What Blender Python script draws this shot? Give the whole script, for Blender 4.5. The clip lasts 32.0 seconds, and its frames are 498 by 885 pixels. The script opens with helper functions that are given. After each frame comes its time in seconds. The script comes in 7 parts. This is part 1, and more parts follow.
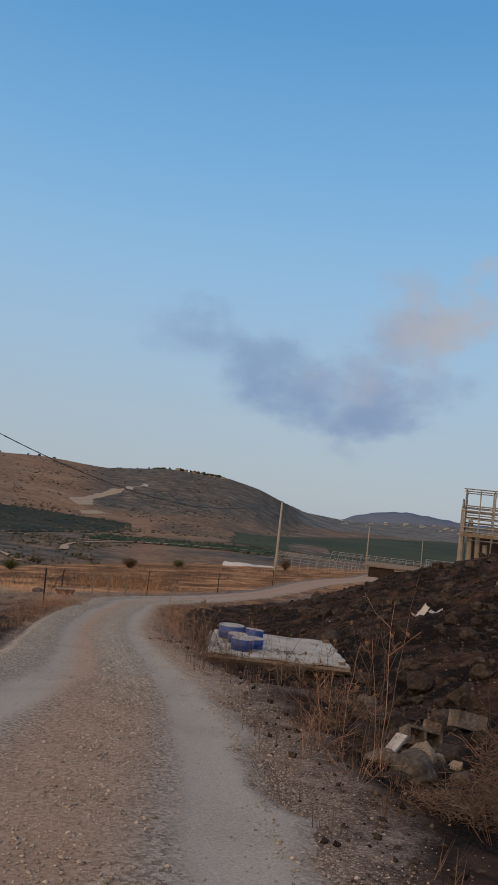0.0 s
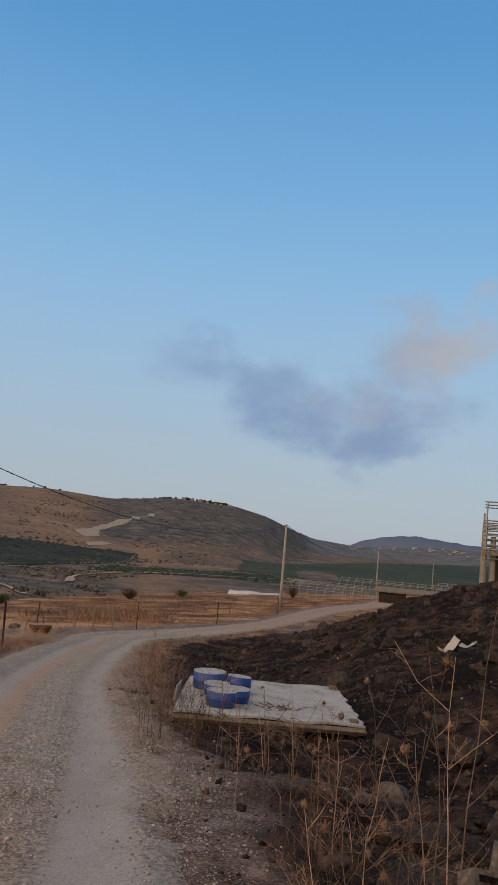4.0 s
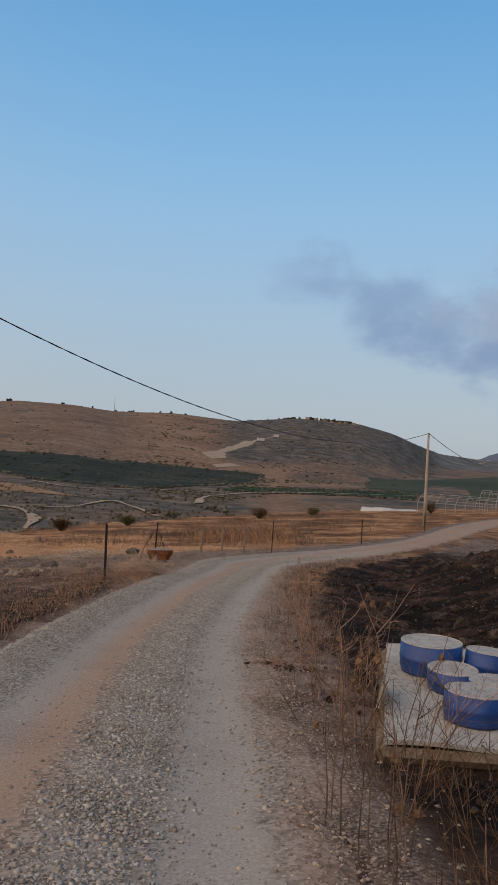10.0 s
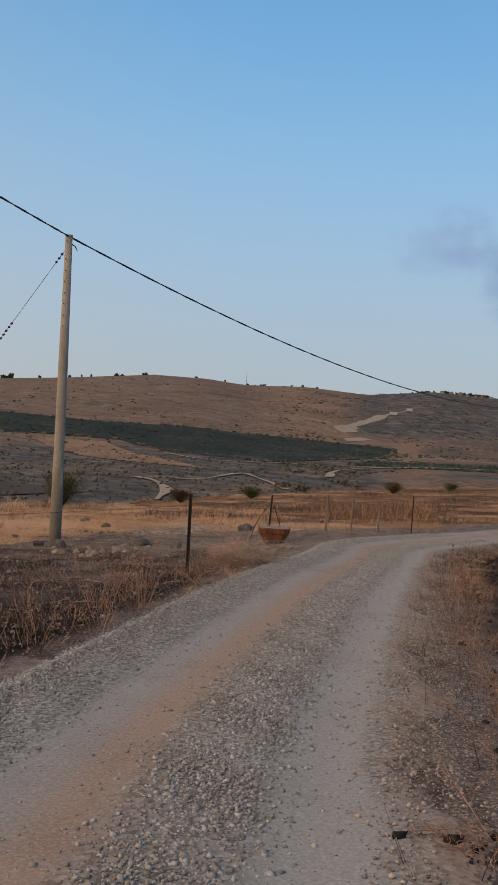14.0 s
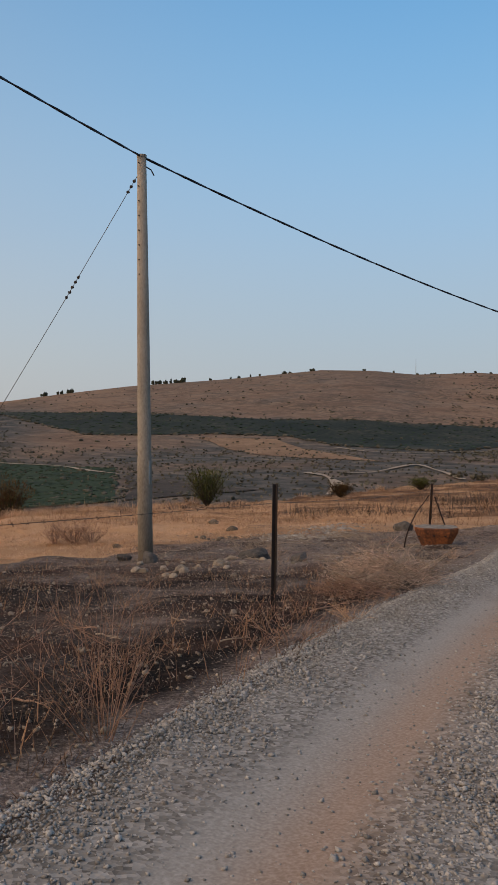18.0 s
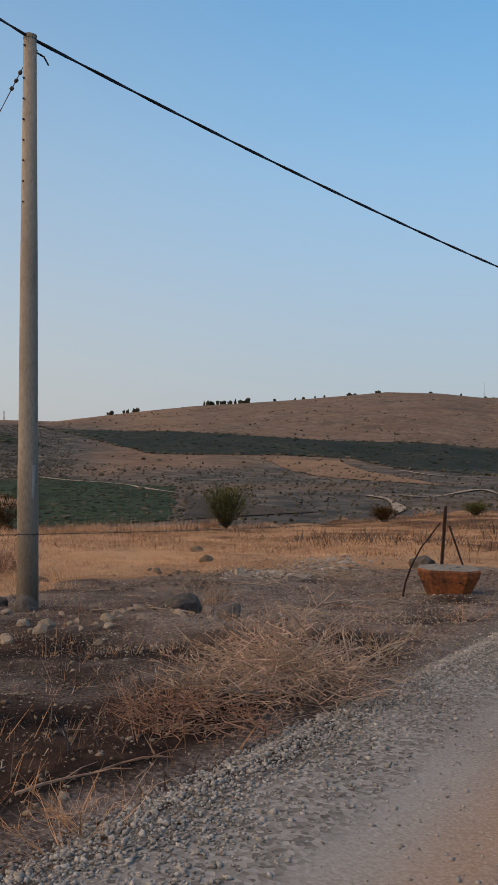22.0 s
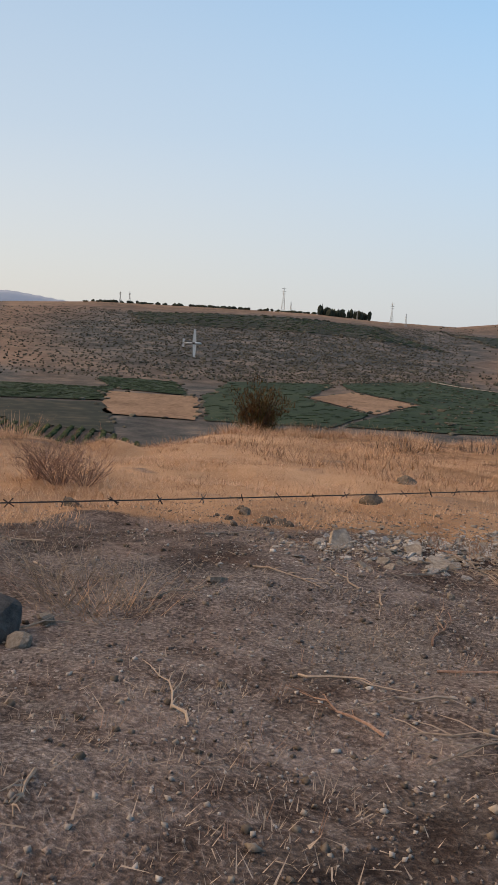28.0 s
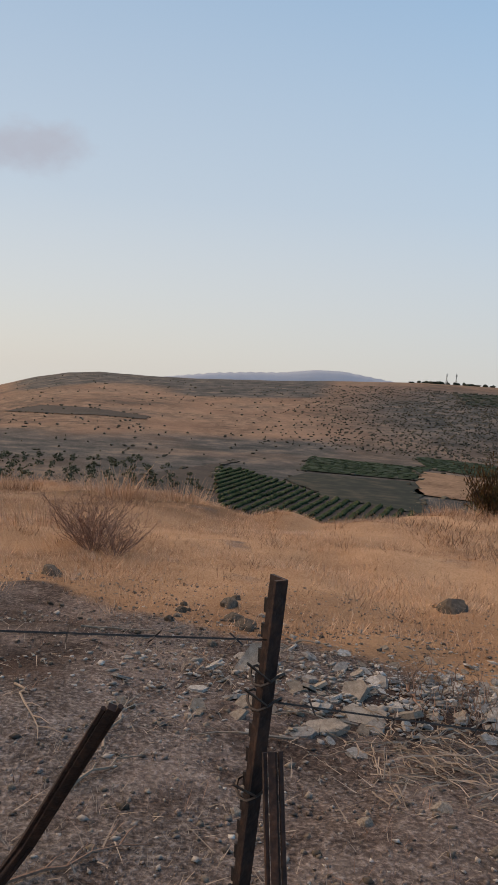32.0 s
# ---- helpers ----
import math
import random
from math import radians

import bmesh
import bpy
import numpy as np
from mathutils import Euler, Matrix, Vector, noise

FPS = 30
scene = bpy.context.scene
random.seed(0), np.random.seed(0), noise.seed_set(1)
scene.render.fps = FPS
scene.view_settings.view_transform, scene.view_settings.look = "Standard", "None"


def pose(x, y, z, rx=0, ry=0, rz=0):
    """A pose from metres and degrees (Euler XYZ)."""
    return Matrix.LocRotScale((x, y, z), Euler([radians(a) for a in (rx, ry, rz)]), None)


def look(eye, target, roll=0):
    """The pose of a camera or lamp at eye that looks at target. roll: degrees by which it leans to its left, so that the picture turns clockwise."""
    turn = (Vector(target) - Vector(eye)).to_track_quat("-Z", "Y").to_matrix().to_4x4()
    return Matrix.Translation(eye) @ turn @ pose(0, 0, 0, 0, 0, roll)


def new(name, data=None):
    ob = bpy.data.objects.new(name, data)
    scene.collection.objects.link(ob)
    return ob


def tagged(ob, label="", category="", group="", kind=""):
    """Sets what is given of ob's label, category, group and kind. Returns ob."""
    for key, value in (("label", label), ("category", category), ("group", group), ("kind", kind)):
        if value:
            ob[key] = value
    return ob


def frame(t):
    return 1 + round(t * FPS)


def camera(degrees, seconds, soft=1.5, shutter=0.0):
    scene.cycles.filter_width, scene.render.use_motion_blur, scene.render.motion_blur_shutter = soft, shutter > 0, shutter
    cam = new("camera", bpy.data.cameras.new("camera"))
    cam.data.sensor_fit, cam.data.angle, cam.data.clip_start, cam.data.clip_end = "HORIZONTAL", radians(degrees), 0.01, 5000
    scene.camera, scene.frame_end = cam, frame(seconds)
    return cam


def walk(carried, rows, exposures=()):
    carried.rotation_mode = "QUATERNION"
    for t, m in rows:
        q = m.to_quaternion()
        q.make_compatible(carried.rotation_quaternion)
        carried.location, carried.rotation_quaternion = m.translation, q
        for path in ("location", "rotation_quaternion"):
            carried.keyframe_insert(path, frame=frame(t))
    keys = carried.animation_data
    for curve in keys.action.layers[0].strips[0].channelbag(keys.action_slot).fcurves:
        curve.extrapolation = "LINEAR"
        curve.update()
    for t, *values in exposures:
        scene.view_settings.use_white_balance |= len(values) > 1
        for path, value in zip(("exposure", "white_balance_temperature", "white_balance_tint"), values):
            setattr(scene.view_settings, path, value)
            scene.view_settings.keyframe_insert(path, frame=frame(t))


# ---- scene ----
cam = camera(31.9, 32.0)

PATH = [
    (0, (-0.724, 0.856, 2.533), (-0.762, 2.851, 2.674), 6.2),
    (0.5, (-0.694, 1.425, 2.496), (-0.667, 3.42, 2.646), 6.2),
    (1, (-0.563, 1.724, 2.523), (-0.524, 3.717, 2.684), 6.7),
    (1.5, (-0.453, 2.204, 2.498), (-0.407, 4.198, 2.646), 5.7),
    (2, (-0.377, 2.818, 2.458), (-0.412, 4.812, 2.607), 2.7),
    (2.5, (-0.355, 3.262, 2.414), (-0.458, 5.25, 2.602), 3.2),
    (3, (-0.338, 3.792, 2.376), (-0.42, 5.779, 2.585), 3.7),
    (3.5, (-0.315, 4.248, 2.325), (-0.391, 6.235, 2.539), 4.7),
    (5.5, (-0.459, 5.969, 2.24), (-0.469, 7.965, 2.378), 4.1),
    (6, (-0.57, 6.493, 2.156), (-0.672, 8.484, 2.318), 3.5),
    (6.5, (-0.699, 7.255, 2.091), (-0.813, 9.246, 2.232), 3.1),
    (7, (-0.79, 7.701, 2.044), (-0.896, 9.693, 2.187), 3.1),
    (7.5, (-0.904, 7.996, 1.986), (-1.005, 9.988, 2.129), 4.3),
    (8, (-0.987, 8.413, 1.932), (-1.078, 10.406, 2.075), 4.4),
    (8.5, (-1.133, 8.977, 1.867), (-1.31, 10.965, 1.992), 4.7),
    (9, (-1.223, 9.589, 1.778), (-1.425, 11.575, 1.902), 4.5),
    (9.5, (-1.29, 10.155, 1.698), (-1.588, 12.133, 1.729), 3.8),
    (10, (-1.399, 10.916, 1.69), (-1.723, 12.889, 1.691), 2.9),
    (10.5, (-1.605, 11.684, 1.638), (-1.951, 13.653, 1.586), 2.2),
    (11, (-1.812, 12.317, 1.521), (-2.164, 14.285, 1.465), 2.5),
    (11.5, (-1.75, 12.995, 1.525), (-2.13, 14.958, 1.489), 3.3),
    (12, (-2.056, 13.577, 1.382), (-2.483, 15.531, 1.36), 3.4),
    (12.5, (-2.032, 14.205, 1.346), (-2.617, 16.117, 1.319), 2.4),
    (13, (-2.249, 14.7, 1.276), (-2.869, 16.601, 1.229), 2.0),
    (13.5, (-2.242, 15.279, 1.263), (-2.856, 17.181, 1.202), 3.3),
    (15.5, (-2.854, 18.005, 0.882), (-3.52, 19.888, 0.766), 0.5),
    (16, (-2.949, 18.537, 0.891), (-3.72, 20.38, 0.79), 0.5),
    (16.5, (-3.075, 19.238, 0.801), (-3.855, 21.078, 0.715), 0.3),
    (17, (-3.187, 19.859, 0.744), (-4.002, 21.683, 0.653), -0.2),
    (17.5, (-3.351, 20.491, 0.676), (-4.188, 22.305, 0.581), -0.3),
    (18, (-3.465, 21.098, 0.645), (-4.436, 22.844, 0.55), -0.2),
    (18.5, (-3.677, 21.76, 0.592), (-4.693, 23.482, 0.52), 0.2),
    (19, (-3.78, 22.336, 0.546), (-4.789, 24.062, 0.482), 0.8),
    (19.5, (-3.799, 22.829, 0.484), (-4.806, 24.556, 0.433), 0.2),
    (20, (-3.854, 23.481, 0.428), (-4.822, 25.23, 0.374), 0.5),
    (20.5, (-3.917, 24.067, 0.374), (-4.877, 25.821, 0.331), 0.6),
    (21, (-4.058, 24.825, 0.272), (-5.068, 26.551, 0.246), 0.5),
    (21.5, (-4.12, 25.403, 0.225), (-5.207, 27.082, 0.192), 0.6),
    (22, (-4.251, 26.065, 0.163), (-5.35, 27.736, 0.116), 0.6),
    (22.5, (-4.365, 26.664, 0.126), (-5.482, 28.322, 0.074), 1.4),
    (23, (-4.486, 27.297, 0.072), (-5.619, 28.944, 0.014), 2.0),
    (23.5, (-4.591, 27.961, 0.011), (-5.809, 29.544, -0.078), 3.6),
    (24, (-4.729, 28.623, -0.033), (-5.976, 30.185, -0.124), 3.1),
    (24.5, (-4.838, 29.284, -0.078), (-6.093, 30.838, -0.179), 2.8),
    (26.5, (-5.559, 31.658, -0.234), (-7.027, 32.994, -0.478), 3.2),
    (27, (-5.719, 32.198, -0.28), (-7.238, 33.474, -0.529), 3.4),
    (27.5, (-5.899, 32.847, -0.333), (-7.504, 34.01, -0.599), 3.3),
    (28, (-6.15, 33.438, -0.386), (-7.846, 34.458, -0.675), 3.1),
    (28.5, (-6.294, 34.016, -0.409), (-8.031, 34.957, -0.722), 1.7),
    (29, (-6.41, 34.568, -0.468), (-8.172, 35.476, -0.739), 0.0),
    (29.5, (-6.526, 35.16, -0.489), (-8.32, 36.023, -0.685), -1.5),
    (30, (-6.566, 35.69, -0.495), (-8.418, 36.422, -0.683), -0.4),
    (30.5, (-6.71, 36.203, -0.527), (-8.64, 36.697, -0.709), 2.7),
    (31, (-6.897, 36.678, -0.614), (-8.857, 37.027, -0.806), 1.3),
    (31.5, (-7.059, 36.98, -0.621), (-9.019, 37.34, -0.795), 4.7),
    (31.6, (-7.086, 37.023, -0.625), (-9.047, 37.379, -0.8), 5.4),
    (32, (-7.202, 37.192, -0.647), (-9.168, 37.525, -0.798), 4.0),
]
walk(cam, [(t, look(eye, target, roll)) for t, eye, target, roll in PATH],
     [(0, -0.06), (1, -0.08), (2, 0.0), (3, -0.08), (5.5, 0.0), (8, 0.03), (10, 0.0), (20, 0.0), (22.5, 0.06), (24.5, 0.10), (27, 0.38), (28.6, 0.41), (30, 0.35), (31.4, 0.28), (32, 0.26)])

# ---- sky, sun, exposure ----
SUN_BEARING, SUN_HEIGHT = 140.0, 34.0      # degrees to the left of ahead, degrees up
world = bpy.data.worlds.new("sky")
scene.world = world
world.use_nodes = True
wn, wl = world.node_tree.nodes, world.node_tree.links
wn.clear()


def wnode(kind, **values):
    n = wn.new(kind)
    for key, v in values.items():
        n.inputs[key.replace("_", " ")].default_value = v
    return n


sky = wn.new("ShaderNodeTexSky")
sky.sky_type, sky.sun_disc = "NISHITA", False
sky.sun_elevation, sky.sun_rotation = radians(SUN_HEIGHT), radians(-SUN_BEARING)
sky.air_density, sky.dust_density, sky.ozone_density, sky.altitude = 1.0, 0.6, 2.2, 0
coord = wn.new("ShaderNodeTexCoord")


def cloud(az, el, size, tilt, seed, scale):
    """A ragged cloud round a bearing and height of the sky, tilted up to its right: 0 to 1."""
    a, e, k = radians(az), radians(el), radians(tilt)
    east, up = Vector((math.cos(a), math.sin(a), 0)), Vector((math.sin(a) * math.sin(e), -math.cos(a) * math.sin(e), math.cos(e)))
    squash = wn.new("ShaderNodeMapping")
    squash.inputs["Scale"].default_value = (1, 1, 1.5)
    wl.new(coord.outputs["Generated"], squash.inputs["Vector"])
    grain = wnode("ShaderNodeTexNoise", Scale=scale, Detail=8.0, Roughness=0.56)
    grain.noise_dimensions = "4D"
    grain.inputs["W"].default_value = seed
    wl.new(squash.outputs["Vector"], grain.inputs["Vector"])
    away = wn.new("ShaderNodeVectorMath")
    away.operation = "SUBTRACT"
    away.inputs[1].default_value = bearing(az, el)
    wl.new(coord.outputs["Generated"], away.inputs[0])
    axes = []
    for way, reach in ((east * math.cos(k) + up * math.sin(k), size[0]), (up * math.cos(k) - east * math.sin(k), size[1])):
        d = wn.new("ShaderNodeVectorMath")
        d.operation = "DOT_PRODUCT"
        d.inputs[1].default_value = way / reach
        wl.new(away.outputs[0], d.inputs[0])
        axes.append(d.outputs["Value"])
    both = wn.new("ShaderNodeCombineXYZ")
    wl.new(axes[0], both.inputs["X"])
    wl.new(axes[1], both.inputs["Y"])
    far = wn.new("ShaderNodeVectorMath")
    far.operation = "LENGTH"
    wl.new(both.outputs[0], far.inputs[0])
    sub = wn.new("ShaderNodeMath")
    sub.operation = "MULTIPLY_ADD"
    sub.inputs[1].default_value, sub.inputs[2].default_value = -0.46, 0.06
    wl.new(far.outputs["Value"], sub.inputs[0])
    add = wn.new("ShaderNodeMath")
    add.operation = "MULTIPLY_ADD"
    add.inputs[1].default_value = 1.6
    wl.new(grain.outputs["Fac"], add.inputs[0])
    wl.new(sub.outputs[0], add.inputs[2])
    ramp = wn.new("ShaderNodeMapRange")
    ramp.interpolation_type = "SMOOTHSTEP"
    ramp.inputs["From Min"].default_value, ramp.inputs["From Max"].default_value = 0.38, 0.86
    wl.new(add.outputs[0], ramp.inputs["Value"])
    return ramp.outputs["Result"]


def bearing(az, el):
    a, e = radians(az), radians(el)
    return (-math.sin(a) * math.cos(e), math.cos(a) * math.cos(e), math.sin(e))


SKY = 0.075


def sky_ramp(stops):
    """Light of the clear sky by height: stops of degrees and colour."""
    r = wn.new("ShaderNodeValToRGB")
    r.color_ramp.interpolation = "B_SPLINE"
    e = r.color_ramp.elements
    while len(e) < len(stops):
        e.new(0.5)
    for el, (deg, c) in zip(e, stops):
        el.position, el.color = math.sin(radians(max(deg, 0))), (*c, 1)
    wl.new(part_z.outputs["Z"], r.inputs["Fac"])
    return r.outputs["Color"]


part_z = wn.new("ShaderNodeSeparateXYZ")
wl.new(coord.outputs["Generated"], part_z.inputs[0])
cool = sky_ramp(((0, (0.44, 0.49, 0.55)), (5, (0.42, 0.53, 0.63)), (11, (0.37, 0.56, 0.765)), (19, (0.25, 0.525, 0.83)), (31, (0.095, 0.34, 0.70)), (60, (0.05, 0.22, 0.50))))
warm_sky = sky_ramp(((0, (0.57, 0.54, 0.50)), (5, (0.57, 0.575, 0.575)), (11, (0.48, 0.545, 0.61)), (24, (0.34, 0.45, 0.585)), (50, (0.14, 0.29, 0.48))))
toward = wn.new("ShaderNodeVectorMath")
toward.operation = "DOT_PRODUCT"
toward.inputs[1].default_value = bearing(SUN_BEARING - 25, 0)
wl.new(coord.outputs["Generated"], toward.inputs[0])
span = wn.new("ShaderNodeMapRange")
span.interpolation_type = "SMOOTHSTEP"
span.inputs["From Min"].default_value, span.inputs["From Max"].default_value = -0.2, 1.0
wl.new(toward.outputs["Value"], span.inputs["Value"])
clear = wn.new("ShaderNodeMix")
clear.data_type = "RGBA"
wl.new(span.outputs[0], clear.inputs["Factor"])
wl.new(cool, clear.inputs["A"])
wl.new(warm_sky, clear.inputs["B"])
lift = wn.new("ShaderNodeVectorMath")
lift.operation = "SCALE"
lift.inputs["Scale"].default_value = 1 / SKY
wl.new(clear.outputs["Result"], lift.inputs[0])
haze = wn.new("ShaderNodeMix")                      # the clear air above a hazy valley
haze.data_type = "RGBA"
haze.inputs["Factor"].default_value = 0.86
wl.new(sky.outputs["Color"], haze.inputs["A"])
wl.new(lift.outputs[0], haze.inputs["B"])
colour = haze.outputs["Result"]
# bearing, height, size, tilt, seed, grain, light, thickness
CLOUDS = ((5.0, 10.2, (0.10, 0.030), -12, 5.1, 11.0, (0.28, 0.40, 0.60), 0.6), (0.6, 9.2, (0.13, 0.048), -15, 3.6, 10.0, (0.245, 0.355, 0.545), 0.85),
          (-2.8, 7.8, (0.10, 0.046), -16, 3.0, 10.0, (0.235, 0.335, 0.52), 0.9), (-6.6, 8.4, (0.095, 0.066), 25, 7.7, 12.0, (0.265, 0.355, 0.52), 0.92),
          (-7.0, 6.5, (0.085, 0.028), 6, 7.7, 12.0, (0.24, 0.335, 0.51), 0.85), (-10.3, 8.5, (0.065, 0.030), 12, 4.4, 13.0, (0.29, 0.38, 0.54), 0.75),
          (-7.8, 11.0, (0.105, 0.062), 42, 2.2, 12.0, (0.36, 0.415, 0.52), 0.85), (-11.8, 13.2, (0.105, 0.050), 24, 9.1, 13.0, (0.43, 0.44, 0.49), 0.85),
          (95.6, 13.0, (0.10, 0.034), -4, 1.4, 10.0, (0.38, 0.39, 0.45), 0.8))
for az, el, size, tilt, seed, scale, tint, most in CLOUDS:
    mask = cloud(az, el, size, tilt, seed, scale)
    keep = wn.new("ShaderNodeMath")
    keep.operation = "MULTIPLY"
    keep.inputs[1].default_value = most
    wl.new(mask, keep.inputs[0])
    mix = wn.new("ShaderNodeMix")
    mix.data_type = "RGBA"
    wl.new(keep.outputs[0], mix.inputs["Factor"])
    wl.new(colour, mix.inputs["A"])
    mix.inputs["B"].default_value = (*(c / SKY for c in tint), 1)
    colour = mix.outputs["Result"]
ground_light = wnode("ShaderNodeBackground", Strength=SKY)
wl.new(colour, ground_light.inputs["Color"])
wl.new(ground_light.outputs[0], wn.new("ShaderNodeOutputWorld").inputs["Surface"])

sun = new("sun", bpy.data.lights.new("sun", "SUN"))
sun.data.energy, sun.data.angle, sun.data.color = 3.4, radians(105), (1.0, 0.70, 0.44)
sun.matrix_world = look((0, 0, 60), tuple(Vector((0, 0, 60)) - Vector(bearing(SUN_BEARING, SUN_HEIGHT))))


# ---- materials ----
ALBEDO_TINT = (0.66, 0.615, 0.555)      # dims and warms all base colours to offset strong sun and blue sky light


def shade(name, colours, scale=4.0, roughness=0.9, bump=0.3, fine=None, metal=0.0, space="Object", stretch=(1, 1, 1), vary=0.0, stops=None, detail=5.0):
    """A surface with grain at two scales: colours run along a noise; vary changes it from piece to piece."""
    m = bpy.data.materials.new(name)
    m.use_nodes = True
    n, l = m.node_tree.nodes, m.node_tree.links
    out = n["Principled BSDF"]
    out.inputs["Roughness"].default_value, out.inputs["Metallic"].default_value = roughness, metal
    out.inputs["Specular IOR Level"].default_value = 0.08 if roughness > 0.8 else 0.4
    tc = n.new("ShaderNodeTexCoord")
    mp = n.new("ShaderNodeMapping")
    mp.inputs["Scale"].default_value = stretch
    l.new(tc.outputs[space], mp.inputs["Vector"])
    big = n.new("ShaderNodeTexNoise")
    big.inputs["Scale"].default_value, big.inputs["Detail"].default_value, big.inputs["Roughness"].default_value = scale, detail, 0.6
    l.new(mp.outputs[0], big.inputs["Vector"])
    small = n.new("ShaderNodeTexNoise")
    small.inputs["Scale"].default_value, small.inputs["Detail"].default_value = fine or scale * 9, 3
    l.new(mp.outputs[0], small.inputs["Vector"])
    both = n.new("ShaderNodeMix")
    both.inputs["Factor"].default_value = 0.4
    l.new(big.outputs["Fac"], both.inputs["A"])
    l.new(small.outputs["Fac"], both.inputs["B"])
    ramp = n.new("ShaderNodeValToRGB")
    e = ramp.color_ramp.elements
    stops = stops or [0.36 + 0.28 * i / max(1, len(colours) - 1) for i in range(len(colours))]
    while len(e) < len(colours):
        e.new(0.5)
    for el, c, s in zip(e, colours, stops):
        el.position, el.color = s, (*(k * d for k, d in zip(c, ALBEDO_TINT)), 1)
    l.new(both.outputs["Result"], ramp.inputs["Fac"])
    last = ramp.outputs["Color"]
    if vary:
        info = n.new("ShaderNodeObjectInfo")
        geo = n.new("ShaderNodeNewGeometry")
        s = n.new("ShaderNodeMath")
        l.new(info.outputs["Random"], s.inputs[0])
        l.new(geo.outputs["Random Per Island"], s.inputs[1])
        fr = n.new("ShaderNodeMath")
        fr.operation = "FRACT"
        l.new(s.outputs[0], fr.inputs[0])
        rng = n.new("ShaderNodeMapRange")
        rng.inputs["To Min"].default_value, rng.inputs["To Max"].default_value = 1 - vary, 1 + vary
        l.new(fr.outputs[0], rng.inputs["Value"])
        hsv = n.new("ShaderNodeHueSaturation")
        l.new(rng.outputs[0], hsv.inputs["Value"])
        l.new(last, hsv.inputs["Color"])
        last = hsv.outputs["Color"]
    l.new(last, out.inputs["Base Color"])
    if bump:
        b = n.new("ShaderNodeBump")
        b.inputs["Strength"].default_value, b.inputs["Distance"].default_value = bump, 0.02
        l.new(both.outputs["Result"], b.inputs["Height"])
        l.new(b.outputs["Normal"], out.inputs["Normal"])
    return m


STRAW = shade("straw", [(0.58, 0.345, 0.20), (0.82, 0.525, 0.325), (0.92, 0.655, 0.435)], 3, vary=0.3, bump=0)
DRY_STALK = shade("dry_stalk", [(0.085, 0.063, 0.050), (0.165, 0.120, 0.095), (0.26, 0.192, 0.152)], 6, vary=0.3, bump=0)
PALE_STRAW = shade("pale_straw", [(0.40, 0.31, 0.235), (0.56, 0.455, 0.355)], 6, vary=0.25, bump=0)
BURNT_STALK = shade("burnt_stalk", [(0.08, 0.05, 0.03), (0.20, 0.13, 0.08)], 6, vary=0.4, bump=0)
HEAP_STEM = shade("heap_stem", [(0.24, 0.145, 0.102), (0.42, 0.27, 0.195), (0.56, 0.40, 0.31)], 6, vary=0.35, bump=0)
RED_STRAW = shade("red_straw", [(0.20, 0.11, 0.065), (0.42, 0.25, 0.145), (0.56, 0.37, 0.23)], 3, vary=0.35, bump=0)
SEED_HEAD = shade("seed_head", [(0.18, 0.11, 0.068), (0.36, 0.235, 0.15)], 60, vary=0.3, bump=0.6)
BASALT = shade("basalt", [(0.026, 0.022, 0.020), (0.056, 0.045, 0.039), (0.115, 0.090, 0.076)], 3, bump=0.9, vary=0.35)
FIELD_ROCK = shade("brown_field_rock", [(0.11, 0.088, 0.068), (0.20, 0.163, 0.127), (0.31, 0.255, 0.20)], 4, bump=0.8, vary=0.3)
BANK_ROCK = shade("sooty_grey_rock", [(0.075, 0.064, 0.056), (0.15, 0.130, 0.114), (0.26, 0.232, 0.205)], 4, bump=0.9, vary=0.3)
GREY_ROCK = shade("dark_grey_boulder", [(0.075, 0.068, 0.063), (0.125, 0.115, 0.107), (0.19, 0.176, 0.163)], 5, bump=0.7, vary=0.2)
SOOT_CLOD = shade("sooty_clod", [(0.016, 0.013, 0.011), (0.055, 0.043, 0.036), (0.14, 0.108, 0.086)], 14, bump=0.4, vary=0.6)
SOIL_CLOD = shade("dry_clod", [(0.17, 0.130, 0.110), (0.30, 0.238, 0.202), (0.48, 0.395, 0.335)], 14, bump=0.4, vary=0.35)
LIMESTONE = shade("limestone", [(0.25, 0.205, 0.158), (0.39, 0.33, 0.265), (0.54, 0.47, 0.385)], 5, bump=0.6, vary=0.3)
SLATE = shade("slate", [(0.31, 0.28, 0.245), (0.49, 0.455, 0.41), (0.70, 0.665, 0.615)], 5, bump=0.5, vary=0.35)
GRAVEL = shade("gravel", [(0.32, 0.305, 0.287), (0.43, 0.415, 0.395), (0.55, 0.535, 0.51)], 20, bump=0.3, vary=0.42)
SANDY_GRAVEL = shade("sandy_gravel", [(0.33, 0.275, 0.235), (0.44, 0.38, 0.33), (0.56, 0.495, 0.44)], 20, bump=0.3, vary=0.4)
CONCRETE = shade("concrete", [(0.33, 0.29, 0.24), (0.44, 0.39, 0.33), (0.52, 0.47, 0.41)], 2.5, bump=0.3, fine=40, stretch=(1, 1, 0.35))
BLOCK_TOP = shade("worn_concrete", [(0.20, 0.18, 0.155), (0.32, 0.29, 0.255), (0.42, 0.385, 0.34)], 11, bump=1.0, fine=60)
ORANGE_PAINT = shade("orange_paint", [(0.12, 0.065, 0.045), (0.24, 0.10, 0.055), (0.46, 0.165, 0.065)], 2.6, bump=0.6, stops=[0.38, 0.50, 0.62])
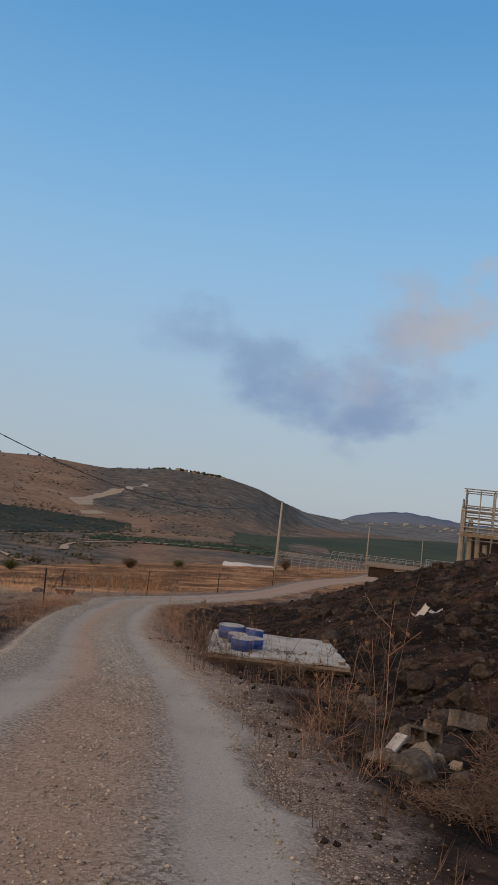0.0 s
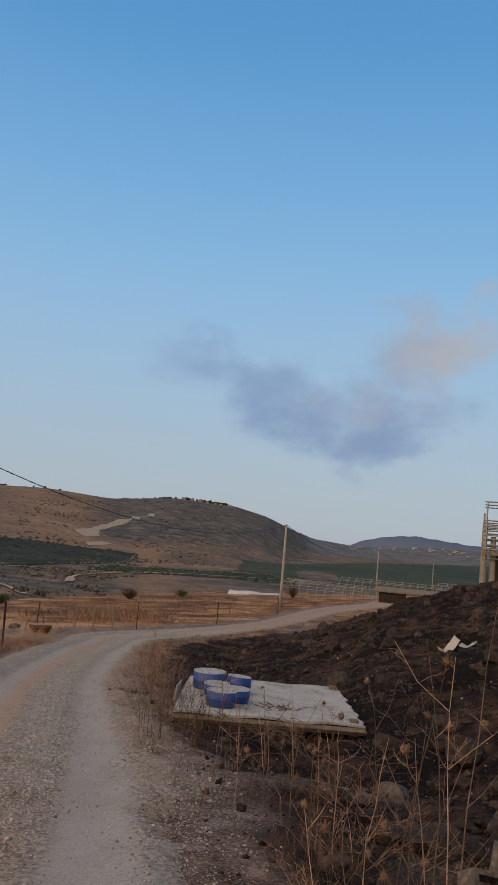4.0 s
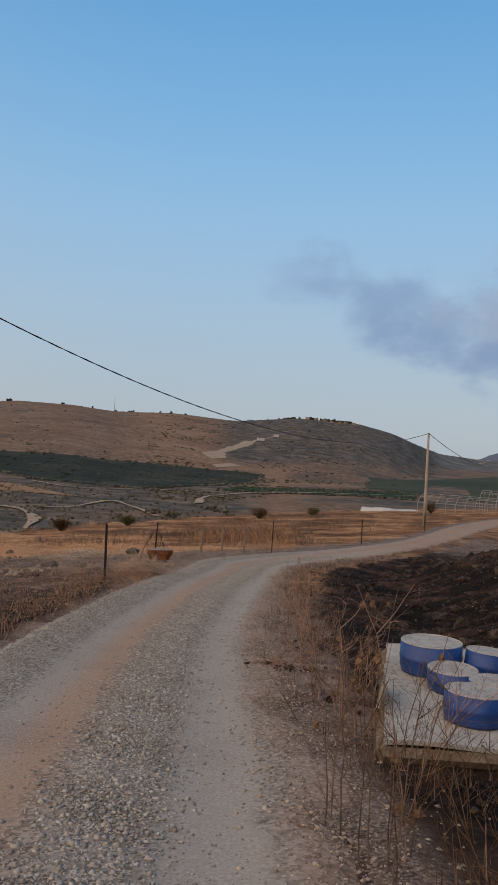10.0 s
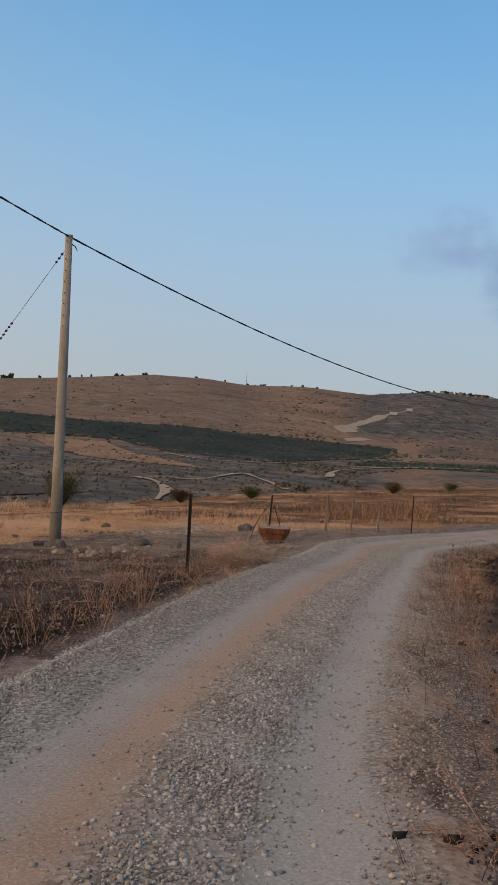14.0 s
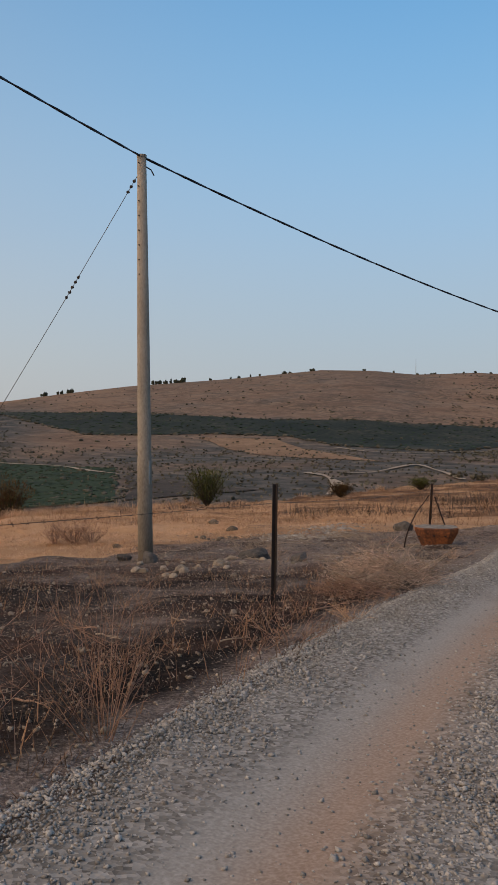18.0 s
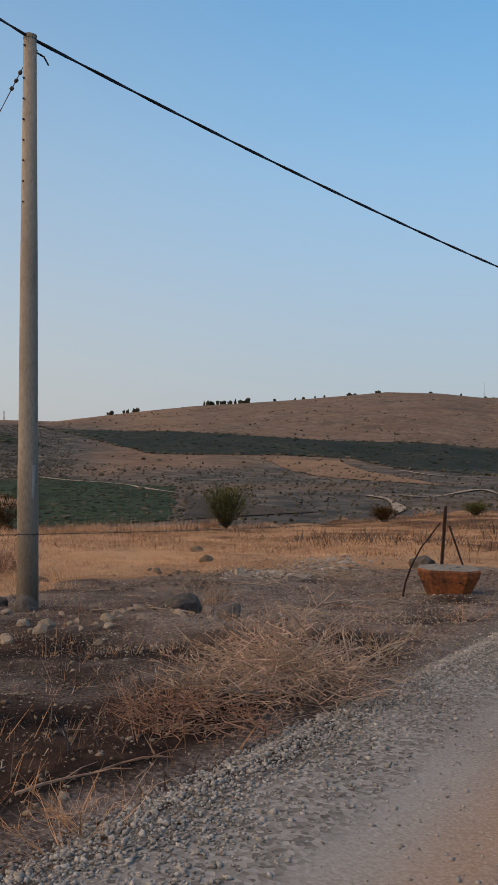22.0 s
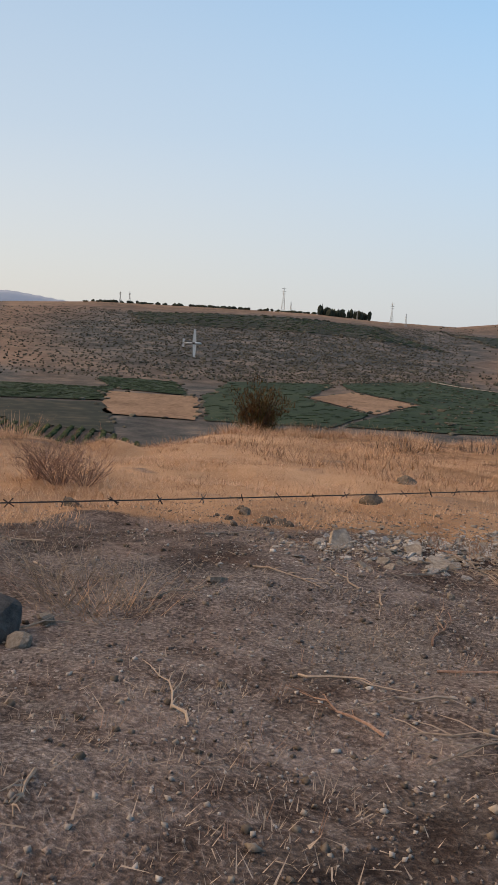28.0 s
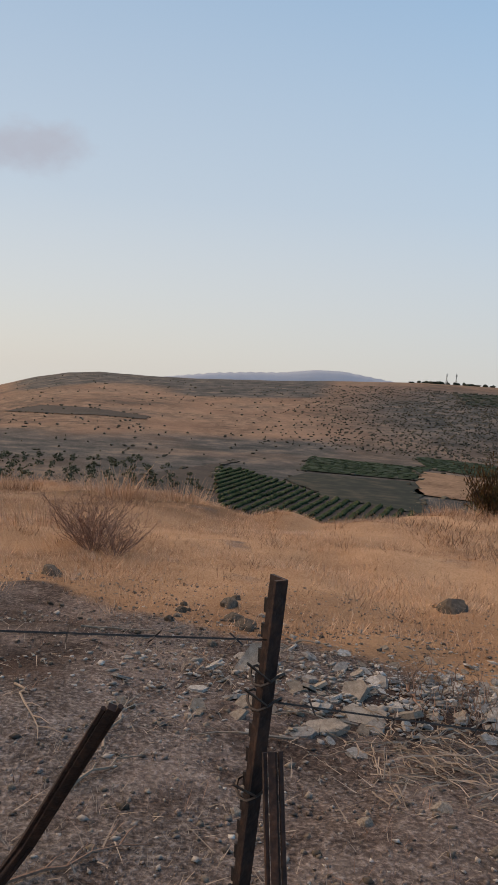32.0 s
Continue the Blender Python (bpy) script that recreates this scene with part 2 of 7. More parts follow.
RUST = shade("rusty_iron", [(0.028, 0.019, 0.017), (0.060, 0.036, 0.028), (0.125, 0.066, 0.043)], 8, roughness=0.75, metal=0.3, bump=0.5)
DARK_IRON = shade("dark_iron", [(0.02, 0.016, 0.014), (0.05, 0.035, 0.03)], 8, roughness=0.7, metal=0.3, bump=0.3)
WIRE = shade("wire", [(0.06, 0.05, 0.045), (0.14, 0.11, 0.09)], 20, roughness=0.6, metal=0.6, bump=0)
CABLE = shade("black_cable", [(0.012, 0.013, 0.020), (0.028, 0.030, 0.045)], 10, roughness=0.55, bump=0.1)
BOARD_WHITE = shade("weathered_white_panel", [(0.20, 0.175, 0.14), (0.46, 0.455, 0.43), (0.58, 0.58, 0.56)], 2.6, bump=0.25, stops=[0.32, 0.45, 0.62])
BOARD_EDGE = shade("board_edge", [(0.14, 0.10, 0.07), (0.32, 0.26, 0.2)], 6, bump=0.4)
BLEACHED_TWIG = shade("bleached_reddish_twig", [(0.46, 0.31, 0.235), (0.68, 0.49, 0.385), (0.82, 0.65, 0.54)], 6, vary=0.35, bump=0)
RED_TWIG = shade("red_dry_twig", [(0.22, 0.128, 0.094), (0.40, 0.25, 0.185), (0.54, 0.37, 0.285)], 6, vary=0.35, bump=0)
PALE_PEBBLE = shade("pale_pebble", [(0.46, 0.41, 0.36), (0.62, 0.57, 0.51)], 12, bump=0.3, vary=0.3)
BLUE_PLASTIC = shade("blue_plastic", [(0.012, 0.05, 0.24), (0.02, 0.085, 0.36)], 4, roughness=0.45, bump=0.1)
WHITE_RIM = shade("white_plastic", [(0.40, 0.39, 0.37), (0.62, 0.61, 0.58)], 5, roughness=0.6, bump=0.1)
LID_WHITE = shade("worn_white_lid", [(0.22, 0.21, 0.19), (0.44, 0.435, 0.415), (0.56, 0.555, 0.54)], 9, roughness=0.7, bump=0.2, stops=[0.36, 0.47, 0.62])
BLUE_INSIDE = shade("dark_blue_inside", [(0.01, 0.02, 0.08), (0.02, 0.04, 0.16)], 4, roughness=0.6, bump=0.1)
OLD_WOOD = shade("grey_wood", [(0.20, 0.15, 0.11), (0.36, 0.29, 0.22)], 6, stretch=(1, 1, 0.15), bump=0.4)
GALVANISED = shade("galvanised_steel", [(0.34, 0.34, 0.33), (0.52, 0.52, 0.50)], 5, roughness=0.5, metal=0.5, bump=0.1)
BEIGE_PANEL = shade("beige_cladding", [(0.30, 0.262, 0.212), (0.46, 0.41, 0.335)], 1.5, bump=0.2)
DARK_SHED = shade("dark_boards_and_interiors", [(0.03, 0.025, 0.02), (0.08, 0.06, 0.05)], 2, bump=0.3)
PLASTIC_FILM = shade("white_film", [(0.5, 0.5, 0.5), (0.72, 0.72, 0.72)], 1, roughness=0.5, bump=0.2)
GREEN_LEAF = shade("green_leaf", [(0.06, 0.075, 0.026), (0.12, 0.132, 0.045), (0.22, 0.21, 0.08)], 3, vary=0.35, bump=0)
VINE_LEAF = shade("vine_leaf", [(0.036, 0.052, 0.024), (0.065, 0.086, 0.038), (0.10, 0.12, 0.055)], 3, vary=0.35, bump=0)
DRY_LEAF = shade("dry_leaf", [(0.09, 0.06, 0.03), (0.17, 0.11, 0.05)], 3, vary=0.35, bump=0)
BARK = shade("bark", [(0.06, 0.045, 0.035), (0.13, 0.10, 0.075)], 12, bump=0.6)
SCRUB = shade("scrub_leaf", [(0.098, 0.094, 0.074), (0.165, 0.148, 0.112)], 0.3, vary=0.4, bump=0, space="Object")
ORCHARD = shade("orchard_leaf", [(0.032, 0.052, 0.028), (0.062, 0.088, 0.044)], 0.2, vary=0.3, bump=0)
OLIVE_LEAF = shade("olive_leaf", [(0.075, 0.082, 0.050), (0.14, 0.145, 0.092)], 0.4, vary=0.45, bump=0)
TREE_LEAF = shade("far_tree_leaf", [(0.035, 0.042, 0.03), (0.07, 0.075, 0.05)], 0.3, vary=0.3, bump=0)
FIELD_GREEN = shade("vine_field", [(0.024, 0.040, 0.023), (0.040, 0.064, 0.034), (0.068, 0.090, 0.048)], 0.045, fine=0.7, bump=0)
PLAIN_GREEN = shade("crop_plain", [(0.034, 0.047, 0.030), (0.060, 0.078, 0.046), (0.095, 0.098, 0.062)], 0.012, fine=0.09, bump=0, stretch=(0.4, 1, 1))
FIELD_DARK = shade("dark_orchard_ground", [(0.024, 0.032, 0.025), (0.042, 0.050, 0.037), (0.10, 0.086, 0.064)], 0.02, fine=0.25, bump=0, stops=[0.40, 0.52, 0.64])
FIELD_EARTH = shade("ploughed_earth", [(0.060, 0.052, 0.046), (0.115, 0.094, 0.077)], 0.05, fine=0.8, bump=0)
FIELD_STUBBLE = shade("stubble_field", [(0.20, 0.125, 0.075), (0.33, 0.212, 0.13), (0.44, 0.295, 0.188)], 0.05, fine=0.8, bump=0)
TRACK_DUST = shade("pale_track", [(0.36, 0.29, 0.22), (0.52, 0.44, 0.35)], 0.2, bump=0)
# Haze is painted into both mountain colours; the pale one also offsets backlighting.
BLUE_HAZE_HILL = shade("haze_tinted_mountain", [(0.14, 0.18, 0.27), (0.165, 0.21, 0.30)], 0.002, bump=0)
PALE_HAZE_HILL = shade("pale_haze_mountain", [(0.46, 0.52, 0.62), (0.52, 0.58, 0.68)], 0.002, bump=0)
AIRCRAFT = shade("aircraft_white", [(0.6, 0.6, 0.58), (0.75, 0.75, 0.73)], 1, roughness=0.4, bump=0)


def land_material():
    """Soil, ash, straw and dry grass, blended by the ground's own marks."""
    m = bpy.data.materials.new("land")
    m.use_nodes = True
    n, l = m.node_tree.nodes, m.node_tree.links
    out = n["Principled BSDF"]
    out.inputs["Roughness"].default_value, out.inputs["Specular IOR Level"].default_value = 0.95, 0.05
    geo = n.new("ShaderNodeNewGeometry")

    def noise_at(scale, detail=5, rough_=0.6):
        t = n.new("ShaderNodeTexNoise")
        t.inputs["Scale"].default_value, t.inputs["Detail"].default_value, t.inputs["Roughness"].default_value = scale, detail, rough_
        l.new(geo.outputs["Position"], t.inputs["Vector"])
        return t.outputs["Fac"]

    def ramp_of(fac, stops):
        r = n.new("ShaderNodeValToRGB")
        e = r.color_ramp.elements
        while len(e) < len(stops):
            e.new(0.5)
        for el, (s, c) in zip(e, stops):
            el.position, el.color = s, (*(k * d if len(set(c)) > 1 else k for k, d in zip(c, ALBEDO_TINT)), 1)
        l.new(fac, r.inputs["Fac"])
        return r.outputs["Color"]

    def blend(fac, a, b):
        x = n.new("ShaderNodeMix")
        x.data_type = "RGBA"
        l.new(fac, x.inputs["Factor"])
        l.new(a, x.inputs["A"])
        l.new(b, x.inputs["B"])
        return x.outputs["Result"]

    def edge(mark, fac, width=0.25):
        """A ragged border where the mark crosses one half."""
        a = n.new("ShaderNodeAttribute")
        a.attribute_name = mark
        s = n.new("ShaderNodeMath")
        s.operation = "MULTIPLY_ADD"
        s.inputs[1].default_value, s.inputs[2].default_value = 0.9, -0.45
        l.new(fac, s.inputs[0])
        t = n.new("ShaderNodeMath")
        l.new(a.outputs["Fac"], t.inputs[0])
        l.new(s.outputs[0], t.inputs[1])
        r = n.new("ShaderNodeMapRange")
        r.interpolation_type = "SMOOTHSTEP"
        r.inputs["From Min"].default_value, r.inputs["From Max"].default_value = 0.5 - width, 0.5 + width
        l.new(t.outputs[0], r.inputs["Value"])
        return r.outputs["Result"]

    mid, small, tiny, wide = noise_at(0.9), noise_at(5), noise_at(38, 4, 0.7), noise_at(0.012, 6, 0.62)
    soil = ramp_of(small, [(0.3, (0.110, 0.082, 0.071)), (0.5, (0.33, 0.256, 0.224)), (0.7, (0.57, 0.465, 0.41))])
    flecks = ramp_of(tiny, [(0.38, (0.040, 0.032, 0.029)), (0.52, (0.27, 0.205, 0.172)), (0.66, (0.78, 0.655, 0.575))])
    soil = blend(mid, soil, flecks)
    scorch = ramp_of(tiny, [(0.36, (0.035, 0.025, 0.021)), (0.52, (0.11, 0.076, 0.060)), (0.68, (0.28, 0.205, 0.165))])
    soil = blend(ramp_of(noise_at(1.5, 5, 0.7), [(0.38, (0.8, 0.8, 0.8)), (0.52, (0, 0, 0))]), soil, scorch)
    cinders = ramp_of(tiny, [(0.38, (0.10, 0.090, 0.084)), (0.52, (0.31, 0.285, 0.27)), (0.64, (0.60, 0.565, 0.535))])
    soil = blend(ramp_of(noise_at(0.55, 5, 0.65), [(0.48, (0, 0, 0)), (0.64, (0.5, 0.5, 0.5))]), soil, cinders)
    ash = ramp_of(tiny, [(0.40, (0.007, 0.006, 0.006)), (0.55, (0.022, 0.017, 0.015)), (0.70, (0.085, 0.062, 0.048))])
    red = ramp_of(small, [(0.35, (0.050, 0.031, 0.024)), (0.65, (0.135, 0.084, 0.064))])
    ash = blend(ramp_of(mid, [(0.48, (0, 0, 0)), (0.62, (1, 1, 1))]), ash, red)
    grass = ramp_of(tiny, [(0.34, (0.36, 0.20, 0.115)), (0.5, (0.74, 0.46, 0.27)), (0.66, (0.93, 0.65, 0.435))])
    patch = ramp_of(noise_at(0.33, 6, 0.65), [(0.34, (0.24, 0.13, 0.075)), (0.44, (0.56, 0.33, 0.18)), (0.58, (0.86, 0.56, 0.33))])
    grass = blend(small, grass, patch)
    tangle = ramp_of(noise_at(0.22, 6, 0.7), [(0.38, (0.10, 0.055, 0.035)), (0.5, (0.30, 0.165, 0.09)), (0.62, (0.62, 0.39, 0.22))])
    grass = blend(ramp_of(noise_at(0.06, 5, 0.6), [(0.36, (1, 1, 1)), (0.58, (0, 0, 0))]), grass, tangle)
    grass = blend(edge("tangle", mid, 0.3), grass, tangle)
    hill = ramp_of(wide, [(0.36, (0.14, 0.108, 0.084)), (0.47, (0.30, 0.188, 0.128)), (0.60, (0.51, 0.322, 0.208))])
    shrubs = ramp_of(noise_at(0.16, 5, 0.75), [(0.42, (0.13, 0.105, 0.078)), (0.50, (0.26, 0.18, 0.125)), (0.60, (0.48, 0.325, 0.22))])
    hill = blend(ramp_of(noise_at(0.022, 6, 0.65), [(0.40, (0.75, 0.75, 0.75)), (0.60, (0.1, 0.1, 0.1))]), hill, shrubs)
    dust = ramp_of(tiny, [(0.35, (0.145, 0.118, 0.100)), (0.55, (0.33, 0.285, 0.25)), (0.70, (0.56, 0.50, 0.45))])
    last = blend(edge("burnt", mid), soil, ash)
    last = blend(edge("grass", mid, 0.16), last, grass)
    last = blend(edge("dust", small, 0.3), last, dust)
    last = blend(edge("far", mid, 0.4), last, hill)
    # Dark scrub on far slopes, its tones lifted and cooled to imitate haze.
    last = blend(edge("dark", wide, 0.3), last, ramp_of(noise_at(0.06, 6, 0.7), [(0.40, (0.070, 0.073, 0.070)), (0.52, (0.132, 0.127, 0.118)), (0.66, (0.27, 0.22, 0.178))]))
    # Haze put into the colour: greyer, bluer ground on the far right ridge.
    last = blend(edge("remote_haze", wide, 0.3), last, ramp_of(noise_at(0.022, 6, 0.75), [(0.40, (0.115, 0.125, 0.135)), (0.52, (0.175, 0.18, 0.185)), (0.64, (0.33, 0.30, 0.265))]))
    l.new(last, out.inputs["Base Color"])
    b = n.new("ShaderNodeBump")
    b.inputs["Strength"].default_value, b.inputs["Distance"].default_value = 0.8, 0.05
    s = n.new("ShaderNodeMath")
    l.new(small, s.inputs[0])
    l.new(tiny, s.inputs[1])
    l.new(s.outputs[0], b.inputs["Height"])
    l.new(b.outputs["Normal"], out.inputs["Normal"])
    return m


def road_material():
    """Two worn wheel tracks of pale dust between strips of loose gravel."""
    m = bpy.data.materials.new("gravel_road")
    m.use_nodes = True
    n, l = m.node_tree.nodes, m.node_tree.links
    out = n["Principled BSDF"]
    out.inputs["Roughness"].default_value, out.inputs["Specular IOR Level"].default_value = 0.95, 0.05
    geo = n.new("ShaderNodeNewGeometry")

    def tex(kind, scale, **kw):
        t = n.new(kind)
        t.inputs["Scale"].default_value = scale
        l.new(geo.outputs["Position"], t.inputs["Vector"])
        return t

    def ramp_of(fac, stops):
        r = n.new("ShaderNodeValToRGB")
        e = r.color_ramp.elements
        while len(e) < len(stops):
            e.new(0.5)
        for el, (s, c) in zip(e, stops):
            el.position, el.color = s, (*(k * d if len(set(c)) > 1 else k for k, d in zip(c, ALBEDO_TINT)), 1)
        l.new(fac, r.inputs["Fac"])
        return r.outputs["Color"]

    def blend(fac, a, b):
        x = n.new("ShaderNodeMix")
        x.data_type = "RGBA"
        l.new(fac, x.inputs["Factor"])
        l.new(a, x.inputs["A"])
        l.new(b, x.inputs["B"])
        return x.outputs["Result"]

    stones = tex("ShaderNodeTexVoronoi", 42)
    grit = tex("ShaderNodeTexNoise", 60)
    wide = tex("ShaderNodeTexNoise", 1.1)
    wide.inputs["Detail"].default_value = 6
    a = n.new("ShaderNodeAttribute")
    a.attribute_name = "track"
    s = n.new("ShaderNodeMath")
    s.operation = "MULTIPLY_ADD"
    s.inputs[1].default_value, s.inputs[2].default_value = 0.7, -0.35
    l.new(wide.outputs["Fac"], s.inputs[0])
    t = n.new("ShaderNodeMath")
    l.new(a.outputs["Fac"], t.inputs[0])
    l.new(s.outputs[0], t.inputs[1])
    r = n.new("ShaderNodeMapRange")
    r.interpolation_type = "SMOOTHSTEP"
    r.inputs["From Min"].default_value, r.inputs["From Max"].default_value = 0.25, 0.75
    l.new(t.outputs[0], r.inputs["Value"])
    w = n.new("ShaderNodeAttribute")
    w.attribute_name = "warm"
    grey = ramp_of(grit.outputs["Fac"], [(0.35, (0.39, 0.37, 0.342)), (0.55, (0.465, 0.447, 0.42)), (0.70, (0.54, 0.52, 0.49))])
    tan = ramp_of(grit.outputs["Fac"], [(0.35, (0.40, 0.285, 0.215)), (0.6, (0.495, 0.365, 0.285)), (0.75, (0.55, 0.435, 0.355))])
    pebble = n.new("ShaderNodeMix")
    pebble.data_type = "RGBA"
    pebble.inputs["Factor"].default_value = 0.5
    l.new(stones.outputs["Color"], pebble.inputs["A"])
    pebble.inputs["B"].default_value = (0.5, 0.5, 0.5, 1)
    bw = n.new("ShaderNodeRGBToBW")
    l.new(pebble.outputs["Result"], bw.inputs[0])
    loose = ramp_of(bw.outputs[0], [(0.3, (0.16, 0.148, 0.135)), (0.5, (0.34, 0.322, 0.298)), (0.72, (0.53, 0.505, 0.475))])
    sandy = ramp_of(bw.outputs[0], [(0.3, (0.20, 0.142, 0.105)), (0.5, (0.37, 0.275, 0.212)), (0.72, (0.54, 0.43, 0.35))])
    last = blend(r.outputs["Result"], blend(w.outputs["Fac"], loose, sandy), blend(w.outputs["Fac"], grey, tan))
    v = n.new("ShaderNodeAttribute")
    v.attribute_name = "verge"
    k = n.new("ShaderNodeMath")
    k.operation = "MULTIPLY_ADD"
    k.inputs[1].default_value, k.inputs[2].default_value = 1.1, -0.55
    l.new(wide.outputs["Fac"], k.inputs[0])
    k2 = n.new("ShaderNodeMath")
    k2.use_clamp = True
    l.new(v.outputs["Fac"], k2.inputs[0])
    l.new(k.outputs[0], k2.inputs[1])
    verge = ramp_of(grit.outputs["Fac"], [(0.36, (0.085, 0.058, 0.044)), (0.52, (0.20, 0.142, 0.106)), (0.66, (0.38, 0.285, 0.22))])
    last = blend(k2.outputs[0], last, verge)
    l.new(last, out.inputs["Base Color"])
    b = n.new("ShaderNodeBump")
    b.inputs["Strength"].default_value, b.inputs["Distance"].default_value = 0.35, 0.012
    fade = n.new("ShaderNodeMix")
    l.new(r.outputs["Result"], fade.inputs["Factor"])
    l.new(stones.outputs["Distance"], fade.inputs["A"])
    soft = n.new("ShaderNodeMath")
    soft.operation = "MULTIPLY"
    soft.inputs[1].default_value = 0.35
    l.new(grit.outputs["Fac"], soft.inputs[0])
    l.new(soft.outputs[0], fade.inputs["B"])
    l.new(fade.outputs["Result"], b.inputs["Height"])
    l.new(b.outputs["Normal"], out.inputs["Normal"])
    return m


LAND, GRAVEL_ROAD = land_material(), road_material()
# ---- the lie of the land ----
ROAD = ((-0.9, -30, 3.5, 1.9), (-1.3, -10, 1.95, 1.9), (-1.7, 0, 1.15, 1.85), (-2.0, 6, 0.66, 1.65), (-2.5, 12, 0.15, 1.45),
        (-3.7, 18.5, -0.46, 1.3), (-4.3, 22, -0.8, 1.3), (-4.95, 28, -1.28, 1.35), (-5.35, 34, -1.78, 1.3), (-5.56, 38, -2.09, 1.4),
        (-4.42, 42.5, -2.38, 1.25), (-1.95, 50, -2.765, 1.05), (0.8, 60.5, -3.24, 1.0), (4.8, 80, -3.95, 1.2), (8.9, 95, -4.5, 1.4),
        (13, 109, -5.05, 1.4), (24, 150, -6.5, 1.5), (60, 230, -9.0, 1.5))


def smooth_line(points, steps):
    """A line through the points, rounded (Catmull-Rom)."""
    p = np.array(points, float)
    p = np.vstack([2 * p[0] - p[1], p, 2 * p[-1] - p[-2]])
    out = []
    for i in range(1, len(p) - 2):
        for u in np.arange(steps) / steps:
            a, b, c, d = p[i - 1], p[i], p[i + 1], p[i + 2]
            out.append(0.5 * (2 * b + (c - a) * u + (2 * a - 5 * b + 4 * c - d) * u * u + (3 * b - a - 3 * c + d) * u ** 3))
    out.append(p[-2])
    return np.array(out)


LINE = smooth_line(ROAD, 6)


def rough(x, y, size, seed=0.0):
    """Smooth uneven ground between -1 and 1."""
    a, b = x / size + seed * 1.7, y / size - seed * 2.3
    return (np.sin(a * 2.1 + 1.3 * np.sin(b * 1.7 + seed)) + np.sin(b * 2.6 + 1.1 * np.sin(a * 1.9 - seed))
            + 0.6 * np.sin((a + b) * 3.7 + seed) * np.cos((a - b) * 3.1)) / 2.6


def road_frame(x, y):
    """Of each place: its distance from the road's middle (positive to the right), the road's height, half width and way along it."""
    x, y = np.asarray(x, float), np.asarray(y, float)
    best = np.full(x.shape, 1e9)
    side, zed, half, along = (np.zeros(x.shape) for _ in range(4))
    run = 0.0
    for a, b in zip(LINE[:-1], LINE[1:]):
        dx, dy = b[0] - a[0], b[1] - a[1]
        n = math.hypot(dx, dy)
        u = np.clip(((x - a[0]) * dx + (y - a[1]) * dy) / n ** 2, 0, 1)
        ox, oy = x - a[0] - u * dx, y - a[1] - u * dy
        dist = np.hypot(ox, oy)
        near = dist < best
        sign = np.where(ox * dy - oy * dx > 0, 1.0, -1.0)
        best = np.where(near, dist, best)
        side = np.where(near, sign * dist, side)
        zed = np.where(near, a[2] + u * (b[2] - a[2]), zed)
        half = np.where(near, a[3] + u * (b[3] - a[3]), half)
        along = np.where(near, run + u * n, along)
        run += n
    return side, zed, half, along


HUB = (-5.0, 30.0)
# by bearing (degrees, to the left of ahead): radius of the brow, end of the valley floor, ridge distance, ridge elevation in degrees
FAR = ((-180, 200, 700, 1500, 0.5), (-60, 230, 900, 2200, 0.3), (-25, 190, 2300, 3300, -0.05), (-12, 170, 2400, 3300, 0.02), (-6, 150, 2300, 3200, -0.35),
       (-3.2, 138, 1500, 2400, -0.05), (-1.4, 130, 1100, 1850, 0.6), (0, 125, 950, 1800, 1.15), (2, 120, 850, 1750, 1.62), (6, 110, 800, 1650, 1.85),
       (10.2, 90, 720, 1600, 1.45), (14.3, 72, 680, 1550, 1.76), (18.3, 62, 640, 1500, 1.68), (21, 57, 610, 1480, 1.95), (24.4, 51, 590, 1480, 2.02),
       (31, 42, 540, 1500, 1.42), (37, 37, 500, 1550, 1.0), (41, 35, 470, 1550, 0.55), (46, 33, 440, 1250, -0.1), (50.8, 32, 410, 980, -0.02),
       (55, 29.5, 390, 950, 0.25), (58.5, 24.8, 385, 950, 0.28), (63, 23.2, 380, 950, 0.3), (69, 23.4, 380, 950, 0.3), (74, 24.5, 380, 960, 0.05), (79, 24, 370, 980, -0.25),
       (84, 24, 360, 1000, -0.45), (87, 24, 355, 1020, -0.48), (90, 24, 350, 1050, -0.43), (92, 24, 350, 1070, -0.62), (94.1, 23, 350, 1100, -1.05), (96.5, 23, 350, 1100, -1.78), (98, 22, 350, 1100, -2.4), (120, 22, 350, 1200, -1.0), (180, 200, 700, 1500, 0.5))
FLOOR = -31.0


def berm(x, y):
    """A low ridge of scraped brown soil between the road and the burnt hollow."""
    return np.exp(-((y - 12.55 - 0.12 * x - 0.12 * np.sin(x * 3.0)) / 0.36) ** 2) * np.exp(-((x - 0.1) / 1.5) ** 4)


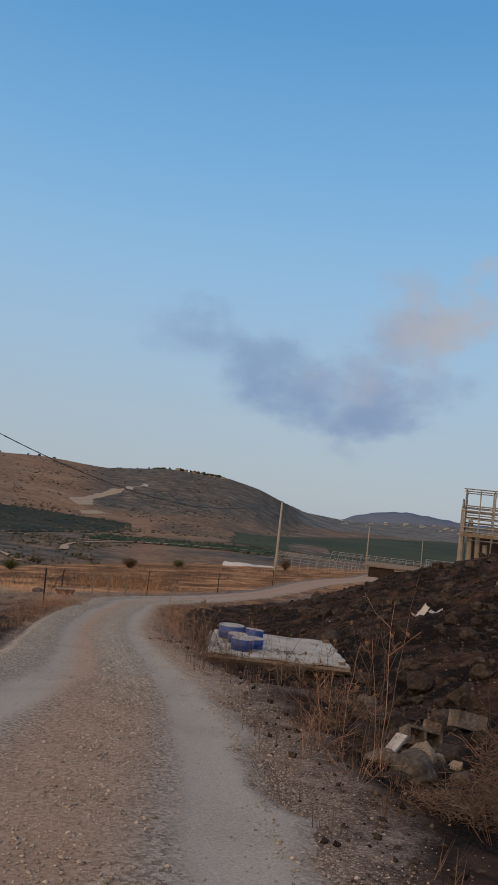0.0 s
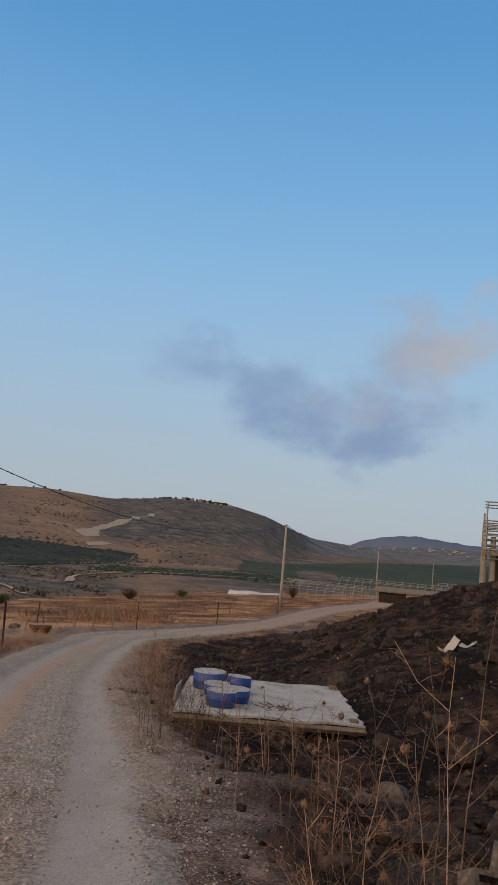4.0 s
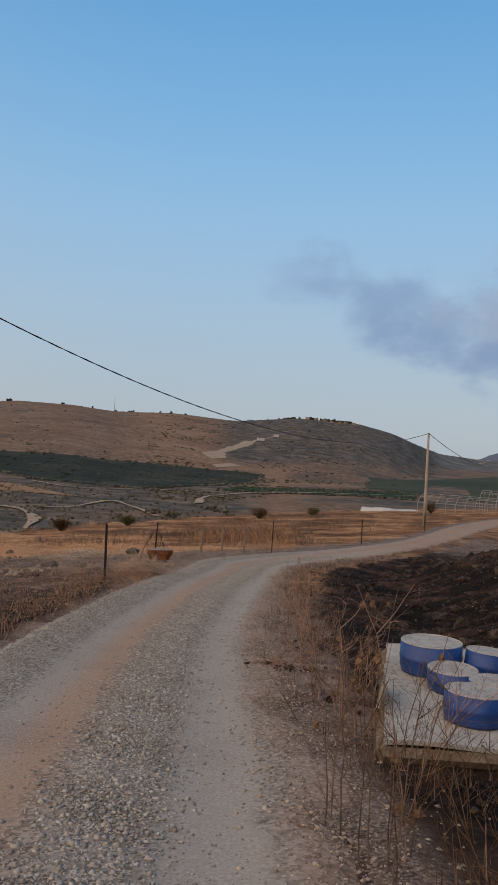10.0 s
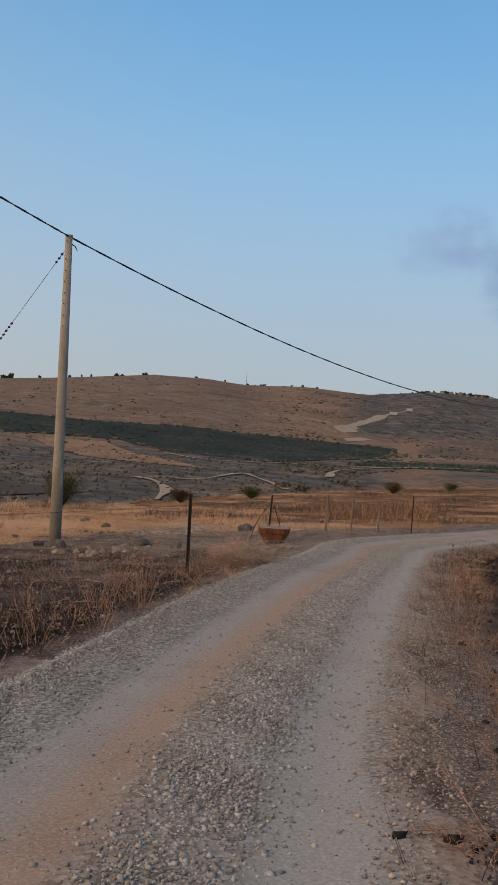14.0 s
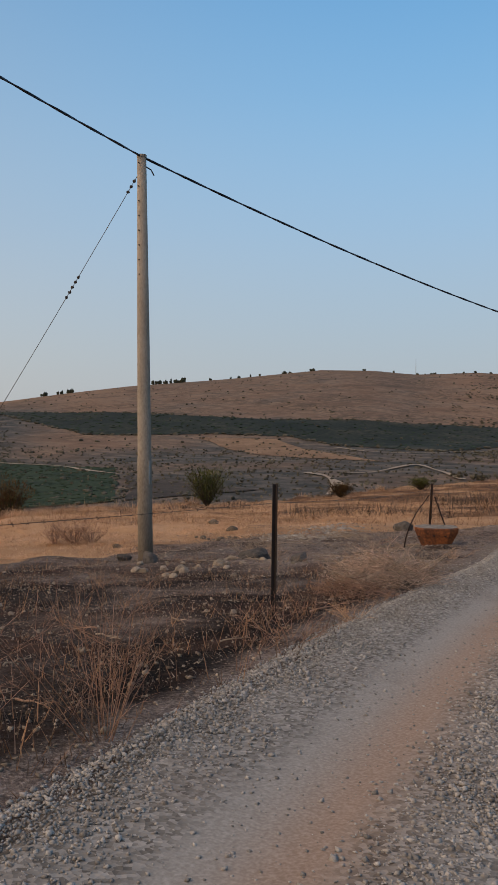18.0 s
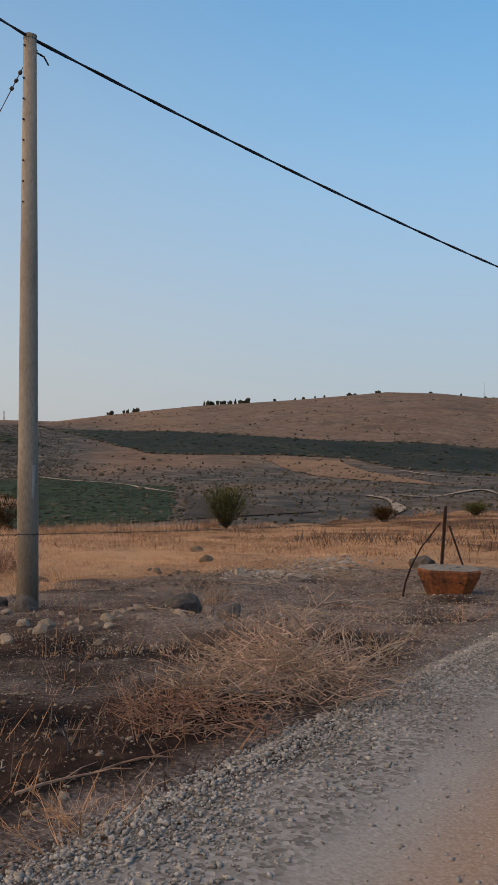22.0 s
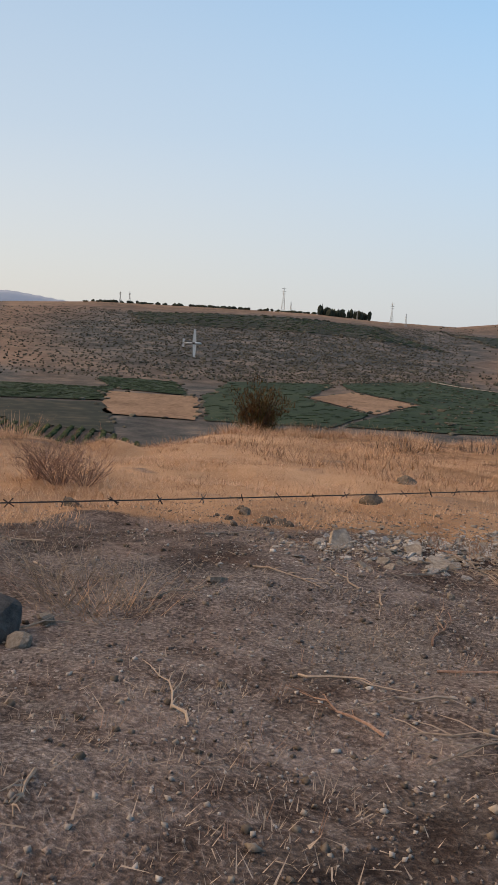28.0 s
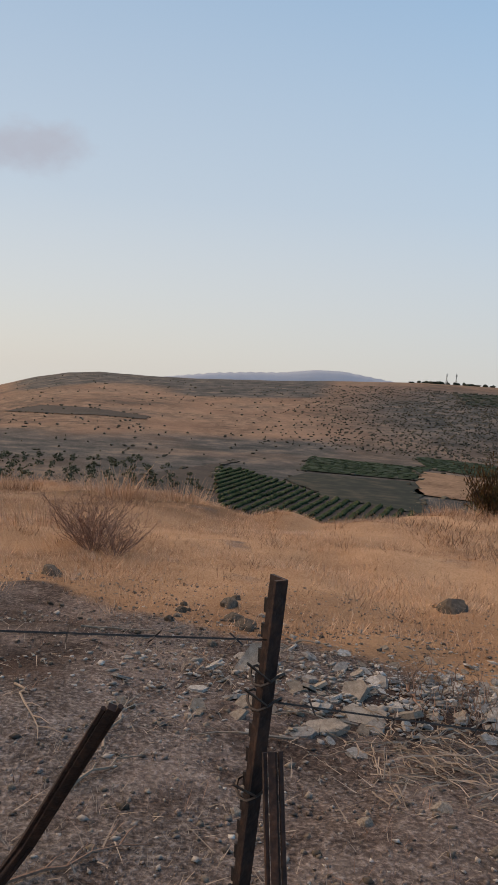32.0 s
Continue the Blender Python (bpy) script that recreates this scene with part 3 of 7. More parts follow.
def height(x, y):
    """The ground's height."""
    x, y = np.asarray(x, float), np.asarray(y, float)
    side, zed, half, along = road_frame(x, y)
    right, left = np.maximum(side - half, 0), np.maximum(-side - half, 0)
    bank = np.clip(0.37 * (right - 3.4), 0, 3.3) + 0.03 * np.maximum(right - 12, 0) - 0.16 * np.exp(-((right - 2.6) / 1.1) ** 2)
    bank = bank * np.clip((150 - y) / 60, 0, 1)
    z = zed + np.where(right > 0, bank, 0) - 0.075 * np.maximum(left - 0.4, 0)
    off = np.clip(np.maximum(right, left) / 1.5, 0, 1)
    z = z + off * (0.07 * rough(x, y, 1.9, 1) + 0.03 * rough(x, y, 0.7, 2)) + np.clip((right - 3) / 3, 0, 1) * 0.16 * rough(x, y, 1.3, 3)
    z = z + np.clip((right - 0.8) / 1.5, 0, 1) * (0.05 * rough(x, y, 0.42, 6) + 0.05 * rough(x, y, 0.8, 8)) * np.clip((70 - y) / 20, 0, 1)
    z = z + np.clip((left - 0.6) / 0.6, 0, 1) * (left < 12) * (0.022 * rough(x, y, 0.5, 9) + 0.03 * rough(x, y, 1.1, 14))
    z = z + 0.13 * berm(x, y) * np.clip((right - 0.1) / 0.5, 0, 1) - 0.24 * np.exp(-((x - 0.1) / 1.0) ** 2 - ((y - 14.7) / 1.1) ** 2) * np.clip((right - 0.4) / 0.6, 0, 1)
    dx, dy = x - HUB[0], y - HUB[1]
    r, th = np.hypot(dx, dy), np.degrees(np.arctan2(-dx, dy))
    f = np.array(FAR)
    brow, rv, rr, el = (np.interp(th, f[:, 0], f[:, k]) for k in (1, 2, 3, 4))
    brow = brow + 1.2 * rough(th, th * 0, 3.0, 5)
    top = 0.6 + rr * np.tan(np.radians(el))
    r0 = np.maximum(rv * 0.42, brow + 60)
    fall = np.clip((r - brow) / (r0 - brow), 0, 1)
    rise = np.clip((r - rv) / (rr - rv), 0, 1.6)
    hill = FLOOR + (top - FLOOR) * np.where(rise < 1, 0.45 * rise + 0.55 * np.sin(np.minimum(rise, 1) * math.pi / 2) ** 1.5, 1.0)
    hill = hill - 0.035 * np.maximum(r - rr, 0)
    hill = hill + 1.6 * rough(x, y, 90, 4) * np.clip(rise * 6, 0, 1) * np.clip((1 - rise) * 5, 0, 1)
    slope = 1 - (1 - fall) ** 1.35
    z = z + 0.26 * np.maximum(rough(x, y, 1.6, 31), 0) * np.exp(-((r - brow + 1.5) / 1.3) ** 2) * (th > 12) * (th < 100)
    z = z - 0.26 * np.exp(-((th - 61) / 3.6) ** 4) * np.clip((r - 17) / 5, 0, 1)
    far = np.where(r > rv, hill, z * (1 - slope) + FLOOR * slope)
    return np.where(r > brow, far, z)


# ---- shapes ----
class Shape:
    """Corners and faces that become one mesh."""

    def __init__(self):
        self.v, self.f = [], []

    def add(self, v, f):
        k = len(self.v)
        self.v.extend(tuple(p) for p in v)
        self.f.extend(tuple(i + k for i in q) for q in f)
        return self

    def box(self, centre, size, turn=(0, 0, 0), taper=1.0):
        m = pose(*centre, *turn)
        x, y, z = (s / 2 for s in size)
        v = [m @ Vector((a * x * (taper if c < 0 else 1), b * y * (taper if c < 0 else 1), c * z)) for c in (-1, 1) for a, b in ((-1, -1), (1, -1), (1, 1), (-1, 1))]
        return self.add(v, [(3, 2, 1, 0), (4, 5, 6, 7), (0, 1, 5, 4), (1, 2, 6, 5), (2, 3, 7, 6), (3, 0, 4, 7)])

    def tube(self, path, radii, sides=8, closed=True):
        path = [Vector(p) for p in path]
        if not hasattr(radii, "__len__"):
            radii = [radii] * len(path)
        v, f = [], []
        for i, p in enumerate(path):
            way = (path[min(i + 1, len(path) - 1)] - path[max(i - 1, 0)]).normalized()
            a = way.cross(Vector((0.31, 0.17, 0.93)) if abs(way.z) < 0.95 else Vector((1, 0.1, 0))).normalized()
            b = way.cross(a)
            for k in range(sides):
                t = 2 * math.pi * k / sides
                v.append(p + radii[i] * (a * math.cos(t) + b * math.sin(t)))
        for i in range(len(path) - 1):
            for k in range(sides):
                j = (k + 1) % sides
                f.append((i * sides + k, i * sides + j, (i + 1) * sides + j, (i + 1) * sides + k))
        if closed:
            f.append(tuple(range(sides))[::-1])
            f.append(tuple(range((len(path) - 1) * sides, len(path) * sides)))
        return self.add(v, f)

    def blob(self, centre, radius, rng, lumps=0.25, flat=1.0, detail=1):
        """An uneven lump."""
        v, f = BALLS[detail]
        n = len(v)
        seed = rng.random() * 50
        out = []
        for p in v:
            k = 1 + lumps * (noise.noise(Vector(p) * 1.1 + Vector((seed, seed * 0.7, 0))) * 1.5)
            out.append((centre[0] + p[0] * radius[0] * k, centre[1] + p[1] * radius[1] * k, centre[2] + p[2] * radius[2] * k * flat))
        return self.add(out, f)

    def blade(self, root, tip, width):
        r, t = Vector(root), Vector(tip)
        side = Vector((t.y - r.y, r.x - t.x, 0))
        side = side.normalized() * width / 2 if side.length > 1e-4 else Vector((width / 2, 0, 0))
        return self.add([r - side, r + side, t], [(0, 1, 2)])

    def mesh(self, name, material, smooth=False):
        me = bpy.data.meshes.new(name)
        me.from_pydata(self.v, [], self.f)
        me.materials.append(material)
        if smooth:
            me.polygons.foreach_set("use_smooth", [True] * len(me.polygons))
        me.update()
        return me


def ball(detail):
    bm = bmesh.new()
    bmesh.ops.create_icosphere(bm, subdivisions=detail + 1, radius=1)
    out = [tuple(v.co) for v in bm.verts], [tuple(v.index for v in f.verts) for f in bm.faces]
    bm.free()
    return out


BALLS = [ball(0), ball(1), ball(2)]


def part(name, shape, material, parent=None, label="", smooth=False):
    ob = new(name, shape.mesh(name, material, smooth))
    ob.parent = parent
    return tagged(ob, label)


def thing(name, label, category, at=(0, 0, 0), turn=(0, 0, 0), group="", kind=""):
    ob = new(name)
    ob.matrix_basis = pose(*at, *turn)
    return tagged(ob, label, category, group, kind)


RADII = np.concatenate([[0.02], np.arange(0.3, 48, 0.25), np.geomspace(48.4, 4880, 220)])
TURNS = np.linspace(0, 2 * math.pi, 901)[:-1]
PLAN_R, PLAN_T = np.meshgrid(RADII, TURNS, indexing="ij")
PLAN_X, PLAN_Y = HUB[0] - PLAN_R * np.sin(PLAN_T), HUB[1] + PLAN_R * np.cos(PLAN_T)
PLAN_Z = height(PLAN_X, PLAN_Y)
RINGS = RADII.tolist()


def ground_at(x, y):
    """The ground's height, from the table of its rings."""
    dx, dy = x - HUB[0], y - HUB[1]
    r, t = math.hypot(dx, dy), (math.atan2(-dx, dy) % (2 * math.pi)) / (2 * math.pi) * 900
    lo, hi = 0, len(RINGS) - 2
    while lo < hi:
        m = (lo + hi + 1) // 2
        if RINGS[m] <= r:
            lo = m
        else:
            hi = m - 1
    u = min(1.0, max(0.0, (r - RINGS[lo]) / (RINGS[lo + 1] - RINGS[lo])))
    k = int(t) % 900
    v, j = t - int(t), (k + 1) % 900
    a, b = PLAN_Z[lo, k] * (1 - v) + PLAN_Z[lo, j] * v, PLAN_Z[lo + 1, k] * (1 - v) + PLAN_Z[lo + 1, j] * v
    return float(a * (1 - u) + b * u)


def fuse(a, b, n=12, sag=0.0):
    """Points from a to b that hang through by sag."""
    a, b = Vector(a), Vector(b)
    return [a.lerp(b, i / n) - Vector((0, 0, 4 * sag * (i / n) * (1 - i / n))) for i in range(n + 1)]


# ---- ground ----
def bare(x, y):
    """Where the dry field shows bare soil: 0 to 1."""
    return np.clip((rough(x, y, 1.1, 33) - 0.30) / 0.4, 0, 1)


def build_ground():
    radii, turns = RADII, TURNS
    x, y, z = PLAN_X.ravel(), PLAN_Y.ravel(), PLAN_Z.ravel()
    side, zed, half, along = road_frame(x, y)
    right, left = np.maximum(side - half, 0), np.maximum(-side - half, 0)
    z = z - 0.10 * np.clip((half + 0.10 - np.abs(side)) / 0.3, 0, 1) * (np.hypot(x, y) < 400)
    nr, nt = len(radii), len(turns)
    i = np.arange((nr - 1) * nt)
    j = (i // nt) * nt + (i + 1) % nt
    faces = np.stack([i, i + nt, j + nt, j], 1)
    me = bpy.data.meshes.new("ground")
    me.vertices.add(len(x))
    me.vertices.foreach_set("co", np.stack([x, y, z], 1).ravel())
    me.loops.add(faces.size)
    me.loops.foreach_set("vertex_index", faces.ravel())
    me.polygons.add(len(faces))
    me.polygons.foreach_set("loop_start", np.arange(len(faces)) * 4)
    me.polygons.foreach_set("use_smooth", np.ones(len(faces), bool))
    me.update(calc_edges=True)
    r, th = np.hypot(x - HUB[0], y - HUB[1]), np.degrees(np.arctan2(HUB[0] - x, y - HUB[1]))
    f = np.array(FAR)
    brow = np.interp(th, f[:, 0], f[:, 1])
    edge = np.interp(y, [-40, 10, 30, 36.5, 38, 40, 43, 60], [9.3, 9.3, 9.6, 7.4, 6.5, 5.75, 3.0, 0.8]) + 0.35 * rough(x, y, 1.1, 26)
    grass = np.clip((left - edge) / 1.2 + 0.5, 0, 1)
    grass = grass - 0.40 * bare(x, y) * (left > 6)
    grass = np.maximum(grass, 0.62 * np.clip((y - 50) / 20, 0, 1) * (right > 0.5))
    grass = np.maximum(grass, 0.58 * np.exp(-((right - 0.7) / 0.7) ** 2) * np.clip((y - 24) / 6, 0, 1))
    burnt = np.clip((right - 0.35 - 0.25 * rough(x, y, 1.1, 12)) / 0.9, 0, 1) * np.clip((62 - y) / 18, 0.3, 1)
    # Burnt hollow before the panel, its shadow painted in as extra darkness.
    burnt = np.maximum(burnt, 0.9 * np.clip((right - 0.25) / 0.4, 0, 1) * np.exp(-((y - 15.6) / 1.7) ** 4))
    burnt = np.minimum(burnt, 1 - 0.45 * np.exp(-((x - 1.2) / 0.9) ** 2 - ((y - 10.6) / 2.2) ** 2))
    burnt = np.minimum(burnt, 1 - 0.62 * berm(x, y))
    patchy = np.clip(0.12 * np.exp(-((left - 0.8) / 0.9) ** 2) + 0.60 + 0.20 * rough(x, y, 1.3, 21), 0, 0.85)
    burnt = np.maximum(burnt, patchy * np.clip((35.5 - y) / 4.0, 0, 1) * np.clip((left - 0.05) / 0.4, 0, 1) * np.clip((9.6 - left) / 2.5, 0, 1))
    burnt = np.maximum(burnt, np.exp(-((left - 0.95) / 0.8) ** 2) * (0.62 + 0.34 * rough(x, y, 0.9, 22)) * np.clip(y - 31.5, 0, 1) * np.clip((37.6 - y) / 1.2, 0, 1))
    burnt = np.maximum(burnt, (0.28 + 0.06 * np.clip((y - 36) / 2, 0, 1)) * np.clip((y - 30) / 3, 0, 1) * np.clip((42 - y) / 2, 0, 1) * np.clip(left / 1.0, 0, 1))
    burnt = np.maximum(burnt, 0.62 * np.exp(-((x + 11.6) / 0.9) ** 2 - ((y - 39.2) / 1.6) ** 2))
    burnt = np.maximum(burnt, 0.55 * np.exp(-((x + 7.7) / 0.9) ** 2 - ((y - 34.9) / 1.3) ** 2))
    dust = np.exp(-(np.maximum(right, left) / 0.42) ** 2) * np.where(right > 0, 0.42, np.where(y < 33, np.where(y > 20, 0.15, 0.5), 0.9))
    dust = np.maximum(dust, 0.28 * np.clip((y - 32.5) / 2, 0, 1) * np.clip((43 - y) / 2, 0, 1) * (left > 0) * np.clip((5.5 - left) / 2, 0, 1))
    dust = np.maximum(dust, 0.62 * np.clip(rough(x, y, 1.5, 27) + 0.15, 0, 1) * np.clip((y - 32.5) / 2, 0, 1) * np.clip((39 - y) / 2, 0, 1) * np.clip(left - 0.8, 0, 1) * np.clip(6 - left, 0, 1))
    far = np.clip((r - brow - 30) / 60, 0, 1)
    rv, ridge = np.interp(th, f[:, 0], f[:, 2]), np.interp(th, f[:, 0], f[:, 3])
    slope = np.interp(th, [40, 47, 66, 77], [0, 1, 1, 0])
    dark = far * (slope * np.clip(1.1 - np.abs((r - rv) / (ridge - rv) - 0.40) * 1.5, 0, 1) + (1 - slope) * np.interp(th, [12, 18, 36, 43], [0.28, 0.46, 0.46, 0.28]))
    dark = np.maximum(dark, far * 0.72 * np.clip((14 - th) / 4, 0, 1) * np.clip((r - rv) / 200, 0, 1))
    dark = np.maximum(dark, far * (0.70 + 0.2 * rough(x, y, 45, 6)) * np.clip((rv * 1.25 - r) / (0.2 * rv), 0, 1) * np.clip((th - 4) / 6, 0, 1))
    dark = np.maximum(dark, far * 0.8 * np.clip((th - 73) / 3, 0, 1) * np.clip((97 - th) / 3, 0, 1) * np.clip(((r - rv) / (ridge - rv) - 0.52 - 0.16 * rough(x, y, 140, 4)) / 0.10, 0, 1))
    dark = np.maximum(dark, far * (0.56 + 0.2 * rough(x, y, 60, 7)) * np.clip((9 - th) / 4, 0, 1) * (th > -60))
    burnt = np.maximum(burnt, (0.44 + 0.16 * rough(x, y, 1.0, 24)) * np.clip((38.6 - y) / 1.5, 0, 1) * np.clip((y - 28) / 3, 0, 1) * np.clip((left - 3.2) / 1.2, 0, 1) * (left < 10))
    # The last mark holds the far ridge whose colour carries painted haze.
    for name, values in (("tangle", 0.72 * np.clip((y - 43) / 8, 0, 1)), ("grass", grass), ("burnt", burnt), ("dust", dust), ("far", far), ("dark", dark), ("remote_haze", np.clip((r - 1650) / 300, 0, 1) * np.clip((-1.5 - th) / 1.5, 0, 1))):
        a = me.attributes.new(name, "FLOAT", "POINT")
        a.data.foreach_set("value", values.astype(np.float32))
    me.materials.append(LAND)
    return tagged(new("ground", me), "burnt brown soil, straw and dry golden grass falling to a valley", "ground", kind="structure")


build_ground()


def ruts(a, y):
    """How deep the two wheel tracks are worn, across the road from -1 to 1; they draw apart at the start."""
    near = np.clip((13 - y) / 6, 0, 1)
    return np.exp(-((a + 0.26 + 0.36 * near) / 0.24) ** 2) + np.exp(-((a - 0.52 - 0.15 * near) / 0.17) ** 2)


def build_road():
    line = smooth_line(ROAD, 24)
    run = np.concatenate([[0], np.cumsum(np.hypot(*np.diff(line[:, :2], axis=0).T))])
    way = np.gradient(line[:, :2], axis=0)
    way = way / np.linalg.norm(way, axis=1)[:, None]
    across = np.linspace(-1, 1, 33)
    shape_v, track, warm, verge = [], [], [], []
    for p, w, s in zip(line, way, run):
        for a in across:
            wob = 0.16 * math.sin(s * 1.9 + 3 * a) + 0.10 * math.sin(s * 4.7 + a) + 0.07 * math.sin(s * 11.3)
            off = a * (p[3] + (0.30 if a > 0 else 0.10) + (1.0 if a > 0 else 0.5) * wob * max(0.0, min(1.0, (abs(a) - 0.55) / 0.35)))
            rut = float(ruts(a, p[1]))
            near = max(0.0, min(1.0, (13.5 - p[1]) / 4))
            z = p[2] + 0.035 - 0.03 * rut + 0.004 * math.sin(s * 5.1 + a * 9) * (1 - rut) - 0.10 * max(0, abs(a) - 0.80) / 0.2
            shape_v.append((p[0] + w[1] * off, p[1] - w[0] * off, z))
            verge.append(max(0.0, min(1.0, (abs(a) - (0.90 if a > 0 else 0.88)) / 0.2)))
            track.append(min(1.0, max(rut * 1.05, 0.42 * math.exp(-((a - 0.76) / 0.16) ** 2), 0.45 * near * math.exp(-((a - 0.12) / 0.34) ** 4), 0.95 * max(0.0, min(1.0, (p[1] - 38) / 10)))))
            warm.append(max(0.0, min(1.0, 0.95 * (1 - near) * math.exp(-((a + 0.13) / 0.17) ** 2) + near * math.exp(-((a - 0.10) / 0.34) ** 4) + 0.95 * max(0.0, min(1.0, (a - 0.66 - 0.13 * near) / 0.16)) + 0.75 * max(0.0, min(1.0, (p[1] - 40) / 14)))))
    n = len(across)
    faces = [(i * n + k, i * n + k + 1, (i + 1) * n + k + 1, (i + 1) * n + k) for i in range(len(line) - 1) for k in range(n - 1)]
    s = Shape().add(shape_v, faces)
    me = s.mesh("road", GRAVEL_ROAD, True)
    for name, values in (("track", track), ("warm", warm), ("verge", verge)):
        me.attributes.new(name, "FLOAT", "POINT").data.foreach_set("value", values)
    tagged(new("road", me), "pale gravel farm road with two dusty wheel tracks", "road", kind="structure")


build_road()


# ---- far fields, each a sheet laid on the valley ----
def drape(name, corners, material, label, category, lift=0.35, cell=14.0, kind="structure"):
    """A field with these corners in plan, laid on the ground."""
    bm = bmesh.new()
    worn = []
    for (ax, ay), (bx, by) in zip(corners, corners[1:] + corners[:1]):
        far_off = math.hypot(bx - ax, by - ay)
        for i in range(9):
            px, py = ax + (bx - ax) * i / 9, ay + (by - ay) * i / 9
            k = min(11.0, far_off * 0.035)
            worn.append((px + k * noise.noise(Vector((px * 0.09, py * 0.09, 1.3))), py + k * noise.noise(Vector((px * 0.09, py * 0.09, 7.7)))))
    face = bm.faces.new([bm.verts.new((x, y, 0)) for x, y in worn])
    if face.normal.z < 0:
        face.normal_flip()
    xs, ys = [c[0] for c in corners], [c[1] for c in corners]
    span = max(max(xs) - min(xs), max(ys) - min(ys))
    cell = max(cell, span / 30)
    for axis, lo, hi in ((0, min(xs), max(xs)), (1, min(ys), max(ys))):
        c = lo + cell
        while c < hi:
            co, no = [0, 0, 0], [0, 0, 0]
            co[axis], no[axis] = c, 1
            bmesh.ops.bisect_plane(bm, geom=bm.verts[:] + bm.edges[:] + bm.faces[:], plane_co=co, plane_no=no)
            c += cell
    for v in bm.verts:
        v.co.z = ground_at(v.co.x, v.co.y) + lift
    me = bpy.data.meshes.new(name)
    bm.normal_update()
    bm.to_mesh(me)
    bm.free()
    me.materials.append(material)
    return tagged(new(name, me), label, category, kind=kind)


VINES = [(-284, 74), (-282, 82), (-250, 91), (-228, 94), (-207, 112), (-178, 112), (-174, 88), (-203, 65), (-240, 68)]
FIELDS = (("field", [(-218, 43), (-246, 42), (-276, 62), (-318, 87), (-285, 73.5), (-240, 67.5), (-205, 64)], FIELD_EARTH, "dark ploughed earth beside the vineyard"),
          ("vineyard", VINES, FIELD_EARTH, "dark earth of a vineyard with green vine rows"),
          ("field", [(-227, 96), (-206, 114), (-208, 116), (-255, 132), (-272, 137), (-283, 104), (-265, 92)], FIELD_DARK, "dark field with traces of green in the valley"),
          ("field", [(-292, 104), (-278, 139), (-322, 160), (-345, 120)], FIELD_GREEN, "dark green vine field in the valley"),
          ("field", [(-243, 126), (-225, 148), (-286, 179), (-308, 152)], FIELD_STUBBLE, "bare tan stubble field in the valley"),
          ("field", [(-320, 159), (-292, 178), (-348, 200), (-368, 172)], FIELD_GREEN, "green vine field beside a stubble field"),
          ("field", [(-288, 182), (-224, 150), (-205, 180), (-230, 214), (-280, 222), (-335, 275), (-346, 226)], FIELD_GREEN, "green vine field in the valley"),
          ("field", [(-282, 225), (-231, 217), (-255, 256), (-302, 262)], FIELD_STUBBLE, "pale stubble field between green vines"),
          ("field", [(-338, 282), (-304, 265), (-256, 259), (-230, 220), (-206, 184), (-172, 238), (-258, 349), (-345, 352)], FIELD_GREEN, "deep green field on the valley floor"),
          ("field", [(-250, 352), (-172, 243), (-150, 292), (-216, 306)], FIELD_EARTH, "dark ploughed earth below the hill"),
          ("field", [(-345, 562), (-294, 584), (-160, 446), (-243, 464)], FIELD_STUBBLE, "tan stubble field on the lower slope"),
          ("orchard", [(-720, 700), (-520, 705), (-365, 700), (-200, 800), (-120, 830), (-110, 700), (-160, 545), (-292, 604), (-350, 585), (-425, 530)], FIELD_DARK, "dark green orchard on the foot of the hill"),
          ("orchard", [(-733, 340), (-660, 560), (-497, 500), (-617, 300)], FIELD_DARK, "dark belt of low trees under the ridge"),
          ("orchard", [(-115, 575), (-24, 605), (20, 600), (20, 690), (-28, 690), (-110, 640)], FIELD_GREEN, "green orchard strip in the valley"),
          ("field", [(-22, 730), (23, 700), (60, 690), (140, 760), (330, 1000), (640, 1700), (560, 2120), (300, 1640), (160, 1370), (90, 1170), (33, 1010), (-24, 960)], PLAIN_GREEN, "broad green plain of crops"),
          ("field", [(-520, -20), (-482, 16), (-474, 60), (-490, 62), (-545, 0)], FIELD_EARTH, "dark strip of ploughed earth on a bare slope"))
for name, corners, material, label in FIELDS:
    drape(name, corners, material, label, name)


def far_track(points, width, label):
    line = smooth_line(points, 8)
    way = np.gradient(line, axis=0)
    s = Shape()
    v = []
    for i, ((x, y), (a, b)) in enumerate(zip(line, way)):
        n = math.hypot(a, b)
        for k in (-0.5 * (0.7 + 0.4 * math.sin(i * 0.5)), 0.5 * (0.7 + 0.4 * math.sin(i * 0.37 + 2))):
            px, py = x + b / n * width * k, y - a / n * width * k
            v.append((px, py, ground_at(px, py) + 0.6))
    s.add(v, [(2 * i, 2 * i + 1, 2 * i + 3, 2 * i + 2) for i in range(len(line) - 1)])
    tagged(new("track", s.mesh("track", TRACK_DUST)), label, "dirt track", kind="structure")


far_track([(-166, 365), (-150, 350), (-132, 320), (-121, 286)], 4.5, "pale dirt track winding in the valley")
far_track([(-152, 372), (-141, 379), (-139, 430), (-118, 400), (-96, 362)], 3.5, "pale dirt track below the hill")
far_track([(-99, 450), (-104, 520), (-70, 600), (30, 660)], 5, "thin pale track along an orchard")
drape("quarry", [(-203, 924), (-202, 960), (-198, 982), (-197, 1040), (-189, 1126), (-176, 1130), (-174, 1090), (-182, 1053), (-184, 1010), (-187, 980), (-174, 916), (-184, 892)], TRACK_DUST, "pale quarry cut on the hillside", "quarry")
drape("quarry", [(-174, 848), (-162, 876), (-149, 870), (-167, 832)], TRACK_DUST, "pale spoil heap below the quarry", "quarry")
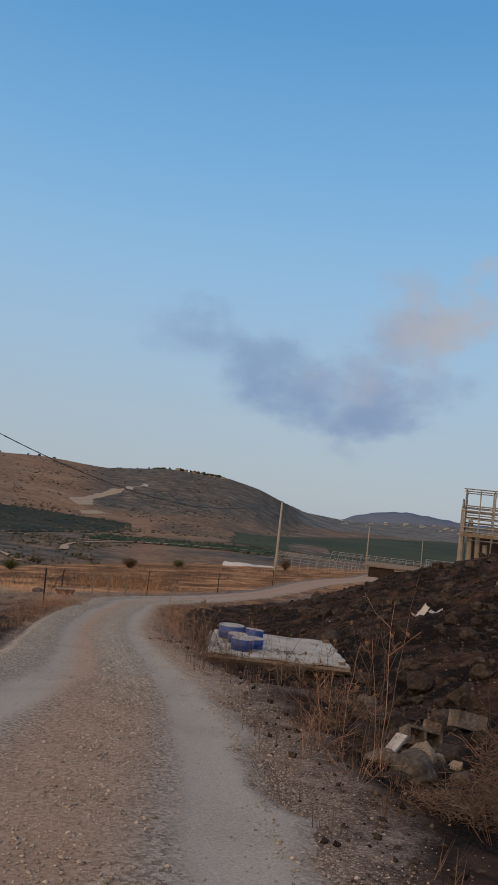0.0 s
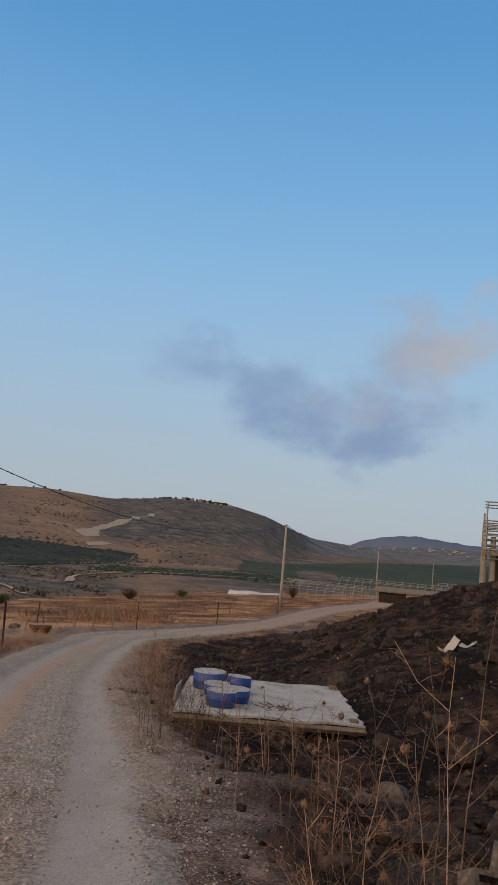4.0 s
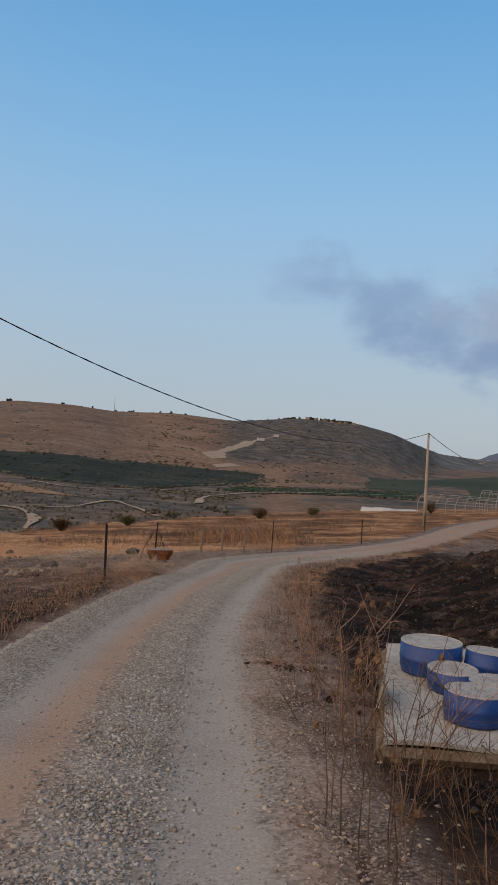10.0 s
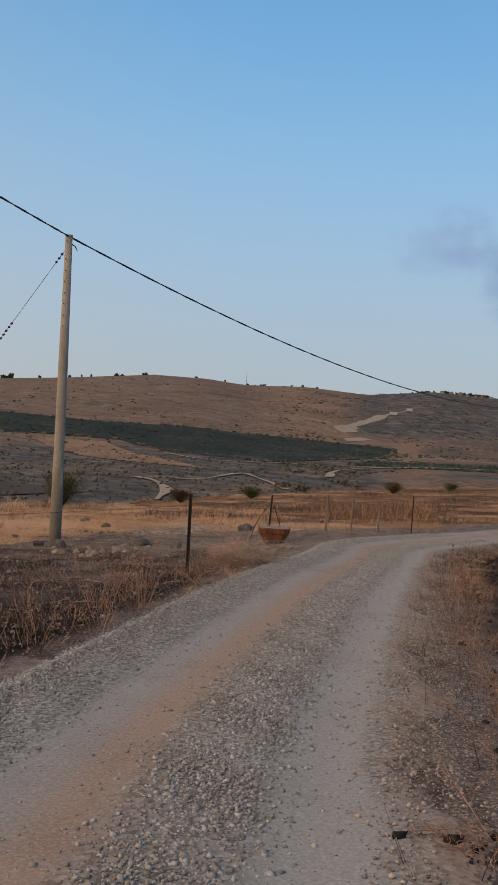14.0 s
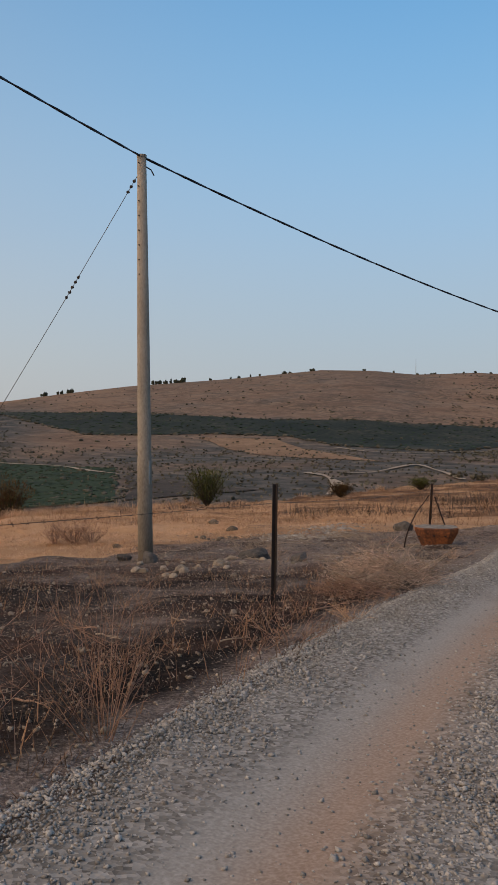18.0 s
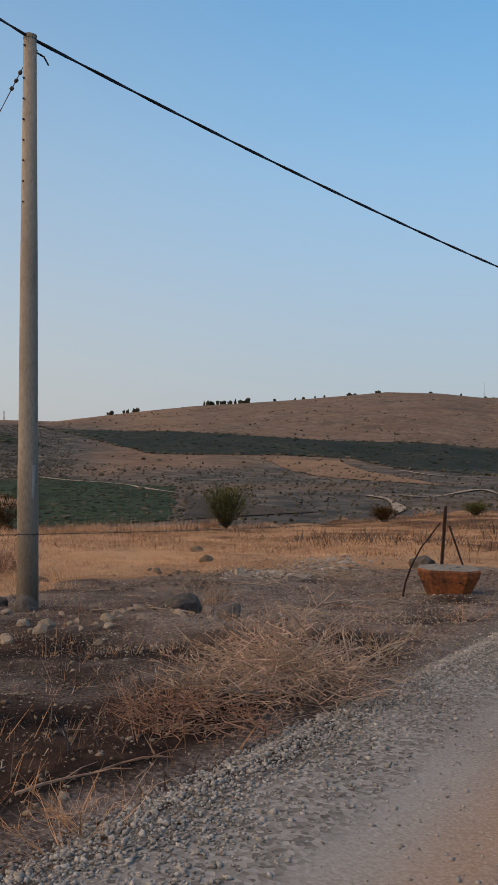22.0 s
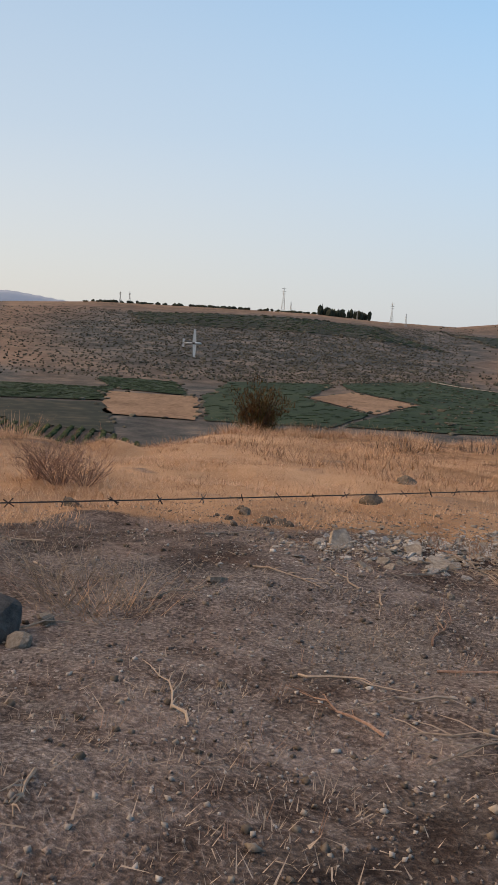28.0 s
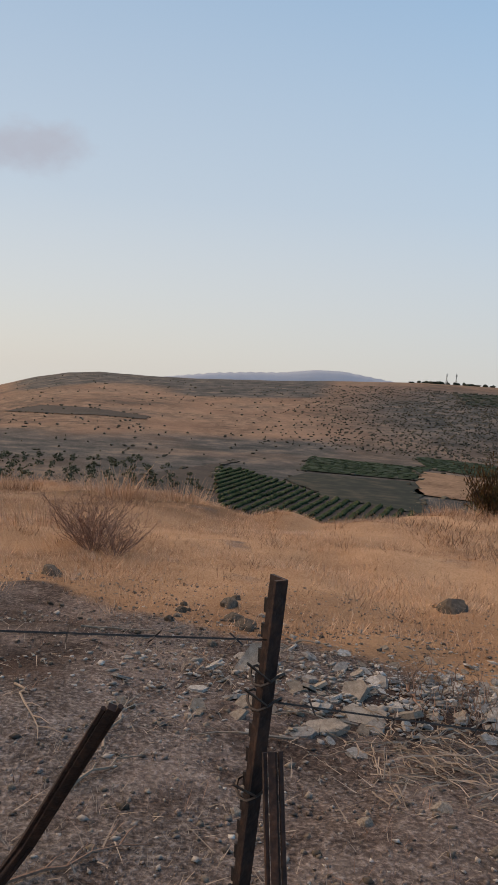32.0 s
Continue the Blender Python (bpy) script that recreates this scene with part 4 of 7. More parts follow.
far_track([(-180, 1120), (-168, 1180), (-163, 1222)], 6, "pale track climbing to the hilltop")
far_track([(-236, 560), (-190, 520), (-141, 545), (-105, 560), (-60, 600)], 3.5, "thin pale track across the valley floor")
far_track([(-345, 345), (-292, 346), (-262, 332), (-236, 322)], 3.5, "thin farm track above the vine field")


def quarry_sheds():
    for x, y, w in ((-172, 1145, 9), (-161, 1215, 7)):
        t = thing("hut", "small white hut beside the quarry", "hut", (x, y, ground_at(x, y)), (0, 0, 20), "huts by the quarry")
        part("wall", Shape().box((0, 0, 1.5), (w, 5, 4)), PLASTIC_FILM, t)
        part("roof", Shape().box((0, 0, 3.65), (w + 0.6, 5.6, 0.3)), GALVANISED, t)


quarry_sheds()


def hilltop_houses():
    rng = random.Random(19)
    for k in range(7):
        az = 2.4 + 0.5 * k + rng.uniform(-0.1, 0.1)
        r = 1640 + rng.uniform(-25, 10)
        x, y = HUB[0] - r * math.sin(radians(az)), HUB[1] + r * math.cos(radians(az))
        w, tall = rng.uniform(5, 9), rng.uniform(2.4, 3.4)
        t = thing("house", "small pale house among trees on the hilltop", "house", (x, y, ground_at(x, y) - 0.5), (0, 0, rng.uniform(-30, 30)), "houses on the hilltop")
        part("wall", Shape().box((0, 0, tall / 2), (w, 6, tall)), OLD_WOOD if k % 3 else BEIGE_PANEL, t)
        part("roof", Shape().add([(-w / 2, -3.3, tall), (w / 2, -3.3, tall), (w / 2, 3.3, tall), (-w / 2, 3.3, tall), (-w / 2, 0, tall + 1.4), (w / 2, 0, tall + 1.4)], [(0, 1, 5, 4), (2, 3, 4, 5), (0, 4, 3), (1, 2, 5), (0, 3, 2, 1)]), OLD_WOOD, t)


hilltop_houses()


def ridge_village():
    """Pale houses scattered over the far ridge."""
    rng = random.Random(23)
    for _ in range(26):
        az = rng.uniform(-15, -5.5)
        rv, rr = np.interp(az, [q[0] for q in FAR], [q[2] for q in FAR]), np.interp(az, [q[0] for q in FAR], [q[3] for q in FAR])
        r = rv + (rr - rv) * rng.uniform(0.35, 0.95)
        x, y = HUB[0] - r * math.sin(radians(az)), HUB[1] + r * math.cos(radians(az))
        w, tall = rng.uniform(6, 12), rng.uniform(3, 5)
        t = thing("house", "small pale house on the distant ridge", "house", (x, y, ground_at(x, y) - 0.6), (0, 0, rng.uniform(-30, 30)), "houses on the far ridge")
        part("wall", Shape().box((0, 0, tall / 2), (w, 7, tall)), BOARD_WHITE, t)
        part("roof", Shape().box((0, 0, tall + 0.2), (w + 0.6, 7.6, 0.4)), BEIGE_PANEL, t)


ridge_village()


def inside(x, y, poly):
    hit = False
    for (ax, ay), (bx, by) in zip(poly, poly[1:] + poly[:1]):
        if (ay > y) != (by > y) and x < (bx - ax) * (y - ay) / (by - ay) + ax:
            hit = not hit
    return hit


def build_crops():
    """Rows of vines on the green fields and shrubs along every field's edge."""
    rng = random.Random(14)
    rows, hedge = Shape(), Shape()
    for name, corners, material, label in FIELDS:
        xs, ys = [c[0] for c in corners], [c[1] for c in corners]
        if material == FIELD_GREEN or name == "orchard":
            big = max(xs) - min(xs) > 160
            for _ in range(1600 if big else 700):
                lane = round(rng.uniform(min(xs), max(xs)) / 4) * 4
                y = rng.uniform(min(ys), max(ys))
                x = lane + (0.25 * (y - min(ys))) % 4
                if inside(x, y, corners):
                    s = 1.3 if name == "orchard" else 0.75
                    rows.blob((x, y, ground_at(x, y) + 0.4), (s * rng.uniform(0.7, 1.3), s * rng.uniform(1.2, 2.4), s * rng.uniform(0.18, 0.34)), rng, 0.5, detail=0)
        for (ax, ay), (bx, by) in zip(corners, corners[1:] + corners[:1]):
            n = int(min(70, math.hypot(bx - ax, by - ay) / 4)) if name == "orchard" else int(min(12, math.hypot(bx - ax, by - ay) / 9))
            for _ in range(n):
                u = rng.random()
                x, y = ax + (bx - ax) * u + rng.gauss(0, 1.5), ay + (by - ay) * u + rng.gauss(0, 1.5)
                s = rng.uniform(0.35, 0.9) * (1.8 if name == "orchard" else 1)
                hedge.blob((x, y, ground_at(x, y) + s * 0.4), (s * 1.4, s * 1.4, s * 0.8), rng, 0.5, detail=0)
    tagged(new("crop_rows", rows.mesh("crop_rows", ORCHARD)), "rows of low dark green vines and orchard trees", "crops", kind="stuff")
    tagged(new("field_hedges", hedge.mesh("field_hedges", SCRUB)), "low dark shrubs along the field edges", "hedge", kind="stuff")


build_crops()


def build_vines():
    rng = random.Random(4)
    s = Shape()
    way, over = Vector((-0.9, 0.44)).normalized(), Vector((0.44, 0.9)).normalized()
    for k in range(-30, 31):
        for i in range(-60, 60):
            p = Vector((-230, 82)) + over * k * 2.9 + way * i * 1.5
            if inside(p.x, p.y, VINES):
                s.blob((p.x + rng.uniform(-0.3, 0.3), p.y + rng.uniform(-0.2, 0.2), ground_at(p.x, p.y) + 0.6), (0.85, 0.65, 0.65), rng, 0.4, detail=0)
    tagged(new("vine_rows", s.mesh("vine_rows", VINE_LEAF)), "rows of green grape vines", "vines", kind="stuff")


build_vines()


def build_scrub():
    """Low bushes and trees scattered over the hills."""
    rng = random.Random(11)
    s, trees = Shape(), Shape()
    f = np.array(FAR)

    def put(shape, az, r, size, tall):
        x, y = HUB[0] - r * math.sin(radians(az)), HUB[1] + r * math.cos(radians(az))
        z = ground_at(x, y)
        size, tall = size * 0.8, tall * 0.85
        for _ in range(1 if size < 1.3 else 2):
            shape.blob((x + rng.uniform(-0.5, 0.5) * size, y + rng.uniform(-0.5, 0.5) * size, z + tall * rng.uniform(0.25, 0.5)), (size * rng.uniform(0.5, 0.9), size * rng.uniform(0.5, 0.9), tall * 0.6), rng, 0.5, detail=0)

    def reach(az, u):
        rv, rr = np.interp(az, f[:, 0], f[:, 2]), np.interp(az, f[:, 0], f[:, 3])
        return rv + (rr - rv) * u

    for _ in range(12500):
        az = min(rng.uniform(45, 88), rng.uniform(48, 88))
        if rng.random() < (az - 69) / 12:
            continue
        put(s, az, reach(az, rng.uniform(0.02, 0.75)), rng.uniform(0.5, 1.5), rng.uniform(0.5, 1.1))
    for _ in range(420):
        az = rng.uniform(14, 47)
        put(s, az, reach(az, rng.uniform(-0.25, 0.98) ** 1.0), rng.uniform(0.9, 2.2), rng.uniform(0.9, 2.0))
    for _ in range(3600):
        az = rng.uniform(-3, 16)
        r = reach(az, rng.uniform(-0.3, 0.97))
        if float(rough(HUB[0] - r * math.sin(radians(az)), HUB[1] + r * math.cos(radians(az)), 55, 5)) > 0.12:
            put(s, az, r, rng.uniform(0.9, 3.0), rng.uniform(0.6, 1.6))
    for _ in range(260):
        az = rng.uniform(78, 99)
        put(s, az, reach(az, rng.uniform(-0.15, 0.9)), rng.uniform(0.7, 1.7), rng.uniform(0.6, 1.4))
    for _ in range(1700):
        az = rng.uniform(10, 48)
        put(s, az, rng.uniform(260, 560), rng.uniform(0.5, 1.6), rng.uniform(0.5, 1.4))
    for a, b, n, tall in ((33.2, 36.4, 34, 9), (40.6, 42.6, 12, 8), (2.6, 5.4, 44, 6), (5.4, 9.5, 14, 4), (51.5, 54.8, 46, 11), (55, 70, 90, 3.0), (20, 32, 14, 5), (12, 20, 8, 4)):
        for _ in range(n):
            az = rng.uniform(a, b)
            put(trees, az, reach(az, rng.uniform(0.97, 1.0)), rng.uniform(2.5, 5), tall * rng.uniform(0.6, 1.1))
    for x, y, tall in ((-98, 368, 3.5), (-93, 366, 4), (-88, 364, 3.5), (-84, 416, 3), (-80, 412, 3), (-101, 372, 2.5), (-74, 405, 2.5), (-110, 350, 2), (-70, 380, 2)):
        for _ in range(7):
            px, py = x + rng.gauss(0, 1.6), y + rng.gauss(0, 1.6)
            s.blob((px, py, ground_at(px, py) + tall * rng.uniform(0.15, 0.7)), (0.9, 0.9, 0.8), rng, 0.6, detail=0)
    for _ in range(420):                 # shrubs on the fall behind the field
        az = rng.uniform(-1, 20)
        put(s, az, rng.uniform(1.15, 2.6) * float(np.interp(az, f[:, 0], f[:, 1])), rng.uniform(0.5, 1.7), rng.uniform(0.4, 1.2))
    for _ in range(60):
        az = rng.uniform(83, 99)
        put(s, az, rng.uniform(270, 480), rng.uniform(0.5, 1.4), rng.uniform(0.6, 1.4))
    grove = Shape()
    for k in range(150):                 # rows of small trees in the bottom of the valley
        px, py = -232 - 5.4 * (k % 13) + rng.gauss(0, 0.9), 1 + 5.6 * (k // 13) + rng.gauss(0, 0.9)
        if rng.random() < 0.22:
            continue
        tall = rng.uniform(1.0, 2.3) * (1.25 if k % 13 < 2 else 1)
        for _ in range(16):
            qx, qy, e = px + rng.gauss(0, 0.34 * tall), py + rng.gauss(0, 0.34 * tall), rng.uniform(0.09, 0.2) * tall
            grove.blob((qx, qy, ground_at(qx, qy) + tall * rng.uniform(0.1, 0.85)), (e, e, e), rng, 0.7, detail=0)
    tagged(new("valley_grove", grove.mesh("valley_grove", OLIVE_LEAF)), "rows of small grey-green trees in the valley", "trees", kind="stuff")
    tagged(new("hillside_scrub", s.mesh("hillside_scrub", SCRUB)), "dark low bushes scattered over the hills", "scrub", kind="stuff")
    tagged(new("ridge_trees", trees.mesh("ridge_trees", TREE_LEAF)), "dark trees along the ridge line", "trees", kind="stuff")


build_scrub()


def far_mountain(az0, az1, r, peaks, material, label):
    """A distant mountain's bulk: bearings and elevations of its crest."""
    v = []
    n = 60
    az = np.linspace(az0, az1, n)
    el = np.interp(az, [p[0] for p in peaks], [p[1] for p in peaks]) + 0.03 * np.sin(az * 9)
    for depth, k in ((0, 0.0), (60, 0.75), (130, 0.93), (220, 1.0), (600, 0.0)):
        for a, e in zip(az, el):
            rr = r + depth
            z = FLOOR - 160 + (0.6 + (r + 220) * math.tan(radians(e)) - FLOOR + 160) * k
            v.append((HUB[0] - rr * math.sin(radians(a)), HUB[1] + rr * math.cos(radians(a)), z))
    f = [(i * n + k, i * n + k + 1, (i + 1) * n + k + 1, (i + 1) * n + k) for i in range(4) for k in range(n - 1)]
    tagged(new("mountain", Shape().add(v, f).mesh("mountain", material, True)), label, "mountain", kind="structure")


# Distant mountains, their blue haze painted into the base colour.
far_mountain(-30, -4, 3900, ((-30, 0.0), (-20, 0.2), (-13.2, 0.3), (-11, 0.5), (-9.6, 0.62), (-8, 0.45), (-6.5, 0.1), (-5.4, -0.35), (-4, -0.8)), BLUE_HAZE_HILL, "far mountain on the horizon, tinted blue for haze")
far_mountain(70, 90, 3900, ((70, 0.1), (72.3, 0.42), (74.5, 0.72), (76.3, 0.70), (78.5, 0.38), (80.5, 0.27), (83, 0.05), (86, -0.4), (90, -0.8)), PALE_HAZE_HILL, "mountain behind the ridge, paled blue for haze")


# ---- poles, cables, pylons ----
POLE = 7.1
P1, P2, P3 = (-12.6, 33.7, -2.2), (1.33, 79.2, -4.0), (19.04, 155, -6.2)
P0, P4 = (-8.2, -11.0, 1.95), (44, 236, -9.0)
for i, p in enumerate((P1, P2, P3, P0, P4)):
    t = thing("utility_pole", "round grey concrete utility pole standing in dry ground", "utility pole", (p[0], p[1], p[2] - 0.15), group="poles along the road")
    tall = POLE + 0.15
    part("shaft", Shape().tube([(0, 0, 0), (0, 0, tall * 0.27), (0, 0, tall * 0.28), (0, 0, tall * 0.6), (0, 0, tall)], [0.138, 0.127, 0.122, 0.108, 0.08], 16), CONCRETE, t, smooth=True)
    part("cap", Shape().tube([(0, 0, tall), (0, 0, tall + 0.05)], 0.086, 12), CONCRETE, t)
    b = Shape().tube([(0, -0.10, tall - 0.1), (0, 0.12, tall - 0.1)], 0.012, 6).tube([(0.0, 0.05, tall - 0.12), (0.08, 0.16, tall - 0.18), (0.12, 0.2, tall - 0.28)], 0.012, 6)
    part("bracket", b, DARK_IRON, t, "dark iron cable bracket")
    for k in range(7):
        part("step_bolt", Shape().tube([(0, -0.09, tall * (0.72 + 0.035 * k)), (0, -0.112, tall * (0.72 + 0.035 * k))], 0.012, 6), DARK_IRON, t)
    if i == 0:
        part("marker_strip", Shape().box((0.122, -0.02, tall * 0.24), (0.008, 0.05, 0.42)), WHITE_RIM, t, "pale marker strip")

for a, b, sag, girth in ((P0, P1, 0.75, 0.013), (P1, P2, 1.9, 0.0145), (P2, P3, 1.9, 0.02), (P3, P4, 1.6, 0.02)):
    s = Shape()
    a, b = Vector((*a[:2], a[2] + POLE + 0.02)), Vector((*b[:2], b[2] + POLE + 0.02))
    for k in range(2):
        pts = []
        for i, p in enumerate(fuse(a, b, 200, sag)):
            t = i * 0.9 + k * math.pi
            pts.append(p + Vector((0.009 * math.cos(t), 0, 0.009 * math.sin(t))))
        s.tube(pts, girth, 5)
    tagged(new("overhead_cable", s.mesh("overhead_cable", CABLE, True)), "black twisted overhead cable strung between the concrete poles", "cable", "cables along the road")

anchor = (-17.67, 32.67, ground_at(-17.67, 32.67))
head = (P1[0], P1[1], P1[2] + POLE - 0.18)
guy = thing("guy_wire", "thin steel guy wire with small insulators beside the pole", "wire")
part("strand", Shape().tube(fuse(head, anchor, 20, 0.08), 0.006, 5), WIRE, guy)
for u in (0.028, 0.04, 0.052, 0.245, 0.257, 0.269, 0.281, 0.293):
    c = Vector(head).lerp(Vector(anchor), u)
    c.z -= 0.32 * u * (1 - u)
    part("insulator", Shape().blob(c, (0.035, 0.02, 0.03), random.Random(int(u * 999)), 0.3), DARK_IRON, guy)


def pylon(az, r, tall, group="pylons on the ridge"):
    """A lattice power pylon far off."""
    x, y = HUB[0] - r * math.sin(radians(az)), HUB[1] + r * math.cos(radians(az))
    t = thing("power_pylon", "grey lattice power pylon on the distant ridge", "pylon", (x, y, ground_at(x, y) - 0.5), (0, 0, az), group)
    w = tall * 0.085
    for a, b in ((-1, -1), (1, -1), (1, 1), (-1, 1)):
        part("leg", Shape().tube([(a * w, b * w, 0), (a * w * 0.25, b * w * 0.25, tall * 0.6), (0, 0, tall)], [0.22, 0.2, 0.16], 4), GALVANISED, t)
    brace = Shape()
    for k in range(7):
        u, v = k * 0.085, (k + 1) * 0.085
        wu, wv = w * (1 - 1.25 * u), w * (1 - 1.25 * v)
        brace.tube([(-wu, -wu, u * tall), (wv, -wv, v * tall)], 0.1, 3).tube([(wu, -wu, u * tall), (-wv, -wv, v * tall)], 0.1, 3)
    part("bracing", brace, GALVANISED, t)
    for k in (0.72, 0.82, 0.92):
        part("cross_arm", Shape().box((0, 0, tall * k), (tall * 0.16, 0.3, 0.35)), GALVANISED, t)


for az, r, tall in ((50.1, 930, 24), (49.2, 960, 14), (57.1, 925, 27), (56.6, 960, 12), (67.6, 945, 12), (67.0, 945, 13), (52.3, 930, 10)):
    pylon(az, r, tall)
mast_x, mast_y = HUB[0] - 1500 * math.sin(radians(18.3)), HUB[1] + 1500 * math.cos(radians(18.3))
mast = thing("radio_mast", "thin grey radio mast on the hilltop", "mast", (mast_x, mast_y, ground_at(mast_x, mast_y) - 1))
part("mast_pole", Shape().tube([(0, 0, 0), (0, 0, 27)], [0.5, 0.2], 6), GALVANISED, mast)


# ---- fence ----
def angle_iron(length, width=0.05, thick=0.006):
    """An upright of angle iron, its foot at the origin."""
    return Shape().box((0, width / 2, length / 2), (thick, width, length)).box((width / 2, -thick / 2, length / 2), (width + thick, thick, length))


fence = thing("fence", "low fence of rusty iron posts and barbed wire", "fence")
POSTS = ((-6.2, 17.0, 1.15, 0, 0), (-7.012, 27.923, 1.187, -0.076, 0.193), (-5.68, 43.6, 1.2, 0.02, 0), (-2.62, 53.2, 1.2, 0, 0.03), (1.0, 70.0, 1.2, 0, 0))
for x, y, tall, dx, dy in POSTS:
    p = part("post", angle_iron(tall + 0.2, 0.030), DARK_IRON, fence, "rusty angle-iron post")
    p.matrix_basis = Matrix.Translation((x, y, ground_at(x, y))) @ Vector((dx, dy, tall)).to_track_quat("Z", "Y").to_matrix().to_4x4() @ pose(0, 0, -0.2, 0, 0, 35)
for x, y, tall in ((-8.0, 41.6, 1.1), (-7.3, 41.9, 1.05), (-6.6, 42.6, 1.0)):
    part("stake", Shape().tube([(x, y, ground_at(x, y) - 0.1), (x + 0.03, y, ground_at(x, y) + tall * 0.6), (x + 0.02, y, ground_at(x, y) + tall)], [0.035, 0.03, 0.028], 7), OLD_WOOD, fence, "weathered wooden stake")


def barbed(a, b, sag, rng):
    """A strand of barbed wire."""
    s = Shape()
    pts = fuse(a, b, 40, sag)
    s.tube(pts, 0.0019, 4)
    n = int((Vector(b) - Vector(a)).length / 0.13)
    for i in range(n):
        u = (i + 0.5) / n
        p = Vector(a).lerp(Vector(b), u) - Vector((0, 0, 4 * sag * u * (1 - u)))
        for k in range(2):
            d = Vector((rng.uniform(-1, 1), rng.uniform(-1, 1), rng.uniform(-1, 1))).normalized() * 0.014
            s.tube([p - d, p + d], 0.0016, 3)
    return s


wires = random.Random(8)


def top_of(i, drop):
    x, y, tall, dx, dy = POSTS[i]
    return (x + dx, y + dy, ground_at(x, y) + tall - drop)


CORNER = (-8.525, 37.48)
part("barbed_wire", barbed(top_of(0, 0.05), (-7.09, 28.1, -0.28), 0.04, wires), WIRE, fence)
part("barbed_wire", barbed((-7.09, 28.1, -0.28), (CORNER[0], CORNER[1], -1.06), 0.05, wires), WIRE, fence)
part("barbed_wire", barbed((CORNER[0], CORNER[1], -1.16), (-8.0, 41.6, ground_at(-8, 41.6) + 1.0), 0.05, wires), WIRE, fence)
part("barbed_wire", barbed((-6.6, 42.6, ground_at(-6.6, 42.6) + 0.95), top_of(2, 0.1), 0.04, wires), WIRE, fence)
part("barbed_wire", barbed(top_of(2, 0.1), top_of(3, 0.1), 0.10, wires), WIRE, fence)
part("barbed_wire", barbed(top_of(3, 0.1), top_of(4, 0.1), 0.15, wires), WIRE, fence)

corner = thing("corner_post", "rusty iron corner post with leaning struts and wire wraps", "fence post")
foot = ground_at(*CORNER)
lean = Vector((0.055, 0.055, 1.33)).to_track_quat("Z", "Y").to_matrix().to_4x4()
post = part("upright", Shape().box((0, 0, 0.665), (0.006, 0.036, 1.33)).box((0.012, 0.016, 0.665), (0.022, 0.005, 1.33)), RUST, corner)
post.matrix_basis = Matrix.Translation((CORNER[0] - 0.057, CORNER[1] - 0.055, -0.956 - 1.33)) @ lean @ pose(0, 0, 0, 0, 0, 166)
teeth = Shape()
for k in range(30):
    teeth.box((0, -0.021, 0.06 + k * 0.042), (0.0062, 0.008, 0.024), taper=0.7)
edge_of_post = part("notched_edge", teeth, DARK_IRON, corner, "toothed edge of the iron post")
edge_of_post.matrix_basis = post.matrix_basis.copy()


def channel(path, wide):
    """A bent strut of iron channel: a web with two raised edges."""
    s = Shape().tube(path, wide * 0.42, 4)
    for k in (-1, 1):
        s.tube([Vector(p) + Vector((0.35, 0.93, 0.25)) * wide * 0.62 * k for p in path], wide * 0.22, 5)
    return s


part("strut", channel([(-8.88, 36.85, -2.2), (-8.85, 36.89, -1.95), (-8.80, 36.97, -1.73), (-8.72, 37.10, -1.50), (-8.511, 37.231, -1.165)], 0.022), RUST, corner, "bent rusty channel strut")
part("strut", channel([(-8.10, 37.515, -2.25), (-8.29, 37.495, -1.72), (-8.475, 37.478, -1.22)], 0.020), RUST, corner, "leaning dark strut")
for z in (-1.12, -1.16, -1.31, -1.50, -1.62):
    ring = [(CORNER[0] + 0.042 * (z + 0.956) + 0.028 * math.cos(a), CORNER[1] + 0.042 * (z + 0.956) + 0.028 * math.sin(a), z + 0.01 * math.sin(2 * a)) for a in np.linspace(0, 2 * math.pi, 13)]
    part("wire_wrap", Shape().tube(ring, 0.0025, 4).tube([ring[0], (ring[0][0] + 0.06, ring[0][1] - 0.05, z + 0.05)], 0.002, 4), WIRE, corner)


